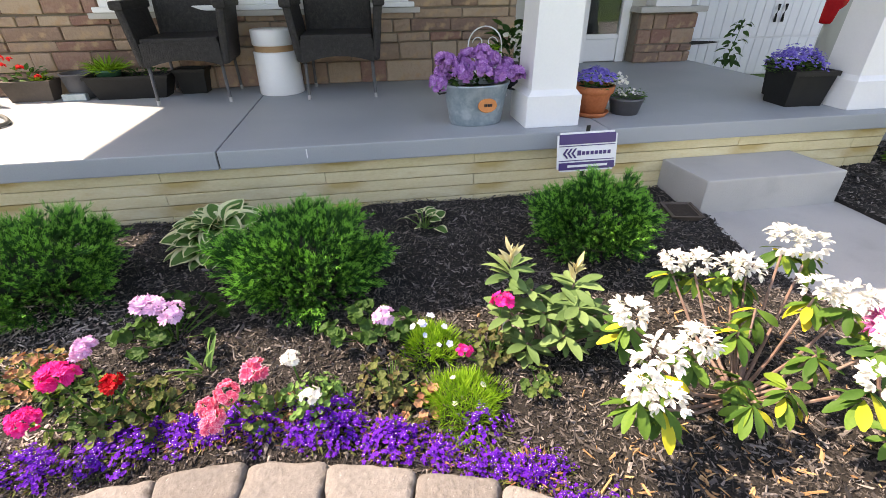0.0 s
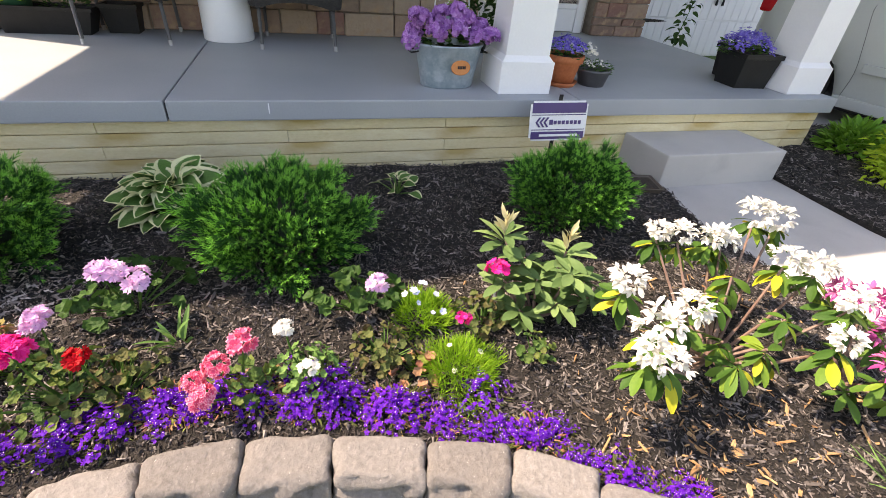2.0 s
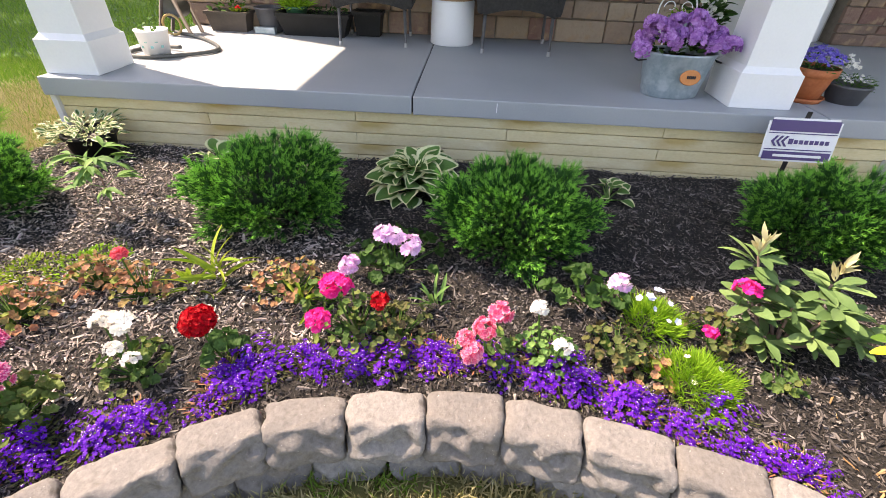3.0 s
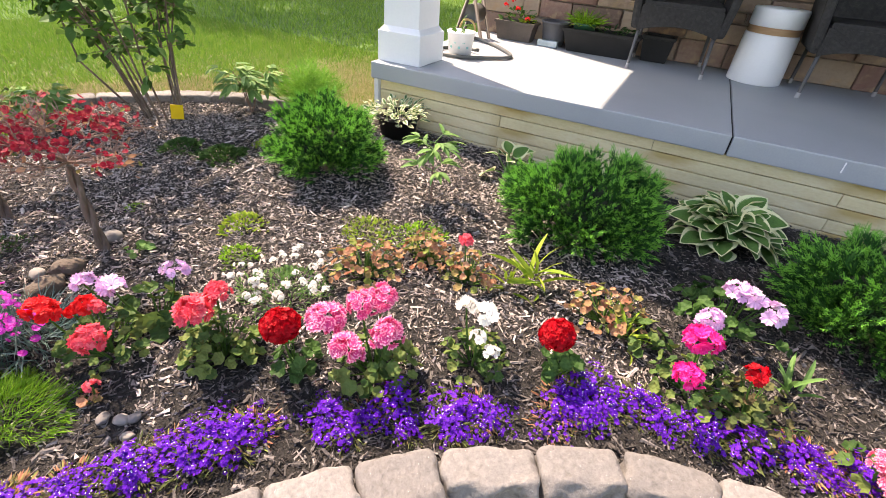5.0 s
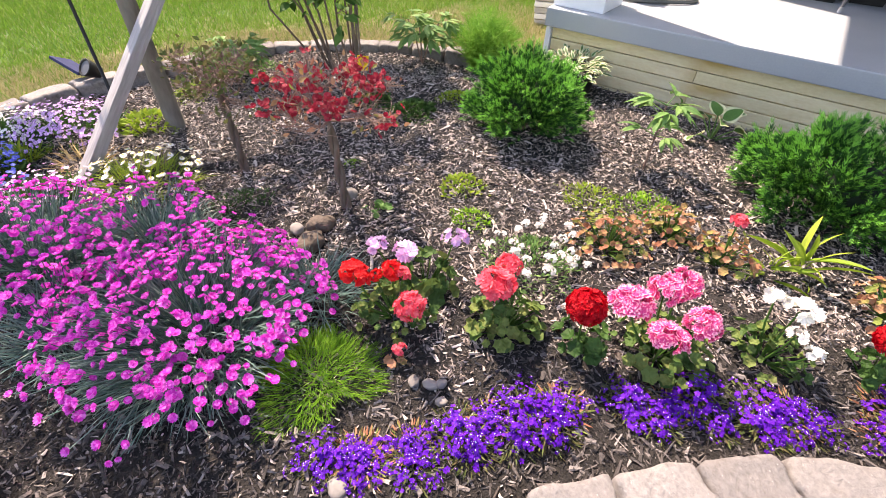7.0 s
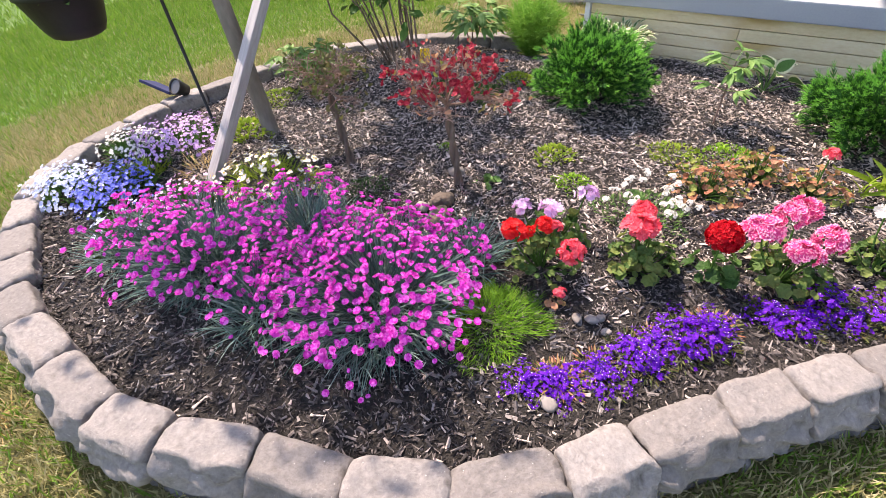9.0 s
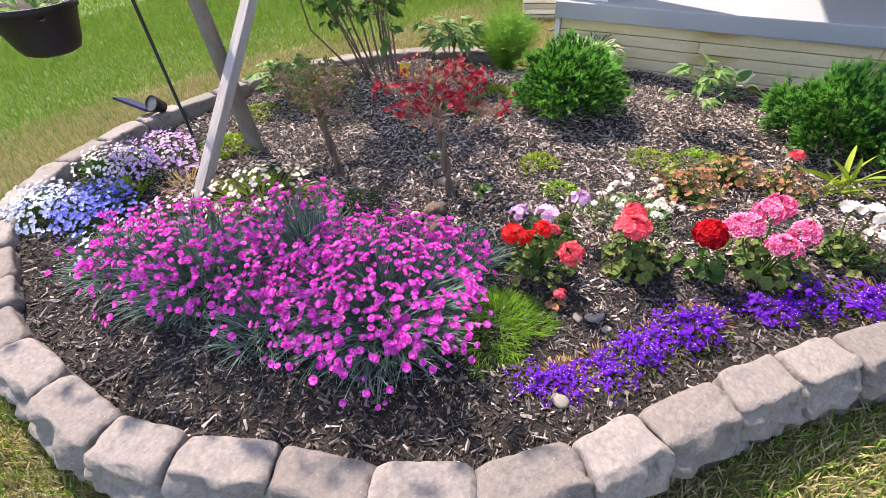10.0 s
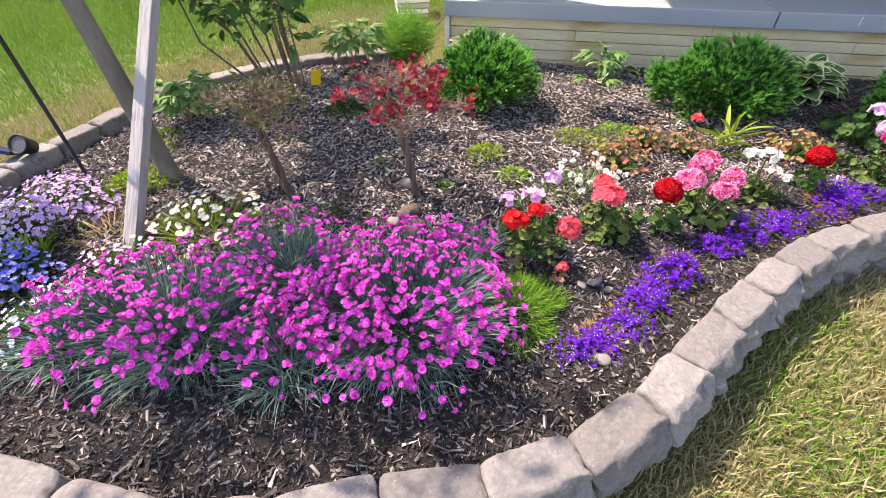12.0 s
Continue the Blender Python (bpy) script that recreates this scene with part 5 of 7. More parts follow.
geranium("seedling", (-1.42, -2.44), [(-1.42, -2.43, 0.25, 0.022, "coral", "loose")], "tiny seedling with a faded pink flower", 6, 0.03, 0.03, "dried", size=0.014, seed=56)
geranium("geranium", (-0.16, -1.43), [], "green broad-leaved geranium without flowers", 18, 0.09, 0.09, size=0.026, seed=57)
geranium("seedling", (-1.92, -1.99), [], "small bright green seedling in mulch", 7, 0.05, 0.05, "peony", size=0.022, seed=58)


# violet lobelia along the edging
def lobelia_parts(seed, R, h, n, mt):
    r = np.random.default_rng(seed)
    a, q = r.uniform(0, 6.28, n), np.sqrt(r.uniform(0, 1, n)) * R
    rag = 0.85 + 0.6 * np.sin(a * 3 + seed) * np.sin(a * 2 + 1)
    p = np.stack([q * np.cos(a) * rag, q * np.sin(a) * rag, h * (1.05 - 0.75 * (q / R) ** 2) * r.uniform(0.55, 1.1, n)], -1)
    f = Geo().many(T_LOB, face_to(np.stack([np.cos(a) * q / R, np.sin(a) * q / R - 0.25, np.full(n, 0.85)], -1) + r.normal(0, 0.35, (n, 3)), r.uniform(0, 6, n)), 0.0068 * r.uniform(0.7, 1.3, n), p)
    k = n
    a, q = r.uniform(0, 6.28, k), np.sqrt(r.uniform(0, 1, k)) * R * 0.95
    lp = np.stack([q * np.cos(a), q * np.sin(a), h * 0.6 * (1 - 0.6 * (q / R) ** 2) * r.uniform(0.1, 1, k)], -1)
    l = Geo().many(blade_tpl(0.2, 0.3), turn_to(np.stack([np.cos(a), np.sin(a), r.uniform(0, 1.2, k)], -1), r.uniform(0, 6, k)), 0.026 * r.uniform(0.6, 1.3, k), lp)
    e = Geo().many(disc_tpl(1, 0.3, 5), face_to(np.tile([0.0, -0.3, 1.0], (n // 5, 1)), np.zeros(n // 5)), 0.002 * np.ones(n // 5), p[: n // 5] + (0, 0, 0.0035))
    return f.mesh("blossoms", M[mt]), l.mesh("foliage", M["olive" if seed % 2 else "dried"]), e.mesh("eyes", M["petal_white"])


LOB = [lobelia_parts(60 + i, 0.078 + 0.008 * (i % 3), 0.08 + 0.012 * (i % 2), 165, "lobelia") for i in range(6)]
band = spline([(-1.38, -2.78), (-1.24, -2.57), (-1.08, -2.39), (-0.9, -2.2), (-0.74, -2.08), (-0.56, -2.0), (-0.36, -1.85), (-0.1, -1.7), (0.12, -1.645), (0.4, -1.65), (0.62, -1.7), (0.85, -1.77), (1.05, -1.85),
               (1.22, -1.95), (1.38, -2.09), (1.62, -2.31)], 0.05)
for i, (x, y) in enumerate(band):
    dens = 1.0 if x < 1.15 else 0.78
    x, y = x + rng.normal(0, 0.026), y + rng.normal(0, 0.034)
    if -1.0 < x < -0.3 and i % 6 == 2:
        continue
    if x < -1.12:
        dens *= 0.82
    t = thing("lobelia", "low violet-blue lobelia along the edging blocks", "flower", (x, y, zb(x, y)), "violet lobelia row", turn=float(rng.uniform(0, 360)))
    f, l, e = LOB[int(rng.integers(6))]
    sc = dens * float(rng.uniform(0.62, 1.1))
    t.scale = (sc, sc, sc * float(rng.uniform(0.55, 0.88)))
    part("blossoms", f, None, t)
    part("foliage", l, None, t)
    part("eye_mass", e, None, t)


# magenta dianthus
def dianthus(x, y, R, n, seed, label, foliage=900, squash=1.0):
    r = np.random.default_rng(seed)
    z = zb(x, y)
    t = thing("dianthus", label, "flower", (x, y, z), "magenta dianthus clumps")
    # loose groups of blossoms on arching stems all over the cushion
    m = max(6, int(n / 2.5))
    sa = r.uniform(0, 6.28, m)
    sq = r.uniform(0.01, 1, m) ** 0.47 * (1 + 0.07 * np.sin(sa * 5 + seed))
    pick = r.integers(0, m, n)
    gx, gy = sq[pick] * np.cos(sa[pick]) + r.normal(0, 0.085, n), sq[pick] * np.sin(sa[pick]) + r.normal(0, 0.085, n)
    a, q = np.arctan2(gy, gx), np.minimum(np.hypot(gx, gy), 1.1)
    p = np.stack([R * q * np.cos(a), R * squash * q * np.sin(a), 0.045 + 0.13 * np.sqrt(np.clip(1.25 - q ** 2, 0, 2)) + r.normal(0, 0.024, n)], -1)
    nn = np.stack([np.cos(a) * q * 0.7, np.sin(a) * q * 0.6 - 0.05, np.full(n, 1.0)], -1) + r.normal(0, 0.3, (n, 3))
    size = 0.0112 * r.uniform(0.6, 1.2, n)
    part("blossoms", Geo().many(T_PINK, face_to(nn, r.uniform(0, 6, n)), size, p).many(T_PINK, face_to(nn + r.normal(0, 0.3, (n, 3)), r.uniform(0, 6, n)), size * 0.6, p + (0, 0, 0.003)), M["magenta"], t, "small magenta blossoms")
    st = Geo()
    for k in range(n):
        b = p[k] * (0.45, 0.45, 0) + r.normal(0, 0.035, 3) * (1, 1, 0)
        st.tube([b, (b * 0.45 + p[k] * 0.55) + (0, 0, 0.022), p[k]], [0.0019, 0.0016, 0.0013], 3, False)
    part("stem_mass", st, M["blue_leaf"], t)
    a, q = r.uniform(0, 6.28, foliage), np.sqrt(r.uniform(0, 1, foliage)) * 0.68
    b = np.stack([R * q * np.cos(a), R * squash * q * np.sin(a), r.uniform(0, 0.07, foliage) * (1 - 0.6 * q)], -1)
    d = np.stack([np.cos(a) * (0.35 + 1.1 * q), np.sin(a) * (0.35 + 1.1 * q), r.uniform(0.25, 1.0, foliage)], -1) + r.normal(0, 0.36, (foliage, 3))
    part("foliage", Geo().many(blade_tpl(0.026, 0.4), turn_to(d, r.uniform(-1, 1, foliage)), 0.115 * r.uniform(0.6, 1.3, foliage), b), M["blue_leaf"], t, "blue-grey needle leaves")


dianthus(-1.91, -2.715, 0.335, 840, 71, "dianthus with many magenta blossoms over blue-grey foliage", 2600, 1.04)
dianthus(-2.6, -2.87, 0.365, 450, 72, "spreading dianthus with magenta blossoms and grey leaves", 2200, 0.8)
dianthus(-2.34, -2.6, 0.31, 200, 73, "magenta dianthus clump beside the daisies", 1000, 0.75)
dianthus(-2.87, -2.97, 0.19, 60, 75, "low dianthus with magenta blossoms by the edging", 420)
dianthus(-2.2, -2.93, 0.17, 120, 76, "low dianthus cushion joining two larger magenta clumps", 460)
dianthus(-1.78, -2.42, 0.16, 34, 74, "thin dianthus tuft with a few magenta blossoms", 360)


def tuft(name, x, y, R, h, n, mt, label, tpl=None, w=1.0, seed=1, lean=0.7, category="plant"):
    """A tuft of fine leaves."""
    r = np.random.default_rng(seed)
    a, q = r.uniform(0, 6.28, n), np.sqrt(r.uniform(0, 1, n))
    q = q * (1 + 0.22 * np.sin(3 * a + seed) + 0.1 * np.sin(7 * a + seed))
    b = np.stack([R * q * np.cos(a), R * q * np.sin(a), 0 * q - 0.004 + max(h * 0.35, 0.045 * (n > 700)) * np.clip(1 - q ** 2, 0, 1)], -1)
    d = np.stack([np.cos(a) * q * lean, np.sin(a) * q * lean, np.full(n, 0.8)], -1) + r.normal(0, 0.3, (n, 3))
    t = thing(name, label, category, (x, y, zb(x, y)))
    part("foliage", Geo().many(tpl or blade_tpl(0.1 * w, 0.3), turn_to(d, r.uniform(-1.5, 1.5, n)), h * 0.75 * r.uniform(0.5, 1.2, n), b), M[mt], t)
    return t


def sprinkle(t, R, h, n, size, mt, name, label, seed, tpl=None, loose=0.008):
    r = np.random.default_rng(seed)
    a = r.uniform(0, 6.28, n)
    q = np.sqrt(r.uniform(0, 1, n)) * (1 + loose * 9 * np.sin(a * 4 + seed))
    p = np.stack([R * q * np.cos(a), R * q * np.sin(a), h * (1.05 - 0.5 * q ** 2) + r.normal(0, loose, n)], -1)
    nn = np.stack([np.cos(a) * q * 0.6, np.sin(a) * q * 0.6 - 0.2, np.ones(n)], -1) + r.normal(0, 0.25, (n, 3))
    part(name, Geo().many(tpl or T_STAR, face_to(nn, r.uniform(0, 6, n)), size * r.uniform(0.75, 1.2, n), p), M[mt], t, label)


tuft("moss_phlox", -1.57, -2.6, 0.145, 0.058, 3000, "moss_deep", "low mound of bright green needle foliage", blade_tpl(0.045, 0.55), seed=81, lean=1.25)
m1 = tuft("moss_phlox", 1.09, -1.68, 0.12, 0.06, 2600, "moss", "bright green mound of needle leaves by the lobelia", w=0.6, seed=82)
sprinkle(m1, 0.11, 0.06, 3, 0.012, "petal_white", "blossoms", "pale star blossoms", 83)
m1 = tuft("moss_phlox", 1.02, -1.43, 0.1, 0.075, 1300, "moss", "green moss phlox with a few white flowers", w=0.6, seed=84)
sprinkle(m1, 0.08, 0.12, 9, 0.012, "lobelia_pale", "blossoms", "pale star blossoms", 85)
tiny_leaf = leaf_tpl(0.3, 3, 0.2, 0.3)
tiny_leaf = (tiny_leaf[0] * 0.3, tiny_leaf[1], tiny_leaf[2])
m1 = tuft("candytuft", -1.31, -1.86, 0.16, 0.09, 900, "peony", "candytuft with small white flower clusters", tiny_leaf, seed=86)
r = np.random.default_rng(87)
for k in range(36):
    a, q = r.uniform(0, 6.28), math.sqrt(r.uniform()) * 0.17
    o = part("flower_head", head_mesh("petal_white", "loose", k % 3), None, m1)
    o.matrix_basis = pose(q * math.cos(a), q * math.sin(a), 0.06 + r.uniform(0, 0.05), r.uniform(-20, 10), 0, r.uniform(0, 360)) @ Matrix.Scale(r.uniform(0.009, 0.0145), 4)
small_leaf = leaf_tpl(0.42, 3, 0.2, 0.3)
small_leaf = (small_leaf[0] * 0.28, small_leaf[1], small_leaf[2])
for x, y, R, h, n, mt, lb in ((-1.77, -1.62, 0.08, 0.1, 110, "lime", "tuft of yellow-green young foliage"), (-1.31, -1.36, 0.12, 0.07, 200, "lime", "low yellow-green ground cover"), (-1.1, -1.3, 0.13, 0.07, 230, "moss", "low green ground cover"),
                              (-2.25, -1.78, 0.04, 0.04, 60, "moss", "tiny green weed in mulch"), (-1.62, -1.78, 0.07, 0.07, 120, "moss", "small loose green tuft"), (-2.6, -1.27, 0.09, 0.1, 260, "dark_leaf", "small dark green dianthus cushion"),
                              (-2.36, -1.22, 0.1, 0.12, 300, "dark_leaf", "small dark green dianthus cushion"), (-2.36, -2.26, 0.1, 0.06, 160, "dark_leaf", "low dark moss patch in mulch"), (-2.3, -0.92, 0.09, 0.08, 180, "lime", "low lime green ground cover"),
                              (-3.27, -2.15, 0.12, 0.14, 160, "lime", "yellow-green leafy sedum by the tree"), (-3.45, -1.75, 0.14, 0.08, 200, "lime", "low pale green sedum by the edging"), (-3.5, -1.35, 0.13, 0.09, 180, "peony", "low leafy ground cover by the edging")):
    tuft("ground_cover", x, y, R * 1.1, h * 1.15, int(n * 2.6), mt, lb, small_leaf, seed=int(abs(x * 100)))
d1 = tuft("daisy_clump", -2.76, -2.43, 0.17, 0.12, 520, "lime", "clump of small cream daisies with narrow leaves", blade_tpl(0.035, 0.5), seed=88, lean=1.3)
sprinkle(d1, 0.24, 0.1, 120, 0.0115, "petal_white", "blossoms", "small white daisies", 89, star_tpl(9, 0.3, 0.05))
sprinkle(d1, 0.24, 0.107, 120, 0.005, "eye", "eye_mass", "yellow eyes", 89, disc_tpl(1, -0.2, 6))
for x, y, R, mt, lb, n in ((-3.46, -2.42, 0.19, "phlox", "mound of lilac creeping phlox", 330), (-3.62, -2.56, 0.12, "petal_white", "mound of white creeping phlox", 150), (-3.33, -2.8, 0.15, "lobelia_blue", "mound of bright blue lobelia", 300),
                           (-3.5, -2.92, 0.13, "lobelia_pale", "mound of white and pale blue lobelia", 260), (-2.93, -2.72, 0.14, "lilac", "low lilac and white ageratum", 90), (-2.98, -2.95, 0.1, "lobelia_pale", "low pale blue flowers among dianthus", 50)):
    t = tuft("phlox_mound" if "phlox" in lb else "bedding_flower", x, y, R, 0.1, 300, "leaf", lb, seed=int(abs(y * 100)), category="flower")
    sprinkle(t, R * 1.2, 0.085, int(n * 1.5), 0.0088, mt, "blossoms", "", int(abs(x * 100)), loose=0.024)
tuft("ground_cover", -3.36, -2.66, 0.08, 0.1, 200, "lime", "bright green leafy tuft between flowers", seed=91)
tuft("dry_tuft", -3.12, -2.5, 0.1, 0.12, 130, "straw", "tuft of dry straw-coloured stems", blade_tpl(0.04, 0.8), seed=92, lean=1.5)
for x, y, n, L, mt, s in ((-0.58, -1.34, 16, 0.17, "lime", 1), (-0.66, -1.4, 12, 0.13, "lime", 2), (-0.22, -1.46, 14, 0.11, "lime", 3), (0.26, -1.42, 12, 0.115, "peony", 4)):
    tuft("daylily", x, y, 0.025, L * 1.3, n, mt, "young daylily with arching strap leaves", T_STRAP if mt == "lime" else leaf_tpl(0.14, 6, 0.3, 0.3, "strap"), seed=95 + s, lean=0.9)
t = tuft("ornamental_onion", 2.12, -2.33, 0.05, 0.16, 60, "peony", "grassy tuft with dry seed spikes", blade_tpl(0.05, 0.6), seed=101, lean=1.2)
r = np.random.default_rng(102)
for k in range(7):
    a = r.uniform(-0.8, 1.6)
    d = Vector((math.cos(a) * 0.7, math.sin(a) * 0.5, 1)).normalized()
    part("seed_spike", Geo().tube([(0, 0, 0), (d * 0.09)[:], (d * 0.165)[:]], [0.0025, 0.0022, 0.002], 4).many(T_LEAF, turn_to(r.normal(0, 1, (40, 3))), 0.007 * np.ones(40), np.array([(d * s)[:] for s in np.linspace(0.1, 0.175, 40)])), M["straw"], t)
tuft("ground_cover", 2.66, -2.2, 0.12, 0.06, 260, "lime", "flat yellow-green ground cover by the walkway", seed=103)


# ---------------------------------------------------------------- rhododendrons
def one_leaf(tpl, mt, key):
    if key not in MESHES:
        MESHES[key] = Geo().add(*tpl).mesh("leaf", M[mt], True)
    return MESHES[key]


def truss_mesh(mt, seed, slim):
    key = ("truss", mt, seed)
    if key not in MESHES:
        r = np.random.default_rng(seed)
        g = Geo()
        p = sphere_pts(15, -0.2) + r.normal(0, 0.22, (15, 3))
        for q in p:
            n = 5
            a = np.arange(n) * 2 * math.pi / n + r.uniform(0, 6)
            ax = turn_to(q[None])[0]
            d = np.array([ax @ np.array([math.cos(b) * (0.75 if slim else 0.6), 0.75, math.sin(b) * (0.75 if slim else 0.6)]) for b in a])
            g.many(leaf_tpl(0.34 if slim else 0.46, 4, 0.35, 0.32, "ovate" if slim else "spoon"), turn_to(d, r.normal(0, 0.4, n)), 0.5 * r.uniform(0.7, 1.2, n), np.tile(q * 0.5, (n, 1)))
        MESHES[key] = g.mesh("flower_truss", M[mt])
    return MESHES[key]


def rhododendron(at, tips, label, mt="rhodo", leaf=0.115, droop=True, flower="petal_white", rad=0.068, seed=1, slim=False, yellow=0.06, count=9):
    """tips: the ends of its shoots in the world, each with True where it carries a truss of flowers."""
    r = np.random.default_rng(seed)
    x, y = at
    z = zb(x, y)
    t = thing("rhododendron", label, "shrub", (x, y, z), "rhododendrons in the bed")
    for tx, ty, tz, fl in tips:
        e = Vector((tx - x, ty - y, tz - z))
        m1 = Vector((e.x * 0.55, e.y * 0.55, e.z * 0.35))
        part("branch", Geo().tube([(0, 0, -0.01), m1[:], (e - Vector((0, 0, 0.02)))[:]], [0.007, 0.005, 0.004], 6), M["twig"], t)
        for k in range(count + int(r.integers(-1, 3))):
            a = k * 2.4 + r.uniform(0, 0.5)
            up = r.uniform(-0.75, 0.1) if droop else r.uniform(0.15, 0.7)
            d = np.array([[math.cos(a), math.sin(a), up]])
            mat_k = "yellow_leaf" if r.uniform() < yellow else mt
            o = part("leaf", one_leaf(leaf_tpl(0.31, 6, 0.2, 0.16 + 0.12 * (k % 3), "spoon", 5), mat_k, ("rl", mat_k, k % 3)), None, t)
            R = turn_to(d, np.array([r.normal(0, 0.3)]))[0]
            o.matrix_basis = Matrix.Translation(e - Vector((0, 0, 0.015 + r.uniform(0, 0.05)))) @ Matrix([list(q) for q in R]).to_4x4() @ Matrix.Scale(leaf * r.uniform(0.7, 1.15), 4)
        if fl:
            o = part("flower_truss", truss_mesh(flower, int(r.integers(4)), slim), None, t, "")
            o.matrix_basis = Matrix.Translation(e + Vector((0, 0, 0.015))) @ pose(0, 0, 0, r.uniform(-12, 12), r.uniform(-12, 12), r.uniform(0, 360)) @ Matrix.Scale(rad * r.uniform(0.85, 1.15), 4)
    return t


WT = [(1.86, -1.47, 0.5, 1), (1.93, -1.5, 0.5, 1), (2.05, -1.53, 0.49, 1), (2.12, -1.52, 0.47, 1), (2.27, -1.48, 0.55, 1), (2.36, -1.5, 0.53, 1), (2.2, -1.7, 0.5, 1), (2.27, -1.76, 0.5, 1), (1.57, -1.71, 0.5, 1), (1.68, -1.85, 0.5, 1),
      (1.57, -1.88, 0.48, 1), (1.46, -1.97, 0.5, 1), (1.52, -1.99, 0.47, 1), (1.8, -1.97, 0.42, 0), (2.05, -1.66, 0.45, 0), (1.86, -1.86, 0.38, 0), (2.05, -2.03, 0.48, 1), (2.22, -1.92, 0.5, 1), (1.95, -1.93, 0.4, 0), (2.1, -1.85, 0.42, 0), (1.95, -1.72, 0.42, 0)]
rhododendron((1.95, -1.8), WT, "rhododendron in full bloom with large white flower trusses", leaf=0.09, rad=0.062, seed=111, yellow=0.09, count=15)
PT = [(2.42, -1.86, 0.42, 1), (2.36, -1.98, 0.4, 1), (2.28, -2.08, 0.36, 1), (2.45, -1.97, 0.36, 1), (2.2, -2.05, 0.3, 0), (2.36, -2.1, 0.26, 0), (2.3, -1.84, 0.45, 1)]
rhododendron((2.33, -1.98), PT, "low rhododendron with fading pink spidery flowers", "rhodo", 0.085, True, "rhodo_pink", 0.074, 112, True, 0.02, 8)
YT = [(1.38, -1.42, 0.44, 0), (1.3, -1.46, 0.38, 0), (1.55, -1.5, 0.38, 0), (1.44, -1.44, 0.36, 0), (1.32, -1.36, 0.5, 0), (1.52, -1.45, 0.47, 0), (1.4, -1.5, 0.4, 0), (1.46, -1.56, 0.34, 0), (1.34, -1.53, 0.3, 0), (1.5, -1.54, 0.44, 0), (1.6, -1.54, 0.33, 0)]
t = rhododendron((1.42, -1.5), YT, "young rhododendron with pale green leaves and new shoots", "rhodo_pale", 0.108, False, "petal_white", 0.05, 113, False, 0.0, 15)
for x, y, z in ((1.32, -1.36, 0.5), (1.52, -1.45, 0.47)):
    k = 16
    d = r.normal(0, 0.35, (k, 3)) + (0, 0, 1)
    p = np.column_stack([np.full(k, x - 1.42), np.full(k, y + 1.5), z - zb(1.42, -1.5) + r.uniform(-0.02, 0.045, k)])
    R = turn_to(d, r.uniform(0, 6, k))
    for q in range(k):
        o = part("shoot", one_leaf(T_LANCE, "shoot", "shoot_leaf"), None, t, "pale yellow new shoot")
        o.matrix_basis = Matrix.Translation(p[q]) @ Matrix(R[q].tolist()).to_4x4() @ Matrix.Scale(0.062 * r.uniform(0.7, 1.2), 4)
o = new("plant_tag", Geo().bbox((-0.024, -0.002, 0.0), (0.024, 0.002, 0.07), 0.0008).mesh("plant_tag", mat("tag_plastic", [(0.5, 0.4, 0.5), (0.6, 0.52, 0.6)], 30, 0.4, 0)))
o.matrix_world = pose(1.29, -1.41, 0.33, -15, 0, -8)
tagged(o, "small pinkish plastic plant tag among leaves", "plant tag")
part("stick", Geo().box((-0.004, -0.001, -0.16), (0.004, 0.001, 0.002)), M["petal_white"], o)


# ---------------------------------------------------------------- taller leafy plants
def peony(x, y, stems, H, L, label, seed, mt="peony"):
    r = np.random.default_rng(seed)
    t = thing("peony", label, "plant", (x, y, zb(x, y)), "leafy perennials")
    for k in range(stems):
        a = k * 2.4 + r.uniform(0, 1)
        sp = 0.0 if stems == 1 else 0.35
        e = Vector((math.cos(a) * sp * H, math.sin(a) * sp * H, H * r.uniform(0.75, 1.05)))
        part("stem", Geo().tube([(0, 0, -0.01), (e * 0.5 + Vector((0, 0, 0.03)))[:], e[:]], [0.005, 0.004, 0.003], 5), M["twig"], t)
        g = Geo()
        for f in ((0.62, 0.8, 1.0) if stems > 1 else (0.55, 0.82, 0.9, 1.0)):
            for q in range(3):
                b = a + q * 2.1 + f * 5
                s0 = e * f
                d = Vector((math.cos(b), math.sin(b), 0.35))
                s1 = s0 + d * L * 0.7
                g.tube([s0[:], s1[:]], [0.0022, 0.0016], 4, False)
                ang = b + np.array([-0.75, -0.35, 0, 0.4, 0.8])
                dd = np.stack([np.cos(ang), np.sin(ang), r.normal(0.05, 0.25, 5)], -1)
                g.many(leaf_tpl(0.28, 4, 0.2, 0.35, "lance"), turn_to(dd, r.normal(0, 0.3, 5)), L * r.uniform(0.75, 1.15, 5), np.tile(s1[:], (5, 1)))
        part("leaves", g, M[mt], t)


peony(-1.22, -0.98, 1, 0.36, 0.095, "single-stemmed plant with light green lance leaves", 121)
peony(-2.78, -0.62, 4, 0.3, 0.11, "leafy peony by the back edging", 122)
peony(-3.4, -1.55, 5, 0.2, 0.1, "leafy green perennial near the lawn edge", 123)

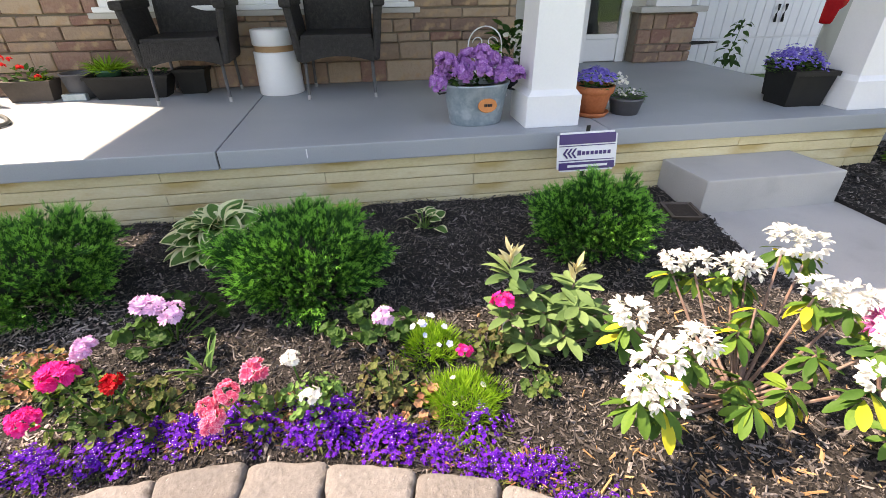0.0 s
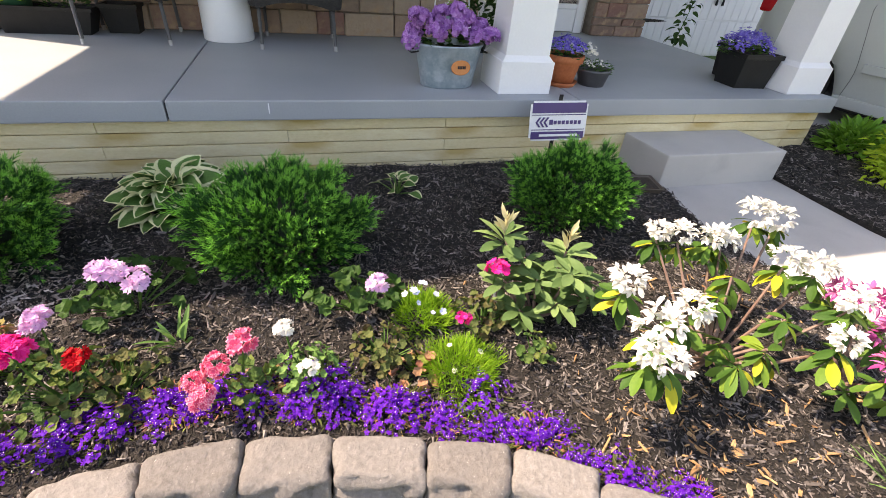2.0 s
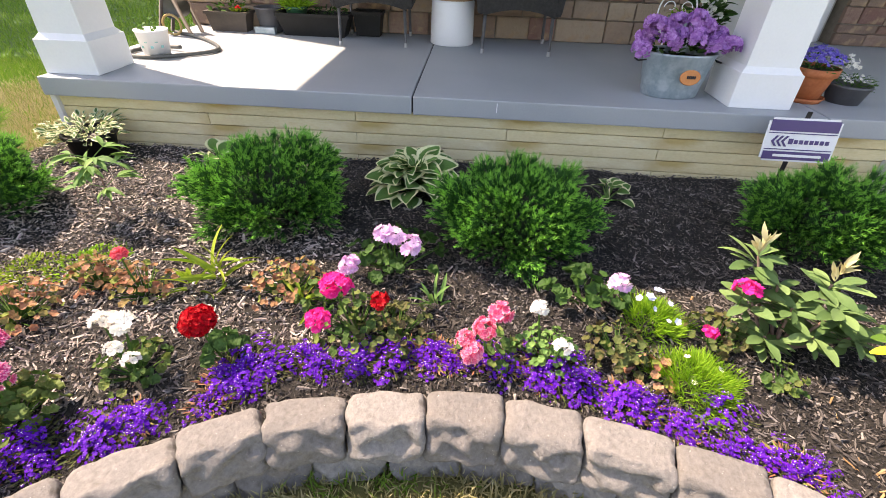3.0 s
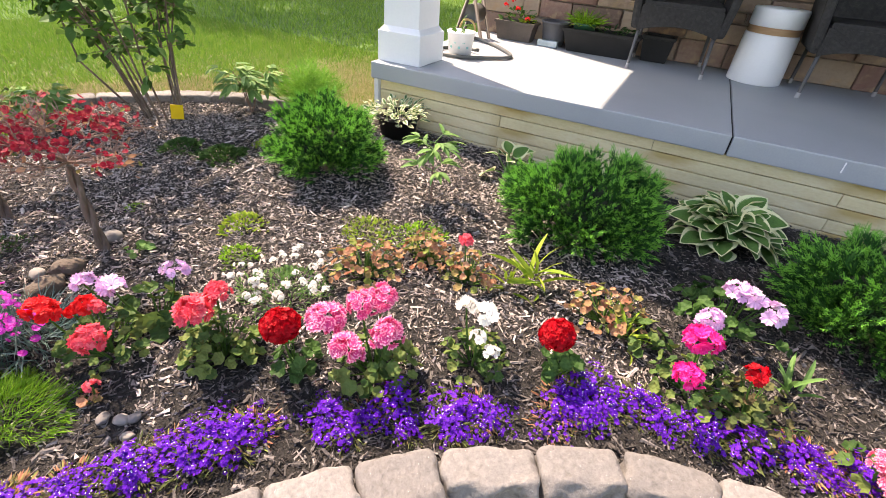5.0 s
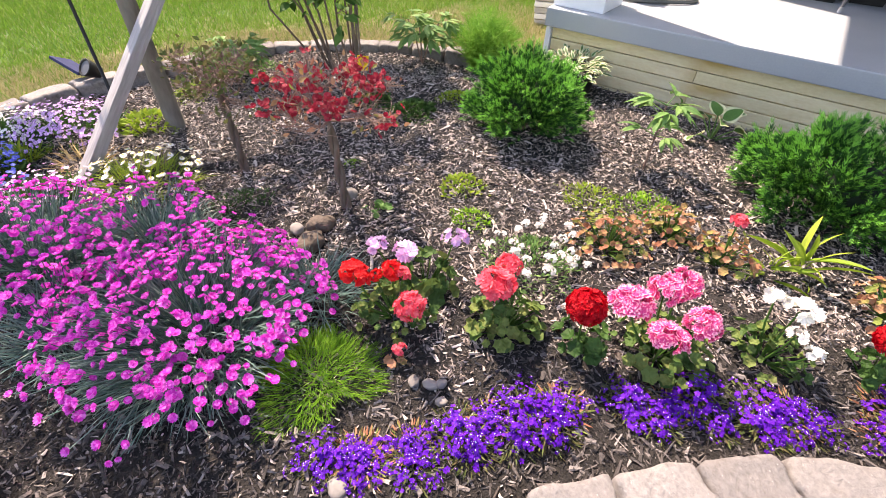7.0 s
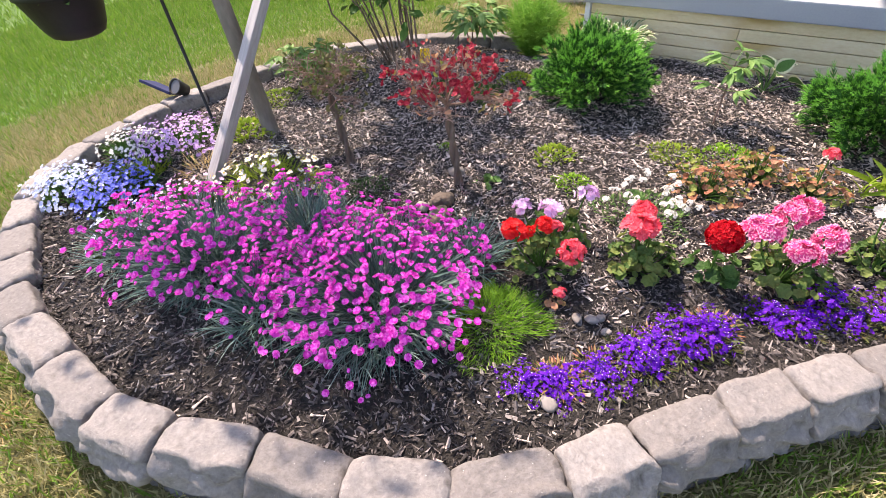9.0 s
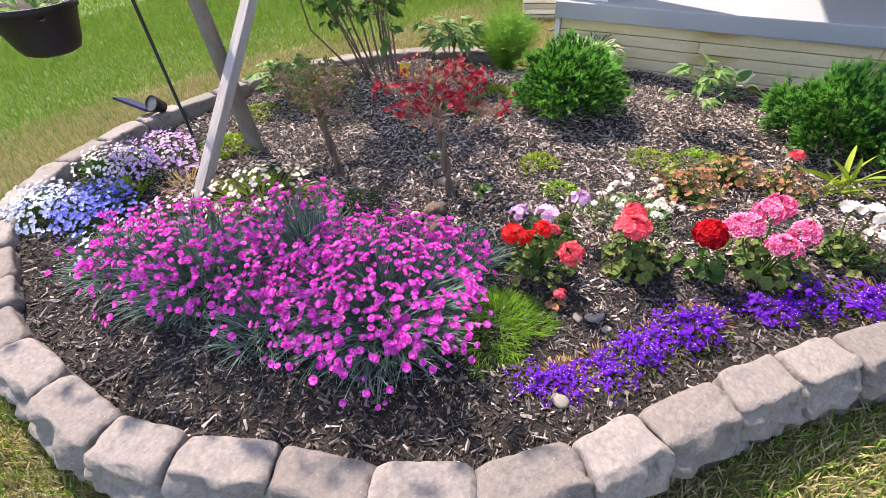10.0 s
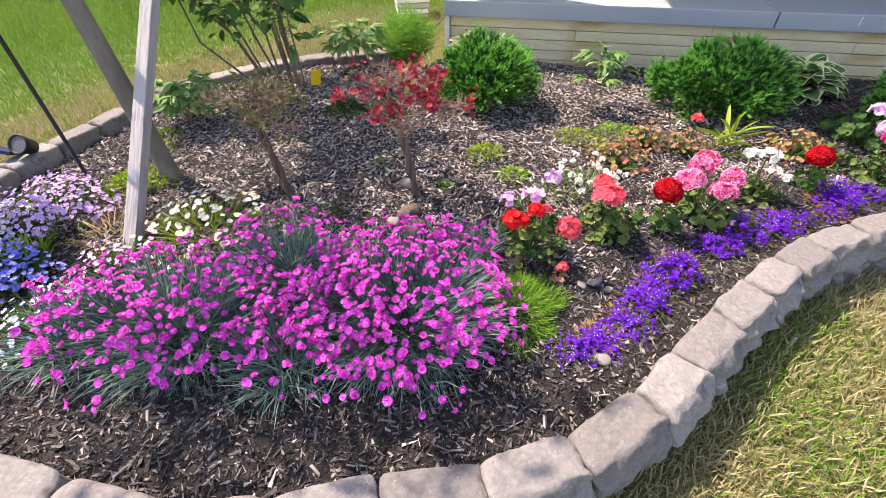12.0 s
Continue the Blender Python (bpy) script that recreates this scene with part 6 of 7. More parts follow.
t = thing("feathery_bush", "soft feathery light green bush", "shrub", (-2.44, -0.42, 0.14))
fg = Geo()
for q in range(150):
    # arching wands with thread-like leaves
    a = q * 2.4
    out = math.sqrt((q + 0.5) / 150)
    e = np.array([0.22 * out * math.cos(a), 0.22 * out * math.sin(a), (0.43 - 0.17 * out ** 2) * r.uniform(0.85, 1.08)])
    f = r.uniform(0.12, 1.0, 80)[:, None]
    p = e * f ** np.array([[1.3, 1.3, 0.9]])
    fg.many(blade_tpl(0.035, 0.5), turn_to(np.column_stack([e[0] + r.normal(0, 0.16, 80), e[1] + r.normal(0, 0.16, 80), r.uniform(0.0, 0.3, 80)]), r.uniform(0, 6, 80)), 0.075 * r.uniform(0.5, 1.2, 80), p)
part("foliage", fg, M["spring"], t)
part("stem", Geo().tube([(0, 0, -0.02), (0, 0, 0.2)], [0.012, 0.006], 6), M["bark"], t)

# stones lying in the bed
for i, (x, y, s) in enumerate(((-2.07, -1.98, 0.034), (-2.02, -2.17, 0.042), (-1.98, -2.26, 0.05), (-2.07, -2.24, 0.026), (-1.31, -2.44, 0.018), (-1.29, -2.42, 0.015), (-1.35, -2.46, 0.016), (-1.31, -2.77, 0.022), (-1.26, -2.46, 0.014), (-0.86, -2.13, 0.014), (-1.46, -2.5, 0.013))):
    bm = bmesh.new()
    bmesh.ops.create_icosphere(bm, subdivisions=3, radius=1)
    for q in bm.verts:
        q.co = q.co * (1 + 0.22 * noise.noise(q.co * 1.4 + Vector((i * 5, 0, 0))))
        q.co = Vector((q.co.x * s * 1.2, q.co.y * s * 0.9, q.co.z * s * 0.65))
    o = solid("pebble", Geo().take(bm), M["pebble"] if s < 0.035 else M["rock"], "smooth pale grey pebble lying on the mulch" if s < 0.035 else "rough brown stone lying on the mulch", "stone", smooth=True, group="stones in the bed")
    o.matrix_basis = pose(x, y, zb(x, y) + s * 0.4, 0, 0, 50 * i)
o = new("marker_flag", Geo().bbox((0, -0.0012, 0), (0.065, 0.0012, 0.085), 0.0005).mesh("marker_flag", mat("yellow_plastic", [(0.75, 0.48, 0.01), (0.85, 0.6, 0.02)], 20, 0.4, 0.05)))
o.matrix_world = pose(-2.86, -1.13, 0.3, 4, 8, 52)
tagged(o, "small yellow plastic marker flag in the bed", "flag")
part("wire", Geo().tube([(0, 0, -0.12), (0, 0, 0.08)], 0.0015, 5), M["dark"], o)


# ---------------------------------------------------------------- things on the porch
M.update({
    "wicker": mat("dark_wicker", [(0.016, 0.015, 0.015), (0.03, 0.028, 0.028), (0.055, 0.051, 0.05)], 40, 0.6, 0.0, 220, spec=0.3),
    "foot": mat("foot_cap", [(0.4, 0.4, 0.4), (0.55, 0.55, 0.54)], 20, 0.4, 0.05, metal=0.3),
    "leg_metal": mat("grey_leg_metal", [(0.12, 0.12, 0.125), (0.17, 0.17, 0.175)], 20, 0.45, 0.05, metal=0.4),
    "galvanised": mat("galvanised_metal", [(0.24, 0.32, 0.36), (0.34, 0.42, 0.46), (0.48, 0.55, 0.58)], 9, 0.42, 0.08, 40, metal=0.55, stain=((0.5, 0.57, 0.6), 14, 0.55)),
    "terracotta": mat("terracotta", [(0.38, 0.1, 0.036), (0.48, 0.14, 0.052), (0.55, 0.19, 0.08)], 9, 0.8, 0.2, 70),
    "black_plastic": mat("black_plastic", [(0.01, 0.01, 0.01), (0.018, 0.018, 0.018)], 8, 0.5, 0.05, spec=0.25),
    "grey_plastic": mat("grey_plastic", [(0.07, 0.072, 0.08), (0.1, 0.1, 0.11)], 8, 0.5, 0.05),
    "brown_plastic": mat("brown_plastic", [(0.07, 0.055, 0.045), (0.11, 0.085, 0.07)], 8, 0.55, 0.05),
    "green_plastic": mat("green_plastic", [(0.02, 0.1, 0.06), (0.035, 0.14, 0.085)], 8, 0.4, 0.05),
    "potting": mat("potting_soil", [(0.02, 0.014, 0.01), (0.05, 0.036, 0.026)], 60, 0.95, 0.6, 120),
    "wood": mat("brown_wood", [(0.24, 0.13, 0.06), (0.36, 0.2, 0.1), (0.42, 0.26, 0.14)], 7, 0.55, 0.15, 70, stretch=(0.2, 0.2, 1)),
    "orange": mat("orange_plate", [(0.55, 0.17, 0.04), (0.65, 0.24, 0.07)], 12, 0.5, 0.05),
    "purple_ink": mat("purple_ink", [(0.05, 0.025, 0.14), (0.06, 0.03, 0.16)], 9, 0.35, 0),
    "sign_white": mat("sign_white", [(0.8, 0.8, 0.8), (0.84, 0.84, 0.84)], 9, 0.35, 0),
    "teal": mat("teal_print", [(0.2, 0.5, 0.5), (0.3, 0.6, 0.58)], 30, 0.5, 0),
    "hose": mat("grey_hose", [(0.06, 0.065, 0.06), (0.1, 0.105, 0.1)], 8, 0.5, 0.1),
    "van": mat("white_car_paint", [(0.49, 0.515, 0.5), (0.53, 0.555, 0.54)], 2, 0.25, 0.0),
    "tyre": mat("black_rubber", [(0.012, 0.012, 0.012), (0.025, 0.025, 0.025)], 20, 0.8, 0.2),
    "taillight": mat("red_lamp_glass", [(0.45, 0.004, 0.01), (0.6, 0.01, 0.015)], 20, 0.12, 0.0),
    "iron": mat("black_iron", [(0.012, 0.012, 0.012), (0.03, 0.03, 0.03)], 20, 0.5, 0.2, metal=0.5),
    "solar": mat("solar_panel", [(0.02, 0.025, 0.07), (0.035, 0.04, 0.1)], 20, 0.6, 0.0, spec=0.1),
    "glass": glass_mat("window_glass"),
})
# woven look on the wicker
nt = M["wicker"].node_tree
ck = nt.nodes.new("ShaderNodeTexBrick")
ck.inputs["Scale"].default_value = 34
ck.inputs["Mortar Size"].default_value = 0.05
bp = nt.nodes.new("ShaderNodeBump")
bp.inputs["Strength"].default_value = 0.9
bp.inputs["Distance"].default_value = 0.004
tc = nt.nodes.new("ShaderNodeTexCoord")
mp = nt.nodes.new("ShaderNodeMapping")
mp.inputs["Rotation"].default_value = (radians(90), 0, radians(20))
nt.links.new(tc.outputs["Object"], mp.inputs[0])
nt.links.new(mp.outputs[0], ck.inputs["Vector"])
nt.links.new(ck.outputs["Fac"], bp.inputs["Height"])
bp.invert = True
nt.links.new(bp.outputs[0], nt.nodes["Principled BSDF"].inputs["Normal"])

P0 = 0.54


def slanted(x0, x1, y0, y1, z0, z1, dx=0.0, dy=0.0, c=0.02):
    """A rounded slab whose top is shifted by dx, dy."""
    g = Geo().bbox((x0, y0, z0), (x1, y1, z1), c)
    v = g.v[-1]
    f = (v[:, 2] - z0) / (z1 - z0)
    v[:, 0] += dx * f
    v[:, 1] += dy * f
    return g


def wicker_chair(x, y, turn):
    t = thing("wicker_armchair", "dark grey woven wicker armchair on thin metal legs", "chair", (x, y, P0), "wicker chairs on the porch", turn=turn)
    part("seat", Geo().bbox((-0.27, -0.27, 0.36), (0.27, 0.27, 0.475), 0.02), M["wicker"], t)
    q = np.linspace(-1, 1, 12)
    v = np.array([(a * 0.275, y0, z) for y0 in (-0.28, -0.255) for a in q for z in (0.27 + 0.05 * (1 - a * a), 0.44)])
    i = np.arange(11) * 2
    g = Geo().add(v, np.concatenate([np.stack([i, i + 2, i + 3, i + 1], -1), np.stack([i + 24, i + 25, i + 27, i + 26], -1), np.stack([i, i + 24, i + 26, i + 2], -1), np.stack([i + 1, i + 3, i + 27, i + 25], -1)]))
    part("front_apron", g, M["wicker"], t)
    part("backrest", slanted(-0.28, 0.28, 0.23, 0.29, 0.3, 1.02, 0, 0.1), M["wicker"], t)
    for s in (-1, 1):
        part("armrest", slanted(s * 0.29 - 0.03, s * 0.29 + 0.03, -0.28, 0.27, 0.28, 0.7, s * 0.05, 0, 0.025), M["wicker"], t)
        part("arm_top", slanted(s * 0.34 - 0.045, s * 0.34 + 0.045, -0.3, 0.3, 0.66, 0.72, 0, 0, 0.02), M["wicker"], t)
        for fy in (-1, 1):
            lx, ly = s * 0.265, fy * 0.265
            leg = part("leg", Geo().tube([(lx, ly, 0.03), (lx * 0.97, ly * 0.95, 0.34)], [0.012, 0.013], 10), M["leg_metal"], t, smooth=True)
            part("foot_cap", Geo().tube([(lx * 1.003, ly * 1.003, 0), (lx, ly, 0.035)], [0.015, 0.014], 10), M["foot"], leg, "pale metal foot cap", True)
    return t


wicker_chair(-0.49, 1.57, 3)
wicker_chair(0.68, 1.52, -1)

t = thing("side_table", "white drum side table with a wooden band", "table", (0.15, 1.62, P0))
part("body", Geo().lathe([(0, 0), (0.178, 0), (0.185, 0.006), (0.178, 0.325), (0.17, 0.335), (0, 0.335)], 40), M["white"], t, smooth=True)
part("band", Geo().lathe([(0.168, 0.33), (0.168, 0.385)], 40), M["wood"], t, "brown wooden band", True)
part("top", Geo().lathe([(0, 0.38), (0.168, 0.38), (0.176, 0.386), (0.176, 0.49), (0.17, 0.498), (0, 0.5)], 40), M["white"], t, smooth=True)


def blooms(t, pts, rad, mt, style="ball", name="flower_head", seed=3):
    r = np.random.default_rng(seed)
    for i, p in enumerate(pts):
        o = part(name, head_mesh(mt, style, i % 3), None, t)
        o.matrix_basis = pose(*p, r.uniform(-30, 20), r.uniform(-25, 25), r.uniform(0, 360)) @ Matrix.Scale(rad * r.uniform(0.85, 1.15), 4)


def leafy(t, n, R, z0, z1, size, mt, seed, tpl=None, ry=None, name="foliage", at=(0, 0)):
    r = np.random.default_rng(seed)
    a, q = r.uniform(0, 6.28, n), np.sqrt(r.uniform(0, 1, n))
    p = np.stack([R * q * np.cos(a) + at[0], (ry or R) * q * np.sin(a) + at[1], r.uniform(z0, z1, n)], -1)
    d = np.stack([np.cos(a) * (0.3 + q), np.sin(a) * (0.3 + q), r.uniform(0.1, 1.0, n)], -1)
    part(name, Geo().many(tpl or T_LEAF, turn_to(d, r.normal(0, 0.5, n)), size * r.uniform(0.6, 1.3, n), p), M[mt], t)


# galvanised tub of purple flowers
t = thing("galvanised_tub", "oval galvanised tub with an orange oval plate", "tub", (1.57, 0.33, P0), turn=4)
part("body", Geo().lathe([(0, 0), (0.165, 0), (0.172, 0.008), (0.185, 0.09), (0.188, 0.1), (0.212, 0.235), (0.222, 0.245), (0.222, 0.255), (0.208, 0.255), (0.165, 0.03), (0, 0.03)], 48, sy=0.68), M["galvanised"], t, smooth=True)
part("soil", Geo().lathe([(0.204, 0.215), (0, 0.225)], 30, sy=0.66), M["potting"], t)
part("plate", Geo().lathe([(0, 0.004), (0.062, 0.004), (0.066, 0)], 24, sy=0.66), M["orange"], t, "orange oval plate").matrix_basis = pose(0.035, -0.141, 0.135, 80, 0, 6)
for k in range(5):
    part("plate_mark", Geo().box((0.012 + k * 0.011, -0.149, 0.129), (0.02 + k * 0.011, -0.146, 0.146)), M["dark"], t)
for s in (-1, 1):
    part("handle", Geo().tube([(s * 0.21, -0.05, 0.21), (s * 0.25, -0.03, 0.2), (s * 0.25, 0.03, 0.2), (s * 0.21, 0.05, 0.21)], 0.005, 6), M["iron"], t, smooth=True)
h = thing("purple_hydrangea", "purple hydrangea blooms filling the galvanised tub", "flower", (1.57, 0.33, P0 + 0.22))
blooms(h, [(-0.21, -0.08, 0.17), (-0.26, -0.08, 0.05), (-0.12, -0.1, 0.1), (0.01, -0.09, 0.12), (0.02, -0.05, 0.21), (0.13, -0.09, 0.08), (0.22, -0.08, 0.08), (-0.17, 0.02, 0.15), (0.08, -0.02, 0.16), (0.2, 0.03, 0.12), (-0.05, 0.03, 0.17), (-0.2, 0.07, 0.08)], 0.062, "purple")
leafy(h, 46, 0.2, 0.0, 0.08, 0.085, "dark_leaf", 131, ry=0.12)

# pots by the middle column
t = thing("terracotta_pot", "terracotta flower pot on a saucer beside the column", "pot", (2.4, 0.36, P0))
part("saucer", Geo().lathe([(0, 0.0), (0.1, 0.0), (0.118, 0.03), (0.112, 0.03), (0.095, 0.008), (0, 0.008)], 32), M["terracotta"], t, "dusty clay saucer", True)
part("body", Geo().lathe([(0, 0.01), (0.085, 0.01), (0.115, 0.15), (0.116, 0.152), (0.13, 0.155), (0.134, 0.2), (0.122, 0.2), (0.115, 0.17), (0, 0.17)], 36), M["terracotta"], t, smooth=True)
part("soil", Geo().lathe([(0.118, 0.18), (0, 0.185)], 24), M["potting"], t)
h = thing("blue_lobelia", "blue and white trailing lobelia in a terracotta pot", "flower", (2.4, 0.36, P0 + 0.175))
leafy(h, 240, 0.12, 0.0, 0.08, 0.04, "leaf", 132, T_LANCE)
sprinkle(h, 0.14, 0.12, 230, 0.011, "lobelia_violet", "blossoms", "blue blossoms", 133)
r = np.random.default_rng(134)
g = Geo().many(T_STAR, face_to(r.normal(0, 0.4, (70, 3)) + (0, -0.3, 1), r.uniform(0, 6, 70)), 0.012 * np.ones(70), r.normal(0, 1, (70, 3)) * (0.03, 0.045, 0.018) + (0.13, -0.03, 0.055))
part("white_blossoms", g, M["petal_white"], h, "white blossoms")
t = thing("small_black_pot", "small black plastic pot with tiny white flowers", "pot", (2.65, 0.36, P0))
part("body", Geo().lathe([(0, 0.0), (0.09, 0.0), (0.115, 0.095), (0.121, 0.097), (0.121, 0.11), (0.112, 0.11), (0.1, 0.08), (0, 0.08)], 32), M["grey_plastic"], t, smooth=True)
h = thing("white_bedding", "small green plant with tiny white flowers in a pot", "flower", (2.65, 0.36, P0 + 0.08))
leafy(h, 220, 0.11, 0.0, 0.07, 0.032, "leaf", 135, T_LANCE)
sprinkle(h, 0.1, 0.08, 32, 0.009, "petal_white", "blossoms", "", 136)


def tapered(w0, d0, w1, d1, h, wall=0.012):
    """A tapered planter box with a rim, open on top."""
    g = Geo()
    ring = lambda w, d, z: [(-w / 2, -d / 2, z), (w / 2, -d / 2, z), (w / 2, d / 2, z), (-w / 2, d / 2, z)]
    e = 2 * wall
    rings = [ring(w0, d0, 0), ring(w1, d1, h * 0.86), ring(w1 + e, d1 + e, h * 0.87), ring(w1 + e, d1 + e, h), ring(w1 - e, d1 - e, h), ring(w1 - e * 1.5, d1 - e * 1.5, h * 0.8)]
    v = np.array(rings).reshape(-1, 3)
    f = [(k * 4 + i, k * 4 + (i + 1) % 4, (k + 1) * 4 + (i + 1) % 4, (k + 1) * 4 + i) for k in range(5) for i in range(4)] + [(3, 2, 1, 0), (20, 21, 22, 23)]
    return g.add(v, np.array(f))


t = thing("square_planter", "black plastic tapered planter by the white column", "planter", (4.0, 0.38, P0), turn=-3)
part("body", tapered(0.28, 0.22, 0.32, 0.27, 0.245), M["black_plastic"], t)
part("soil", Geo().box((-0.155, -0.115, 0.2), (0.155, 0.115, 0.235)), M["potting"], t)
t = thing("square_planter", "black plastic tapered planter behind another one", "planter", (4.16, 0.63, P0), turn=4)
part("body", tapered(0.22, 0.2, 0.26, 0.23, 0.25), M["black_plastic"], t)
part("soil", Geo().box((-0.105, -0.095, 0.18), (0.105, 0.095, 0.215)), M["potting"], t)
h = thing("blue_lobelia", "mass of blue-violet lobelia in a black planter", "flower", (3.96, 0.42, P0 + 0.215))
leafy(h, 420, 0.18, 0.0, 0.09, 0.04, "leaf", 137, T_LANCE, 0.15)
sprinkle(h, 0.18, 0.14, 480, 0.0115, "lobelia_violet", "blossoms", "blue-violet blossoms", 138, loose=0.018)

# planters along the house wall
t = thing("trough_planter", "brown plastic trough planter against the stone wall", "planter", (-1.83, 1.71, P0), group="planters by the wall")
part("body", tapered(0.31, 0.13, 0.36, 0.17, 0.16), M["brown_plastic"], t)
part("soil", Geo().box((-0.16, -0.07, 0.1), (0.16, 0.07, 0.135)), M["potting"], t)
h = thing("begonia", "begonia with orange-red flowers in a trough", "flower", (-1.83, 1.71, P0 + 0.13))
leafy(h, 60, 0.15, 0.0, 0.13, 0.055, "leaf", 141, ry=0.07)
blooms(h, [(-0.12, -0.04, 0.15), (-0.06, -0.02, 0.19), (-0.14, 0.0, 0.2), (0.0, -0.05, 0.13), (0.11, -0.06, 0.06)], 0.022, "scarlet", "loose")
leafy(h, 40, 0.06, 0.0, 0.06, 0.045, "lime", 142, name="lime_foliage", at=(0.1, 0))
t = thing("round_pot", "dark grey round plastic pot with inner tray", "pot", (-1.48, 1.74, P0), group="planters by the wall")
part("body", Geo().lathe([(0, 0), (0.09, 0), (0.1, 0.06), (0.12, 0.185), (0.128, 0.187), (0.128, 0.2), (0.115, 0.2), (0.1, 0.1), (0, 0.1)], 30), M["grey_plastic"], t, smooth=True)
part("clear_tray", Geo().bbox((-0.1, -0.15, 0.0), (0.08, -0.095, 0.055), 0.008), M["galvanised"], t, "pale grey tray")
t = thing("trough_planter", "long black trough planter against the stone wall", "planter", (-1.05, 1.68, P0), group="planters by the wall")
part("body", tapered(0.52, 0.17, 0.62, 0.22, 0.18), M["black_plastic"], t)
part("soil", Geo().box((-0.29, -0.09, 0.1), (0.29, 0.09, 0.15)), M["potting"], t)
h = thing("small_green_pot", "green pot of fresh grass standing in the trough", "pot", (-1.21, 1.68, P0 + 0.15))
part("body", Geo().lathe([(0, 0), (0.08, 0), (0.095, 0.06), (0.1, 0.06), (0.1, 0.075), (0, 0.06)], 26), M["green_plastic"], h, smooth=True)
leafy(h, 260, 0.085, 0.05, 0.09, 0.13, "moss", 143, blade_tpl(0.08, 0.3))
h = thing("trough_seedlings", "sparse dark seedlings in the black trough", "plant", (-0.93, 1.68, P0 + 0.14))
leafy(h, 60, 0.16, 0.0, 0.07, 0.05, "dark_leaf", 144, ry=0.07)
t = thing("trough_planter", "black plastic planter behind the wicker chair", "planter", (-0.6, 1.78, P0), group="planters by the wall")
part("body", tapered(0.2, 0.14, 0.24, 0.18, 0.2), M["black_plastic"], t)

# pot, hose and hose reel at the sunny end
t = thing("printed_pot", "white and teal printed bucket used as a pot", "pot", (-1.9, 0.66, P0))
part("body", Geo().lathe([(0, 0), (0.084, 0), (0.104, 0.16), (0.109, 0.161), (0.109, 0.172), (0.1, 0.172), (0.09, 0.13), (0, 0.13)], 28), M["white"], t, smooth=True)
for k in range(7):
    a = radians(-150 + k * 20)
    part("print_mark", Geo().bbox((-0.009, -0.002, -0.008), (0.009, 0.002, 0.008), 0.0015), M["teal"], t, "teal print").matrix_basis = Matrix.Translation((0.0945 * math.cos(a), 0.0945 * math.sin(a), 0.07 + 0.035 * (k % 2))) @ pose(0, 0, 0, 0, 0, math.degrees(a) + 90)
h = thing("seedling", "spindly green seedling in a bucket", "plant", (-1.9, 0.66, P0 + 0.13))
leafy(h, 16, 0.05, 0.02, 0.12, 0.045, "leaf", 145)
part("stem", Geo().tube([(0, 0, 0), (0.01, 0, 0.1)], 0.003, 5), M["leaf"], h)
hp = spline([(-2.2, 1.42, 0.556), (-2.0, 1.32, 0.556), (-1.78, 1.15, 0.556), (-1.58, 0.92, 0.556), (-1.57, 0.78, 0.556), (-1.7, 0.64, 0.556), (-1.86, 0.54, 0.556), (-2.02, 0.55, 0.556), (-2.1, 0.7, 0.556), (-2.0, 0.85, 0.556), (-1.8, 0.8, 0.572)], 0.03)
solid("garden_hose", Geo().tube(hp, 0.0135, 8), M["hose"], "dark grey garden hose coiled on the sunny porch", "hose", smooth=True)
t = thing("hose_reel", "brown hose reel cart with a pale wheel", "hose reel", (-2.16, 1.46, P0))
for s in (-0.09, 0.09):
    part("frame_leg", Geo().tube([(-0.14, s, 0.0), (0.0, s, 0.42)], 0.016, 8), M["brown_plastic"], t, smooth=True)
    part("frame_leg", Geo().tube([(0.13, s, 0.0), (0.0, s, 0.42)], 0.016, 8), M["brown_plastic"], t, smooth=True)
a = np.linspace(0, 2 * math.pi, 29)
part("wheel", Geo().tube(np.stack([0.075 * np.cos(a), np.full(29, -0.12), 0.085 + 0.075 * np.sin(a)], -1), 0.01, 7, False), M["straw"], t, "pale beige wheel", True)
part("drum", Geo().tube([(0, -0.08, 0.2), (0, 0.08, 0.2)], 0.08, 20), M["hose"], t, smooth=True)

# white wire chair used as a plant stand
t = thing("wire_chair", "small white wire chair with a scrolled back", "plant stand", (1.86, 1.3, P0))
a = np.linspace(0, math.pi, 15)
part("back_hoop", Geo().tube([(-0.14, 0, 0.0)] + [(-0.14 * math.cos(q), 0, 0.36 + 0.14 * math.sin(q)) for q in a] + [(0.14, 0, 0.0)], 0.006, 6), M["white"], t, smooth=True)
for s in (-1, 1):
    q = np.linspace(0, 5.2, 26)
    part("scroll", Geo().tube(np.stack([s * (0.055 + 0.05 * (1 - q / 7) * np.cos(q)), 0 * q, 0.38 + 0.05 * (1 - q / 7) * np.sin(q)], -1), 0.004, 5), M["white"], t, smooth=True)
    part("scroll", Geo().tube(np.stack([s * (0.05 + 0.045 * (1 - q / 7) * np.cos(-q)), 0 * q, 0.28 + 0.045 * (1 - q / 7) * np.sin(-q)], -1), 0.004, 5), M["white"], t, smooth=True)
    part("front_leg", Geo().tube([(s * 0.13, -0.24, 0.0), (s * 0.13, -0.22, 0.23)], 0.006, 6), M["white"], t, smooth=True)
part("seat", Geo().lathe([(0, 0.22), (0.13, 0.22), (0.14, 0.226), (0.13, 0.232), (0, 0.232)], 28, (0, -0.11, 0)), M["white"], t, smooth=True)
h = thing("seat_pot", "white pot of green foliage on the wire chair", "pot", (1.86, 1.19, P0 + 0.232))
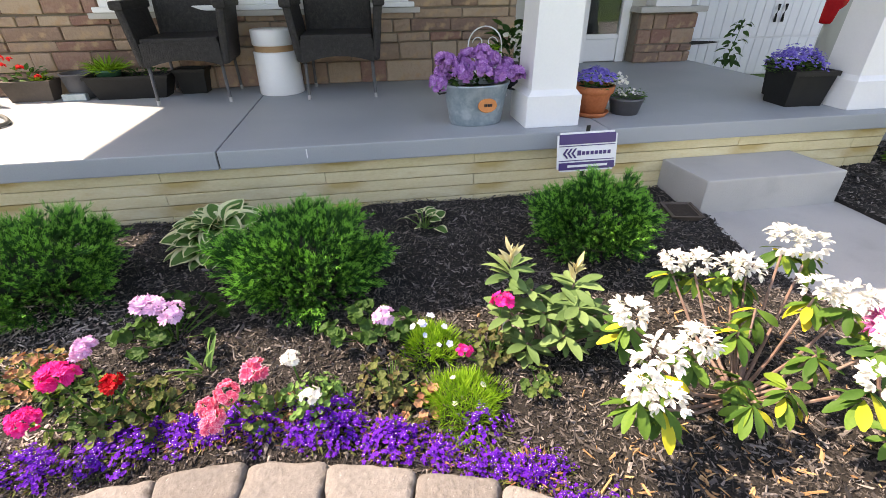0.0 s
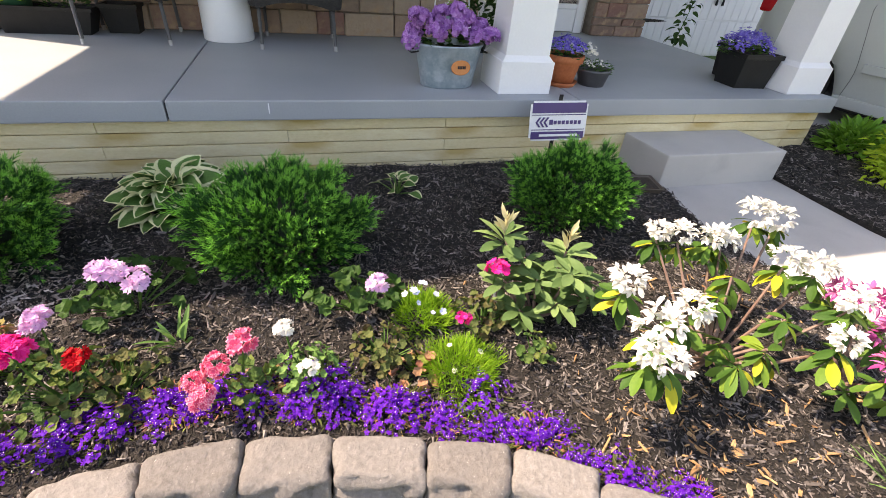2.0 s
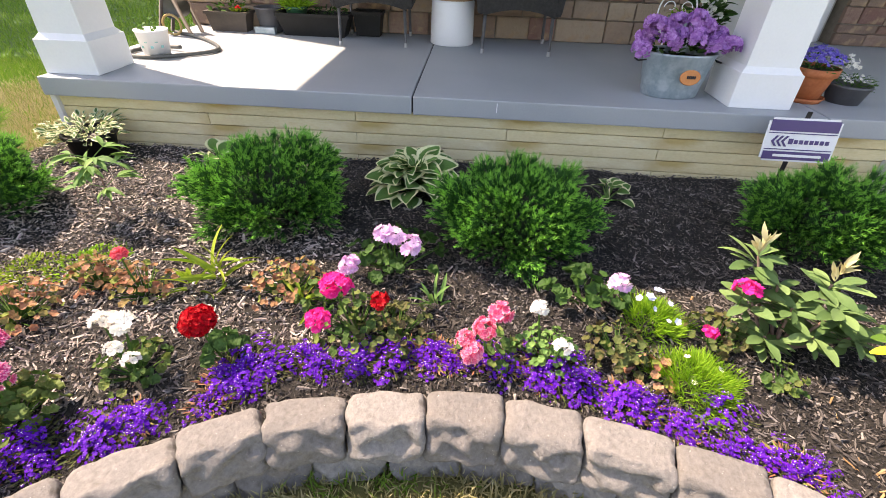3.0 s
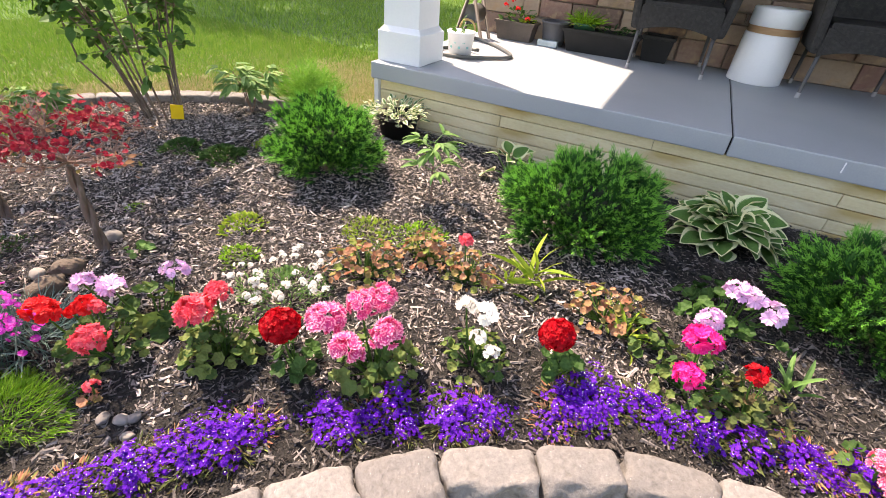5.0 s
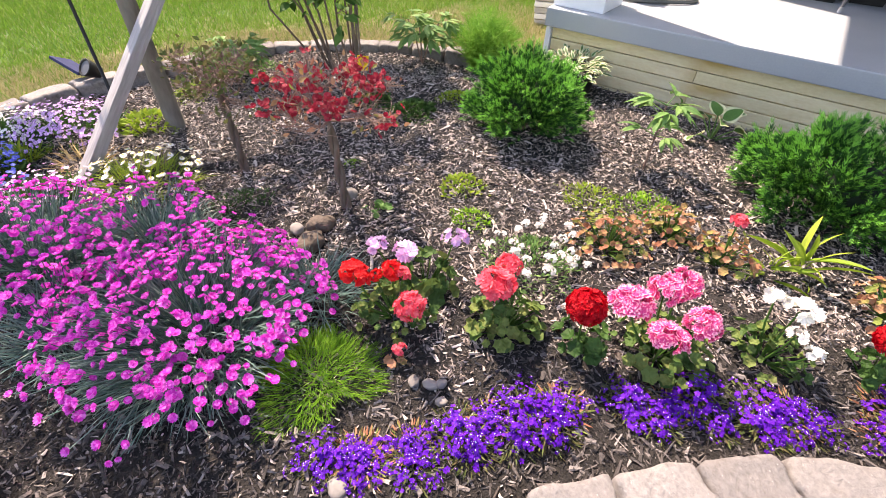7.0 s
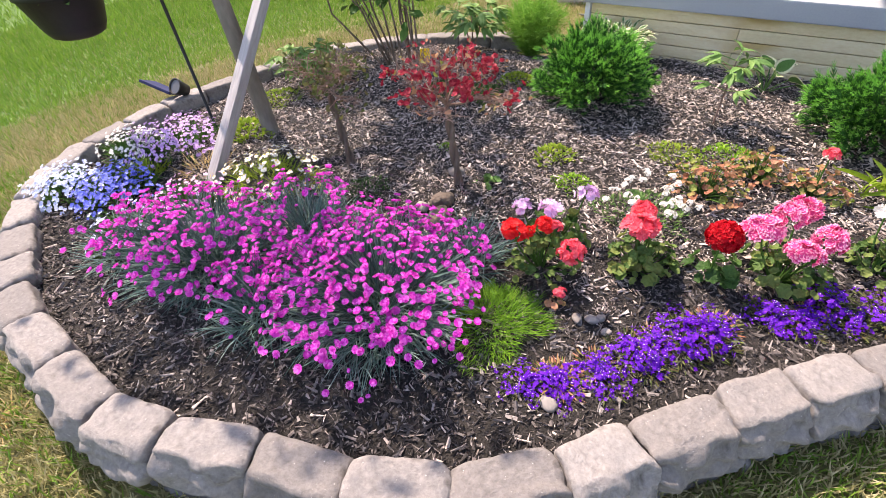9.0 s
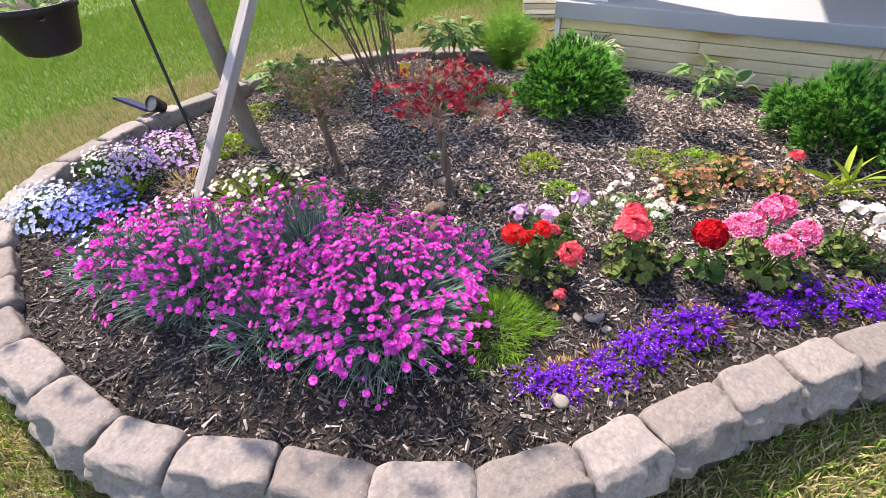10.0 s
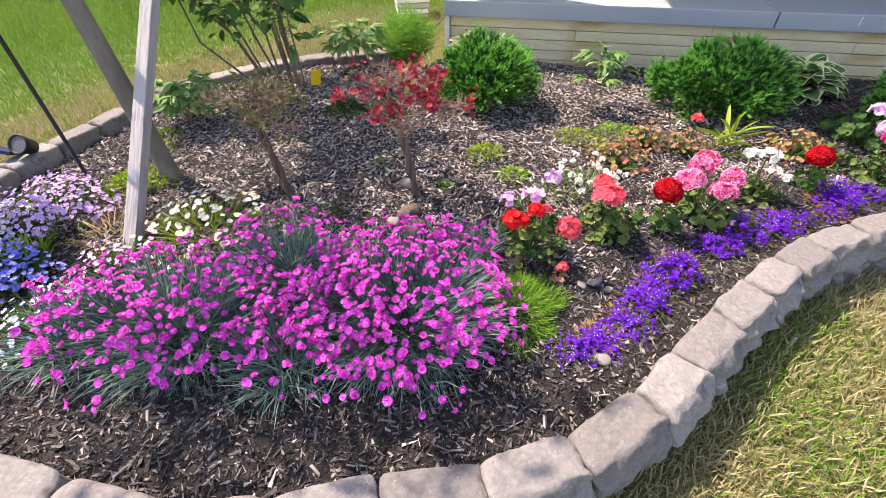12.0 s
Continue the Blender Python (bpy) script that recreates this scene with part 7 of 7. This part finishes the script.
part("body", Geo().lathe([(0, 0), (0.07, 0), (0.09, 0.09), (0.096, 0.1), (0.08, 0.1), (0, 0.08)], 24), M["galvanised"], h, smooth=True)
leafy(h, 120, 0.08, 0.07, 0.14, 0.05, "moss", 151, T_LANCE)
h = thing("cream_flowers", "dark foliage with cream flowers by the entry wall", "flower", (2.12, 1.4, P0))
part("pot", Geo().lathe([(0, 0), (0.09, 0), (0.11, 0.2), (0, 0.19)], 24), M["black_plastic"], h, smooth=True)
leafy(h, 120, 0.13, 0.2, 0.5, 0.1, "dark_leaf", 152)
blooms(h, [(-0.02, -0.12, 0.38), (0.05, -0.12, 0.34), (-0.07, -0.1, 0.42), (0.02, -0.13, 0.44)], 0.03, "petal_white", "loose")

# yard sign
t = thing("yard_sign", "purple and white security yard sign with rounded corners", "sign", (2.165, -0.155, 0.1), turn=-4)
s0 = Matrix.Translation((0, 0, 0.235)) @ pose(0, 0, 0, -10, -1.5, 0)


def sign_bit(name, x0, x1, z0, z1, mt, d, label=""):
    part(name, Geo().bbox((x0, -d, z0), (x1, -d + 0.004, z1), 0.0015), M[mt], t, label).matrix_basis = s0


bm = bmesh.new()
bmesh.ops.create_cube(bm, size=1)
for q in bm.verts:
    q.co = Vector((q.co.x * 0.37, q.co.y * 0.008, q.co.z * 0.235 + 0.1175))
bmesh.ops.bevel(bm, geom=[e for e in bm.edges if abs(e.verts[0].co.y - e.verts[1].co.y) > 0.005], offset=0.018, segments=4, affect="EDGES")
part("board", Geo().take(bm), M["sign_white"], t).matrix_basis = s0
sign_bit("top_band", -0.174, 0.174, 0.165, 0.225, "purple_ink", 0.008, "purple band")
sign_bit("rule", -0.174, 0.174, 0.152, 0.157, "purple_ink", 0.008, "thin purple line")
sign_bit("bottom_band", -0.174, 0.174, 0.01, 0.055, "purple_ink", 0.008, "purple band")
sign_bit("rule", -0.174, 0.174, 0.064, 0.069, "purple_ink", 0.008, "thin purple line")
sign_bit("logo_bar", -0.06, -0.037, 0.096, 0.126, "purple_ink", 0.008, "plain purple bar")
for k in range(7):
    sign_bit("logo_bar", -0.031 + k * 0.0265, -0.012 + k * 0.0265, 0.098, 0.12, "purple_ink", 0.008, "plain purple bar")
sign_bit("print_bar", -0.12, 0.13, 0.026, 0.04, "sign_white", 0.0105, "white bar of print")
for k in range(3):
    x = -0.15 + k * 0.026
    v = [(x, -0.0085, 0.11), (x + 0.022, -0.0085, 0.14), (x + 0.034, -0.0085, 0.14), (x + 0.013, -0.0085, 0.11), (x + 0.034, -0.0085, 0.082), (x + 0.022, -0.0085, 0.082)]
    part("chevron", Geo().add(v + [(a, b + 0.003, c) for a, b, c in v], np.array([(0, 3, 2, 1), (0, 5, 4, 3), (0, 1, 7, 6), (1, 2, 8, 7), (2, 3, 9, 8), (3, 4, 10, 9), (4, 5, 11, 10), (5, 0, 6, 11)])), M["purple_ink"], t).matrix_basis = s0
part("stake", Geo().bbox((-0.012, 0.05, -0.02), (0.012, 0.058, 0.5), 0.002), M["iron"], t, "black metal stake")
# tray beside the step
t = thing("plant_tray", "shallow brown plastic tray lying by the step", "tray", (2.69, -0.42, 0.115), turn=-12)
part("tray_body", tapered(0.15, 0.17, 0.18, 0.2, 0.035, 0.006), M["brown_plastic"], t)
part("soil", Geo().box((-0.07, -0.08, 0.01), (0.07, 0.08, 0.03)), M["potting"], t, "dry brown soil")

# black pot with variegated plant at the porch corner
t = thing("nursery_pot", "black nursery pot standing by the porch corner", "pot", (-1.93, -0.16, 0.07))
part("body", Geo().lathe([(0, 0), (0.1, 0), (0.135, 0.19), (0.145, 0.192), (0.145, 0.215), (0.13, 0.215), (0.12, 0.17), (0, 0.17)], 32), M["black_plastic"], t, smooth=True)
h = thing("variegated_plant", "plant with cream-edged leaves in a black pot", "plant", (-1.95, -0.16, 0.245))
leafy(h, 280, 0.2, 0.0, 0.09, 0.055, "cream_leaf", 161, leaf_tpl(0.45, 4, 0.2, 0.3, cols=5))

# shepherd's hook with hanging basket, and the solar spotlight
t = thing("shepherd_hook", "black iron shepherd's hook pole in the bed", "hook", (-3.5, -2.17, 0.2))
part("pole", Geo().tube([(0, 0, -0.05), (-0.045, 0.015, 0.6), (-0.11, 0.03, 1.5)], 0.008, 8), M["iron"], t, smooth=True)
q = np.linspace(0, math.pi, 14)
part("hook_arm", Geo().tube([(-0.11 - 0.11 * (1 - math.cos(b)), 0.03 - 0.16 * (1 - math.cos(b)), 1.5 + 0.16 * math.sin(b)) for b in q], 0.007, 8), M["iron"], t, smooth=True)
t = thing("hanging_basket", "black plastic hanging basket with green seedlings", "hanging basket", (-3.8, -2.45, 0.715))
part("bowl", Geo().lathe([(0, 0), (0.085, 0.0), (0.11, 0.012), (0.128, 0.045), (0.168, 0.17), (0.176, 0.172), (0.178, 0.2), (0.164, 0.2), (0.15, 0.15), (0, 0.15)], 32), M["black_plastic"], t, smooth=True)
for k in range(3):
    a = k * 2.094 + 0.5
    part("hanger", Geo().tube([(0.165 * math.cos(a), 0.165 * math.sin(a), 0.17), (0.04, 0.0, 0.94), (0.01, 0.17, 1.0)], 0.003, 5), M["white"], t, smooth=True)
h = thing("basket_seedlings", "pale green seedlings in the hanging basket", "plant", (-3.8, -2.45, 0.86))
leafy(h, 60, 0.13, 0.0, 0.06, 0.05, "peony", 162)
t = thing("solar_spotlight", "black solar spotlight with a tilted panel", "garden light", (-3.82, -2.09, 0.245), turn=10)
part("solar_panel", Geo().bbox((-0.105, -0.055, -0.008), (0.105, 0.055, 0.008), 0.003), M["solar"], t, "dark blue solar panel").matrix_basis = pose(-0.16, -0.02, 0.075, -28, 14, 0)
part("lamp_head", Geo().lathe([(0, 0), (0.03, 0.004), (0.045, 0.07), (0.047, 0.08), (0.04, 0.08), (0.036, 0.072), (0, 0.07)], 20), M["black_plastic"], t, smooth=True).matrix_basis = pose(-0.01, 0.02, 0.06, 50, 20, -20)
part("lens", Geo().lathe([(0, 0.075), (0.037, 0.074)], 20), M["grey_plastic"], t, "dull grey lens").matrix_basis = pose(-0.01, 0.02, 0.06, 50, 20, -20)
part("spike", Geo().tube([(0, 0, -0.1), (-0.03, 0, 0.08)], 0.009, 7), M["black_plastic"], t, smooth=True)

# slatted planter box on the lawn behind the porch corner, with a loose wire
t = thing("slatted_planter", "pale grey slatted planter box on the lawn by the porch", "planter", (-2.86, 1.48, 0.06), turn=20)
for k in range(5):
    part("slat", Geo().bbox((-0.15 - 0.006 * k, -0.15 - 0.006 * k, 0.004 + k * 0.052), (0.15 + 0.006 * k, 0.15 + 0.006 * k, 0.05 + k * 0.052), 0.008), M["sign_white"] if k % 2 else M["concrete"], t)
part("soil", Geo().box((-0.13, -0.13, 0.256), (0.13, 0.13, 0.268)), M["potting"], t)
solid("loose_cable", Geo().tube(spline([(-2.62, 1.0, 0.075), (-2.52, 0.95, 0.1), (-2.42, 0.98, 0.2), (-2.3, 1.1, 0.36)], 0.04), 0.008, 7), M["hose"], "dark cable hanging at the porch side", "cable", smooth=True)
# pale grass tuft outside the edging
r = np.random.default_rng(201)
k = 90
a = r.uniform(0, 6.28, k)
t = thing("grass_tuft", "pale dry grass tuft beside the edging blocks", "grass", (-2.68, -3.575, LAWN))
part("foliage", Geo().many(blade_tpl(0.035, 0.7), turn_to(np.stack([np.cos(a), np.sin(a), r.uniform(0.3, 1.2, k)], -1), r.uniform(-1, 1, k)), 0.085 * r.uniform(0.6, 1.3, k), np.column_stack([r.normal(0, 0.02, (k, 2)), np.zeros(k)])), M["straw"], t)

# ---------------------------------------------------------------- house openings
w = thing("window_1", "white framed house window above a stone sill", "window", kind="structure")
part("window_sill", Geo().bbox((-1.25, 1.85, 1.165), (1.35, 1.93, 1.205), 0.006), M["white"], w)
part("sill_stone", Geo().bbox((-1.3, 1.862, 1.118), (1.4, 1.926, 1.163), 0.008), M["concrete"], w, "buff stone sill")
for x0, x1 in ((-1.2, -1.13), (0.02, 0.09), (1.23, 1.3)):
    part("window_frame", Geo().bbox((x0, 1.875, 1.206), (x1, 1.928, 2.5), 0.004), M["white"], w)
for x0, x1 in ((-1.128, 0.018), (0.092, 1.228)):
    part("bottom_rail", Geo().bbox((x0, 1.88, 1.206), (x1, 1.928, 1.26), 0.004), M["white"], w)
    part("pane", Geo().box((x0, 1.9, 1.262), (x1, 1.906, 2.5)), M["glass"], w).visible_shadow = False
    # dark sheet behind the glass paints the unlit room
    part("dark_room", Geo().box((x0, 1.915, 1.262), (x1, 1.928, 2.5)), M["dark"], w)
d = thing("door_1", "white storm door with a full glass pane", "door", kind="structure")
part("jamb", Geo().bbox((3.22, 2.55, 0.54), (3.32, 2.62, 2.65), 0.005), M["white"], d)
part("jamb", Geo().bbox((3.7, 2.55, 0.54), (3.8, 2.62, 2.65), 0.005), M["white"], d)
part("kick_panel", Geo().bbox((3.322, 2.565, 0.55), (3.698, 2.6, 0.78), 0.006), M["white"], d)
part("kick_rail", Geo().bbox((3.322, 2.555, 0.782), (3.698, 2.6, 0.83), 0.006), M["white"], d)
part("pane", Geo().box((3.322, 2.58, 0.832), (3.698, 2.586, 2.6)), M["glass"], d).visible_shadow = False
# same dark sheet in place of the shaded hall behind the door
part("dark_room", Geo().box((3.322, 2.6, 0.832), (3.698, 2.618, 2.6)), M["dark"], d)
pier = thing("stone_pier", "brown stone pier with a buff cap beside the door", "pier", kind="structure")
part("core", Geo().box((3.86, 2.42, 0.5), (4.5, 2.62, 1.04)), M["grout"], pier)
stones(pier, 3.84, 4.52, 2.425, 0.54, 1.045)
part("cap", Geo().bbox((3.79, 2.33, 1.046), (4.57, 2.62, 1.1), 0.008), M["concrete"], pier, "buff stone cap")
part("post", Geo().bbox((4.0, 2.42, 1.1), (4.42, 2.62, 2.86), 0.008), M["white"], pier, "white panelled post")
gd = thing("garage_door", "white panelled garage door with black strap handles", "garage door", kind="structure")
x = 5.0
while x < 8.0:
    for z0, z1 in ((0.08, 0.58), (0.6, 1.1), (1.12, 1.62), (1.64, 2.14)):
        part("panel", Geo().bbox((x + 0.003, 3.94, z0), (x + 0.147, 3.985, z1), 0.008), M["white"], gd)
    x += 0.15
part("backing", Geo().box((4.95, 3.97, 0.05), (8.05, 3.998, 2.2)), M["white"], gd)
for xx in (6.86, 6.98):
    part("handle", Geo().tube([(xx + 0.02, 3.93, 1.02), (xx, 3.9, 0.96), (xx - 0.02, 3.9, 0.9), (xx + 0.015, 3.93, 0.8)], [0.02, 0.012, 0.012, 0.02], 7), M["iron"], gd, "black iron handle", True)
part("strap_hinge", Geo().add([(5.05, 3.93, 0.5), (5.95, 3.93, 0.53), (6.08, 3.93, 0.545), (5.95, 3.93, 0.56), (5.05, 3.93, 0.59)], np.array([[0, 1, 2, 3, 4]])).add([(5.05, 3.94, 0.5), (6.08, 3.94, 0.545), (5.05, 3.94, 0.59)], np.array([[2, 1, 0]])), M["iron"], gd, "black strap hinge")

t = thing("tall_seedling", "tall thin plant with drooping broad leaves", "plant", (4.86, 2.25, 0.075))
part("pot", Geo().lathe([(0, 0), (0.11, 0), (0.14, 0.22), (0.12, 0.22), (0, 0.2)], 24), M["black_plastic"], t, smooth=True)
part("stem", Geo().tube([(0, 0, 0.2), (0.03, 0, 0.5), (0.13, 0.02, 0.9)], [0.008, 0.006, 0.003], 6), M["leaf"], t, smooth=True)
r = np.random.default_rng(171)
k = 34
f = r.uniform(0.3, 1.0, k)
a = r.uniform(0, 6.28, k)
part("leaves", Geo().many(leaf_tpl(0.5, 5, 0.15, 0.35), turn_to(np.stack([np.cos(a), np.sin(a), r.uniform(-0.6, 0.3, k)], -1), r.normal(0, 0.3, k)), 0.14 * (1.25 - 0.7 * f), np.stack([0.13 * f ** 2 + 0.05 * np.cos(a), 0.05 * np.sin(a), 0.2 + 0.7 * f], -1)), M["dark_leaf"], t)

# plants past the walkway
t = thing("spirea_bush", "golden-green spirea bush beside the driveway", "shrub", (4.78, -0.74, 0.13))
k = 2600
p = sphere_pts(k, -0.3) * r.uniform(0.55, 1.0, (k, 1)) * (0.42, 0.36, 0.34) + (0, 0, 0.1)
p *= np.array([[1 + 0.3 * noise.noise(Vector(q) * 7)] for q in p])
shoot = np.array([(sx + r.normal(0, 0.02), sy + r.normal(0, 0.02), zz) for sx, sy, top in ((0.0, 0.1, 0.66), (0.12, 0.06, 0.68), (-0.1, 0.0, 0.52), (0.24, -0.05, 0.5)) for zz in np.linspace(0.36, top, 34)])
p = np.concatenate([p, shoot])
k = len(p)
part("foliage", Geo().many(leaf_tpl(0.4, 3, 0.2, 0.25), turn_to(p * (1, 1, 0.5) + r.normal(0, 0.16, (k, 3)), r.uniform(-0.8, 0.8, k)), 0.06 * r.uniform(0.6, 1.3, k), p), M["gold"], t)
sg = Geo()
for q in range(12):
    a = r.uniform(0, 6.28)
    e = Vector((0.3 * math.cos(a), 0.28 * math.sin(a), 0.2 + 0.3 * r.uniform()))
    sg.tube([(0, 0, 0), (e * 0.6)[:], e[:]], [0.005, 0.003, 0.002], 4, False)
part("twig_mass", sg, M["twig"], t)
t = thing("hydrangea_bush", "low bright green leafy bush by the porch corner", "shrub", (4.88, -0.1, 0.12))
k = 620
p = sphere_pts(k, -0.2) * r.uniform(0.5, 1.0, (k, 1)) * (0.26, 0.22, 0.2) + (0, 0, 0.05)
part("foliage", Geo().many(leaf_tpl(0.42, 4, 0.2, 0.3), turn_to(p + r.normal(0, 0.05, (k, 3)) + (0, 0, 0.06), r.uniform(-0.6, 0.6, k)), 0.085 * r.uniform(0.6, 1.3, k), p), M["spring"], t)

# ---------------------------------------------------------------- parked van
van = thing("van", "white passenger van parked on the driveway", "van", (5.72, 0.84, 0.075), turn=-78)
# local x runs to the front along the near side, y away from it
sec = [(0.02, 0.16), (0.0, 0.22), (-0.02, 0.5), (-0.03, 0.72), (0.0, 1.0), (0.03, 1.06), (0.16, 1.6), (0.3, 1.72)]
full = sec + [(1.8 - a, b) for a, b in sec[::-1]]
xs = np.concatenate([np.linspace(-1.05, 3.2, 60)])
arch_x, arch_r = -0.42, 0.4
rows_v = []
for xx in xs:
    end = 1 - 0.12 * max(0, (-0.75 - xx) / 0.3) ** 2
    low = math.sqrt(max(0, arch_r ** 2 - (xx - arch_x) ** 2)) + 0.27 if abs(xx - arch_x) < arch_r else 0
    rows_v.append([(xx, 0.9 + (a - 0.9) * end, max(b, low) if i < 4 or i >= len(full) - 4 else b) for i, (a, b) in enumerate(full)])
n = len(full)
i, j = np.meshgrid(np.arange(len(xs) - 1), np.arange(n - 1), indexing="ij")
g = Geo().add(np.array(rows_v).reshape(-1, 3), [np.stack([i * n + j, (i + 1) * n + j, (i + 1) * n + j + 1, i * n + j + 1], -1).reshape(-1, 4), np.arange(n)[None, ::-1], ((len(xs) - 1) * n + np.arange(n))[None]])
part("body", g, M["van"], van, smooth=True)
part("rear_bumper", Geo().bbox((-1.17, 0.06, 0.25), (-1.0, 1.75, 0.6), 0.05), M["van"], van)
part("taillight", Geo().bbox((-1.075, 0.03, 0.86), (-0.86, 0.2, 1.3), 0.03), M["taillight"], van, "red tail light")
part("side_moulding", Geo().bbox((0.15, -0.055, 0.5), (1.1, -0.02, 0.58), 0.012), M["van"], van)
part("side_moulding", Geo().bbox((1.13, -0.055, 0.5), (2.1, -0.02, 0.58), 0.012), M["van"], van)
part("door_handle", Geo().bbox((1.12, -0.05, 0.9), (1.3, -0.005, 0.945), 0.012), M["van"], van)
for xx, bow in ((0.04, 0.06), (1.115, 0.0)):
    part("door_seam", Geo().tube(spline([(xx + bow * 0.5, -0.002, 0.22), (xx + bow, -0.021, 0.48), (xx + bow * 0.3, -0.031, 0.72), (xx - bow, -0.001, 1.0), (xx - bow, 0.028, 1.06)], 0.05), 0.0022, 5), M["grey_plastic"], van)
part("side_window", Geo().add([(-0.7, 0.032, 1.1), (1.0, 0.032, 1.1), (0.98, 0.145, 1.56), (-0.6, 0.145, 1.56)], np.array([[0, 1, 2, 3]])), M["glass"], van, "dark tinted window")
part("side_window", Geo().add([(1.08, 0.032, 1.1), (2.2, 0.032, 1.1), (2.0, 0.145, 1.56), (1.08, 0.145, 1.56)], np.array([[0, 1, 2, 3]])), M["glass"], van, "dark tinted window")
for xx, yy in ((-0.42, 0.17), (2.45, 0.17), (-0.42, 1.63), (2.45, 1.63)):
    wh = part("wheel", Geo().tube([(xx, yy - 0.1, 0.33), (xx, yy + 0.1, 0.33)], 0.33, 30), M["tyre"], van)
    part("rim", Geo().tube([(xx, yy - 0.115, 0.33), (xx, yy - 0.09, 0.33)], [0.19, 0.21], 20), M["galvanised"], wh, "grey metal rim")
# black underside box, set low to stand for the shade beneath the van
part("underbody", Geo().box((-0.95, 0.1, 0.12), (3.1, 1.7, 0.7)), M["dark"], van)
part("sill", Geo().bbox((0.02, -0.022, 0.165), (2.0, 0.03, 0.27), 0.018), M["van"], van)

# ---------------------------------------------------------------- distance
def shade_tree(x, y, h, R, seed, label):
    r = np.random.default_rng(seed)
    t = thing("shade_tree", label, "tree", (x, y, 0.0))
    bg = Geo().tube([(0, 0, 0), (0.05, 0, h * 0.3), (0, 0.05, h * 0.62)], [0.2, 0.15, 0.1], 12)
    part("trunk", bg, M["bark"], t, smooth=True)
    lg = Geo()
    tips = branchlets(lg, (0, 0, 0.4), (0, 0.03, h * 0.5), 8, R * 0.75, 0.07, r, 0.5, 3)
    part("limb_mass", lg, M["bark"], t)
    P = np.array([p[:] for p, d in tips])
    k = 14000
    part("crown", Geo().many(leaf_tpl(0.55, 2, 0.2, 0.2), turn_to(r.normal(0, 1, (k, 3)), r.uniform(0, 6, k)), 0.19 * r.uniform(0.6, 1.3, k), P[r.integers(0, len(P), k)] + r.normal(0, 0.35, (k, 3))), M["leaf"], t)


shade_tree(-9.3, 6.1, 6.5, 2.3, 181, "broad leafy shade tree on the neighbouring lawn")
hb = thing("neighbour_house", "pale sided neighbouring house across the lawn", "house", (-19, 9, 0))
for k in range(22):
    part("siding_board", Geo().box((-4, -4.0 - 0.012, 0.2 + k * 0.14), (4, -3.98, 0.335 + k * 0.14)), M["siding"], hb)
part("wall", Geo().box((-4, -3.98, 0), (4, 4, 3.4)), M["siding"], hb)
part("roof", Geo().add([(-4.4, -4.4, 3.3), (4.4, -4.4, 3.3), (4.4, 4.4, 3.3), (-4.4, 4.4, 3.3), (-4.4, 0, 5.4), (4.4, 0, 5.4)], [np.array([(0, 1, 5, 4), (2, 3, 4, 5)]), np.array([(0, 4, 3), (1, 2, 5)])]), M["roof"], hb)
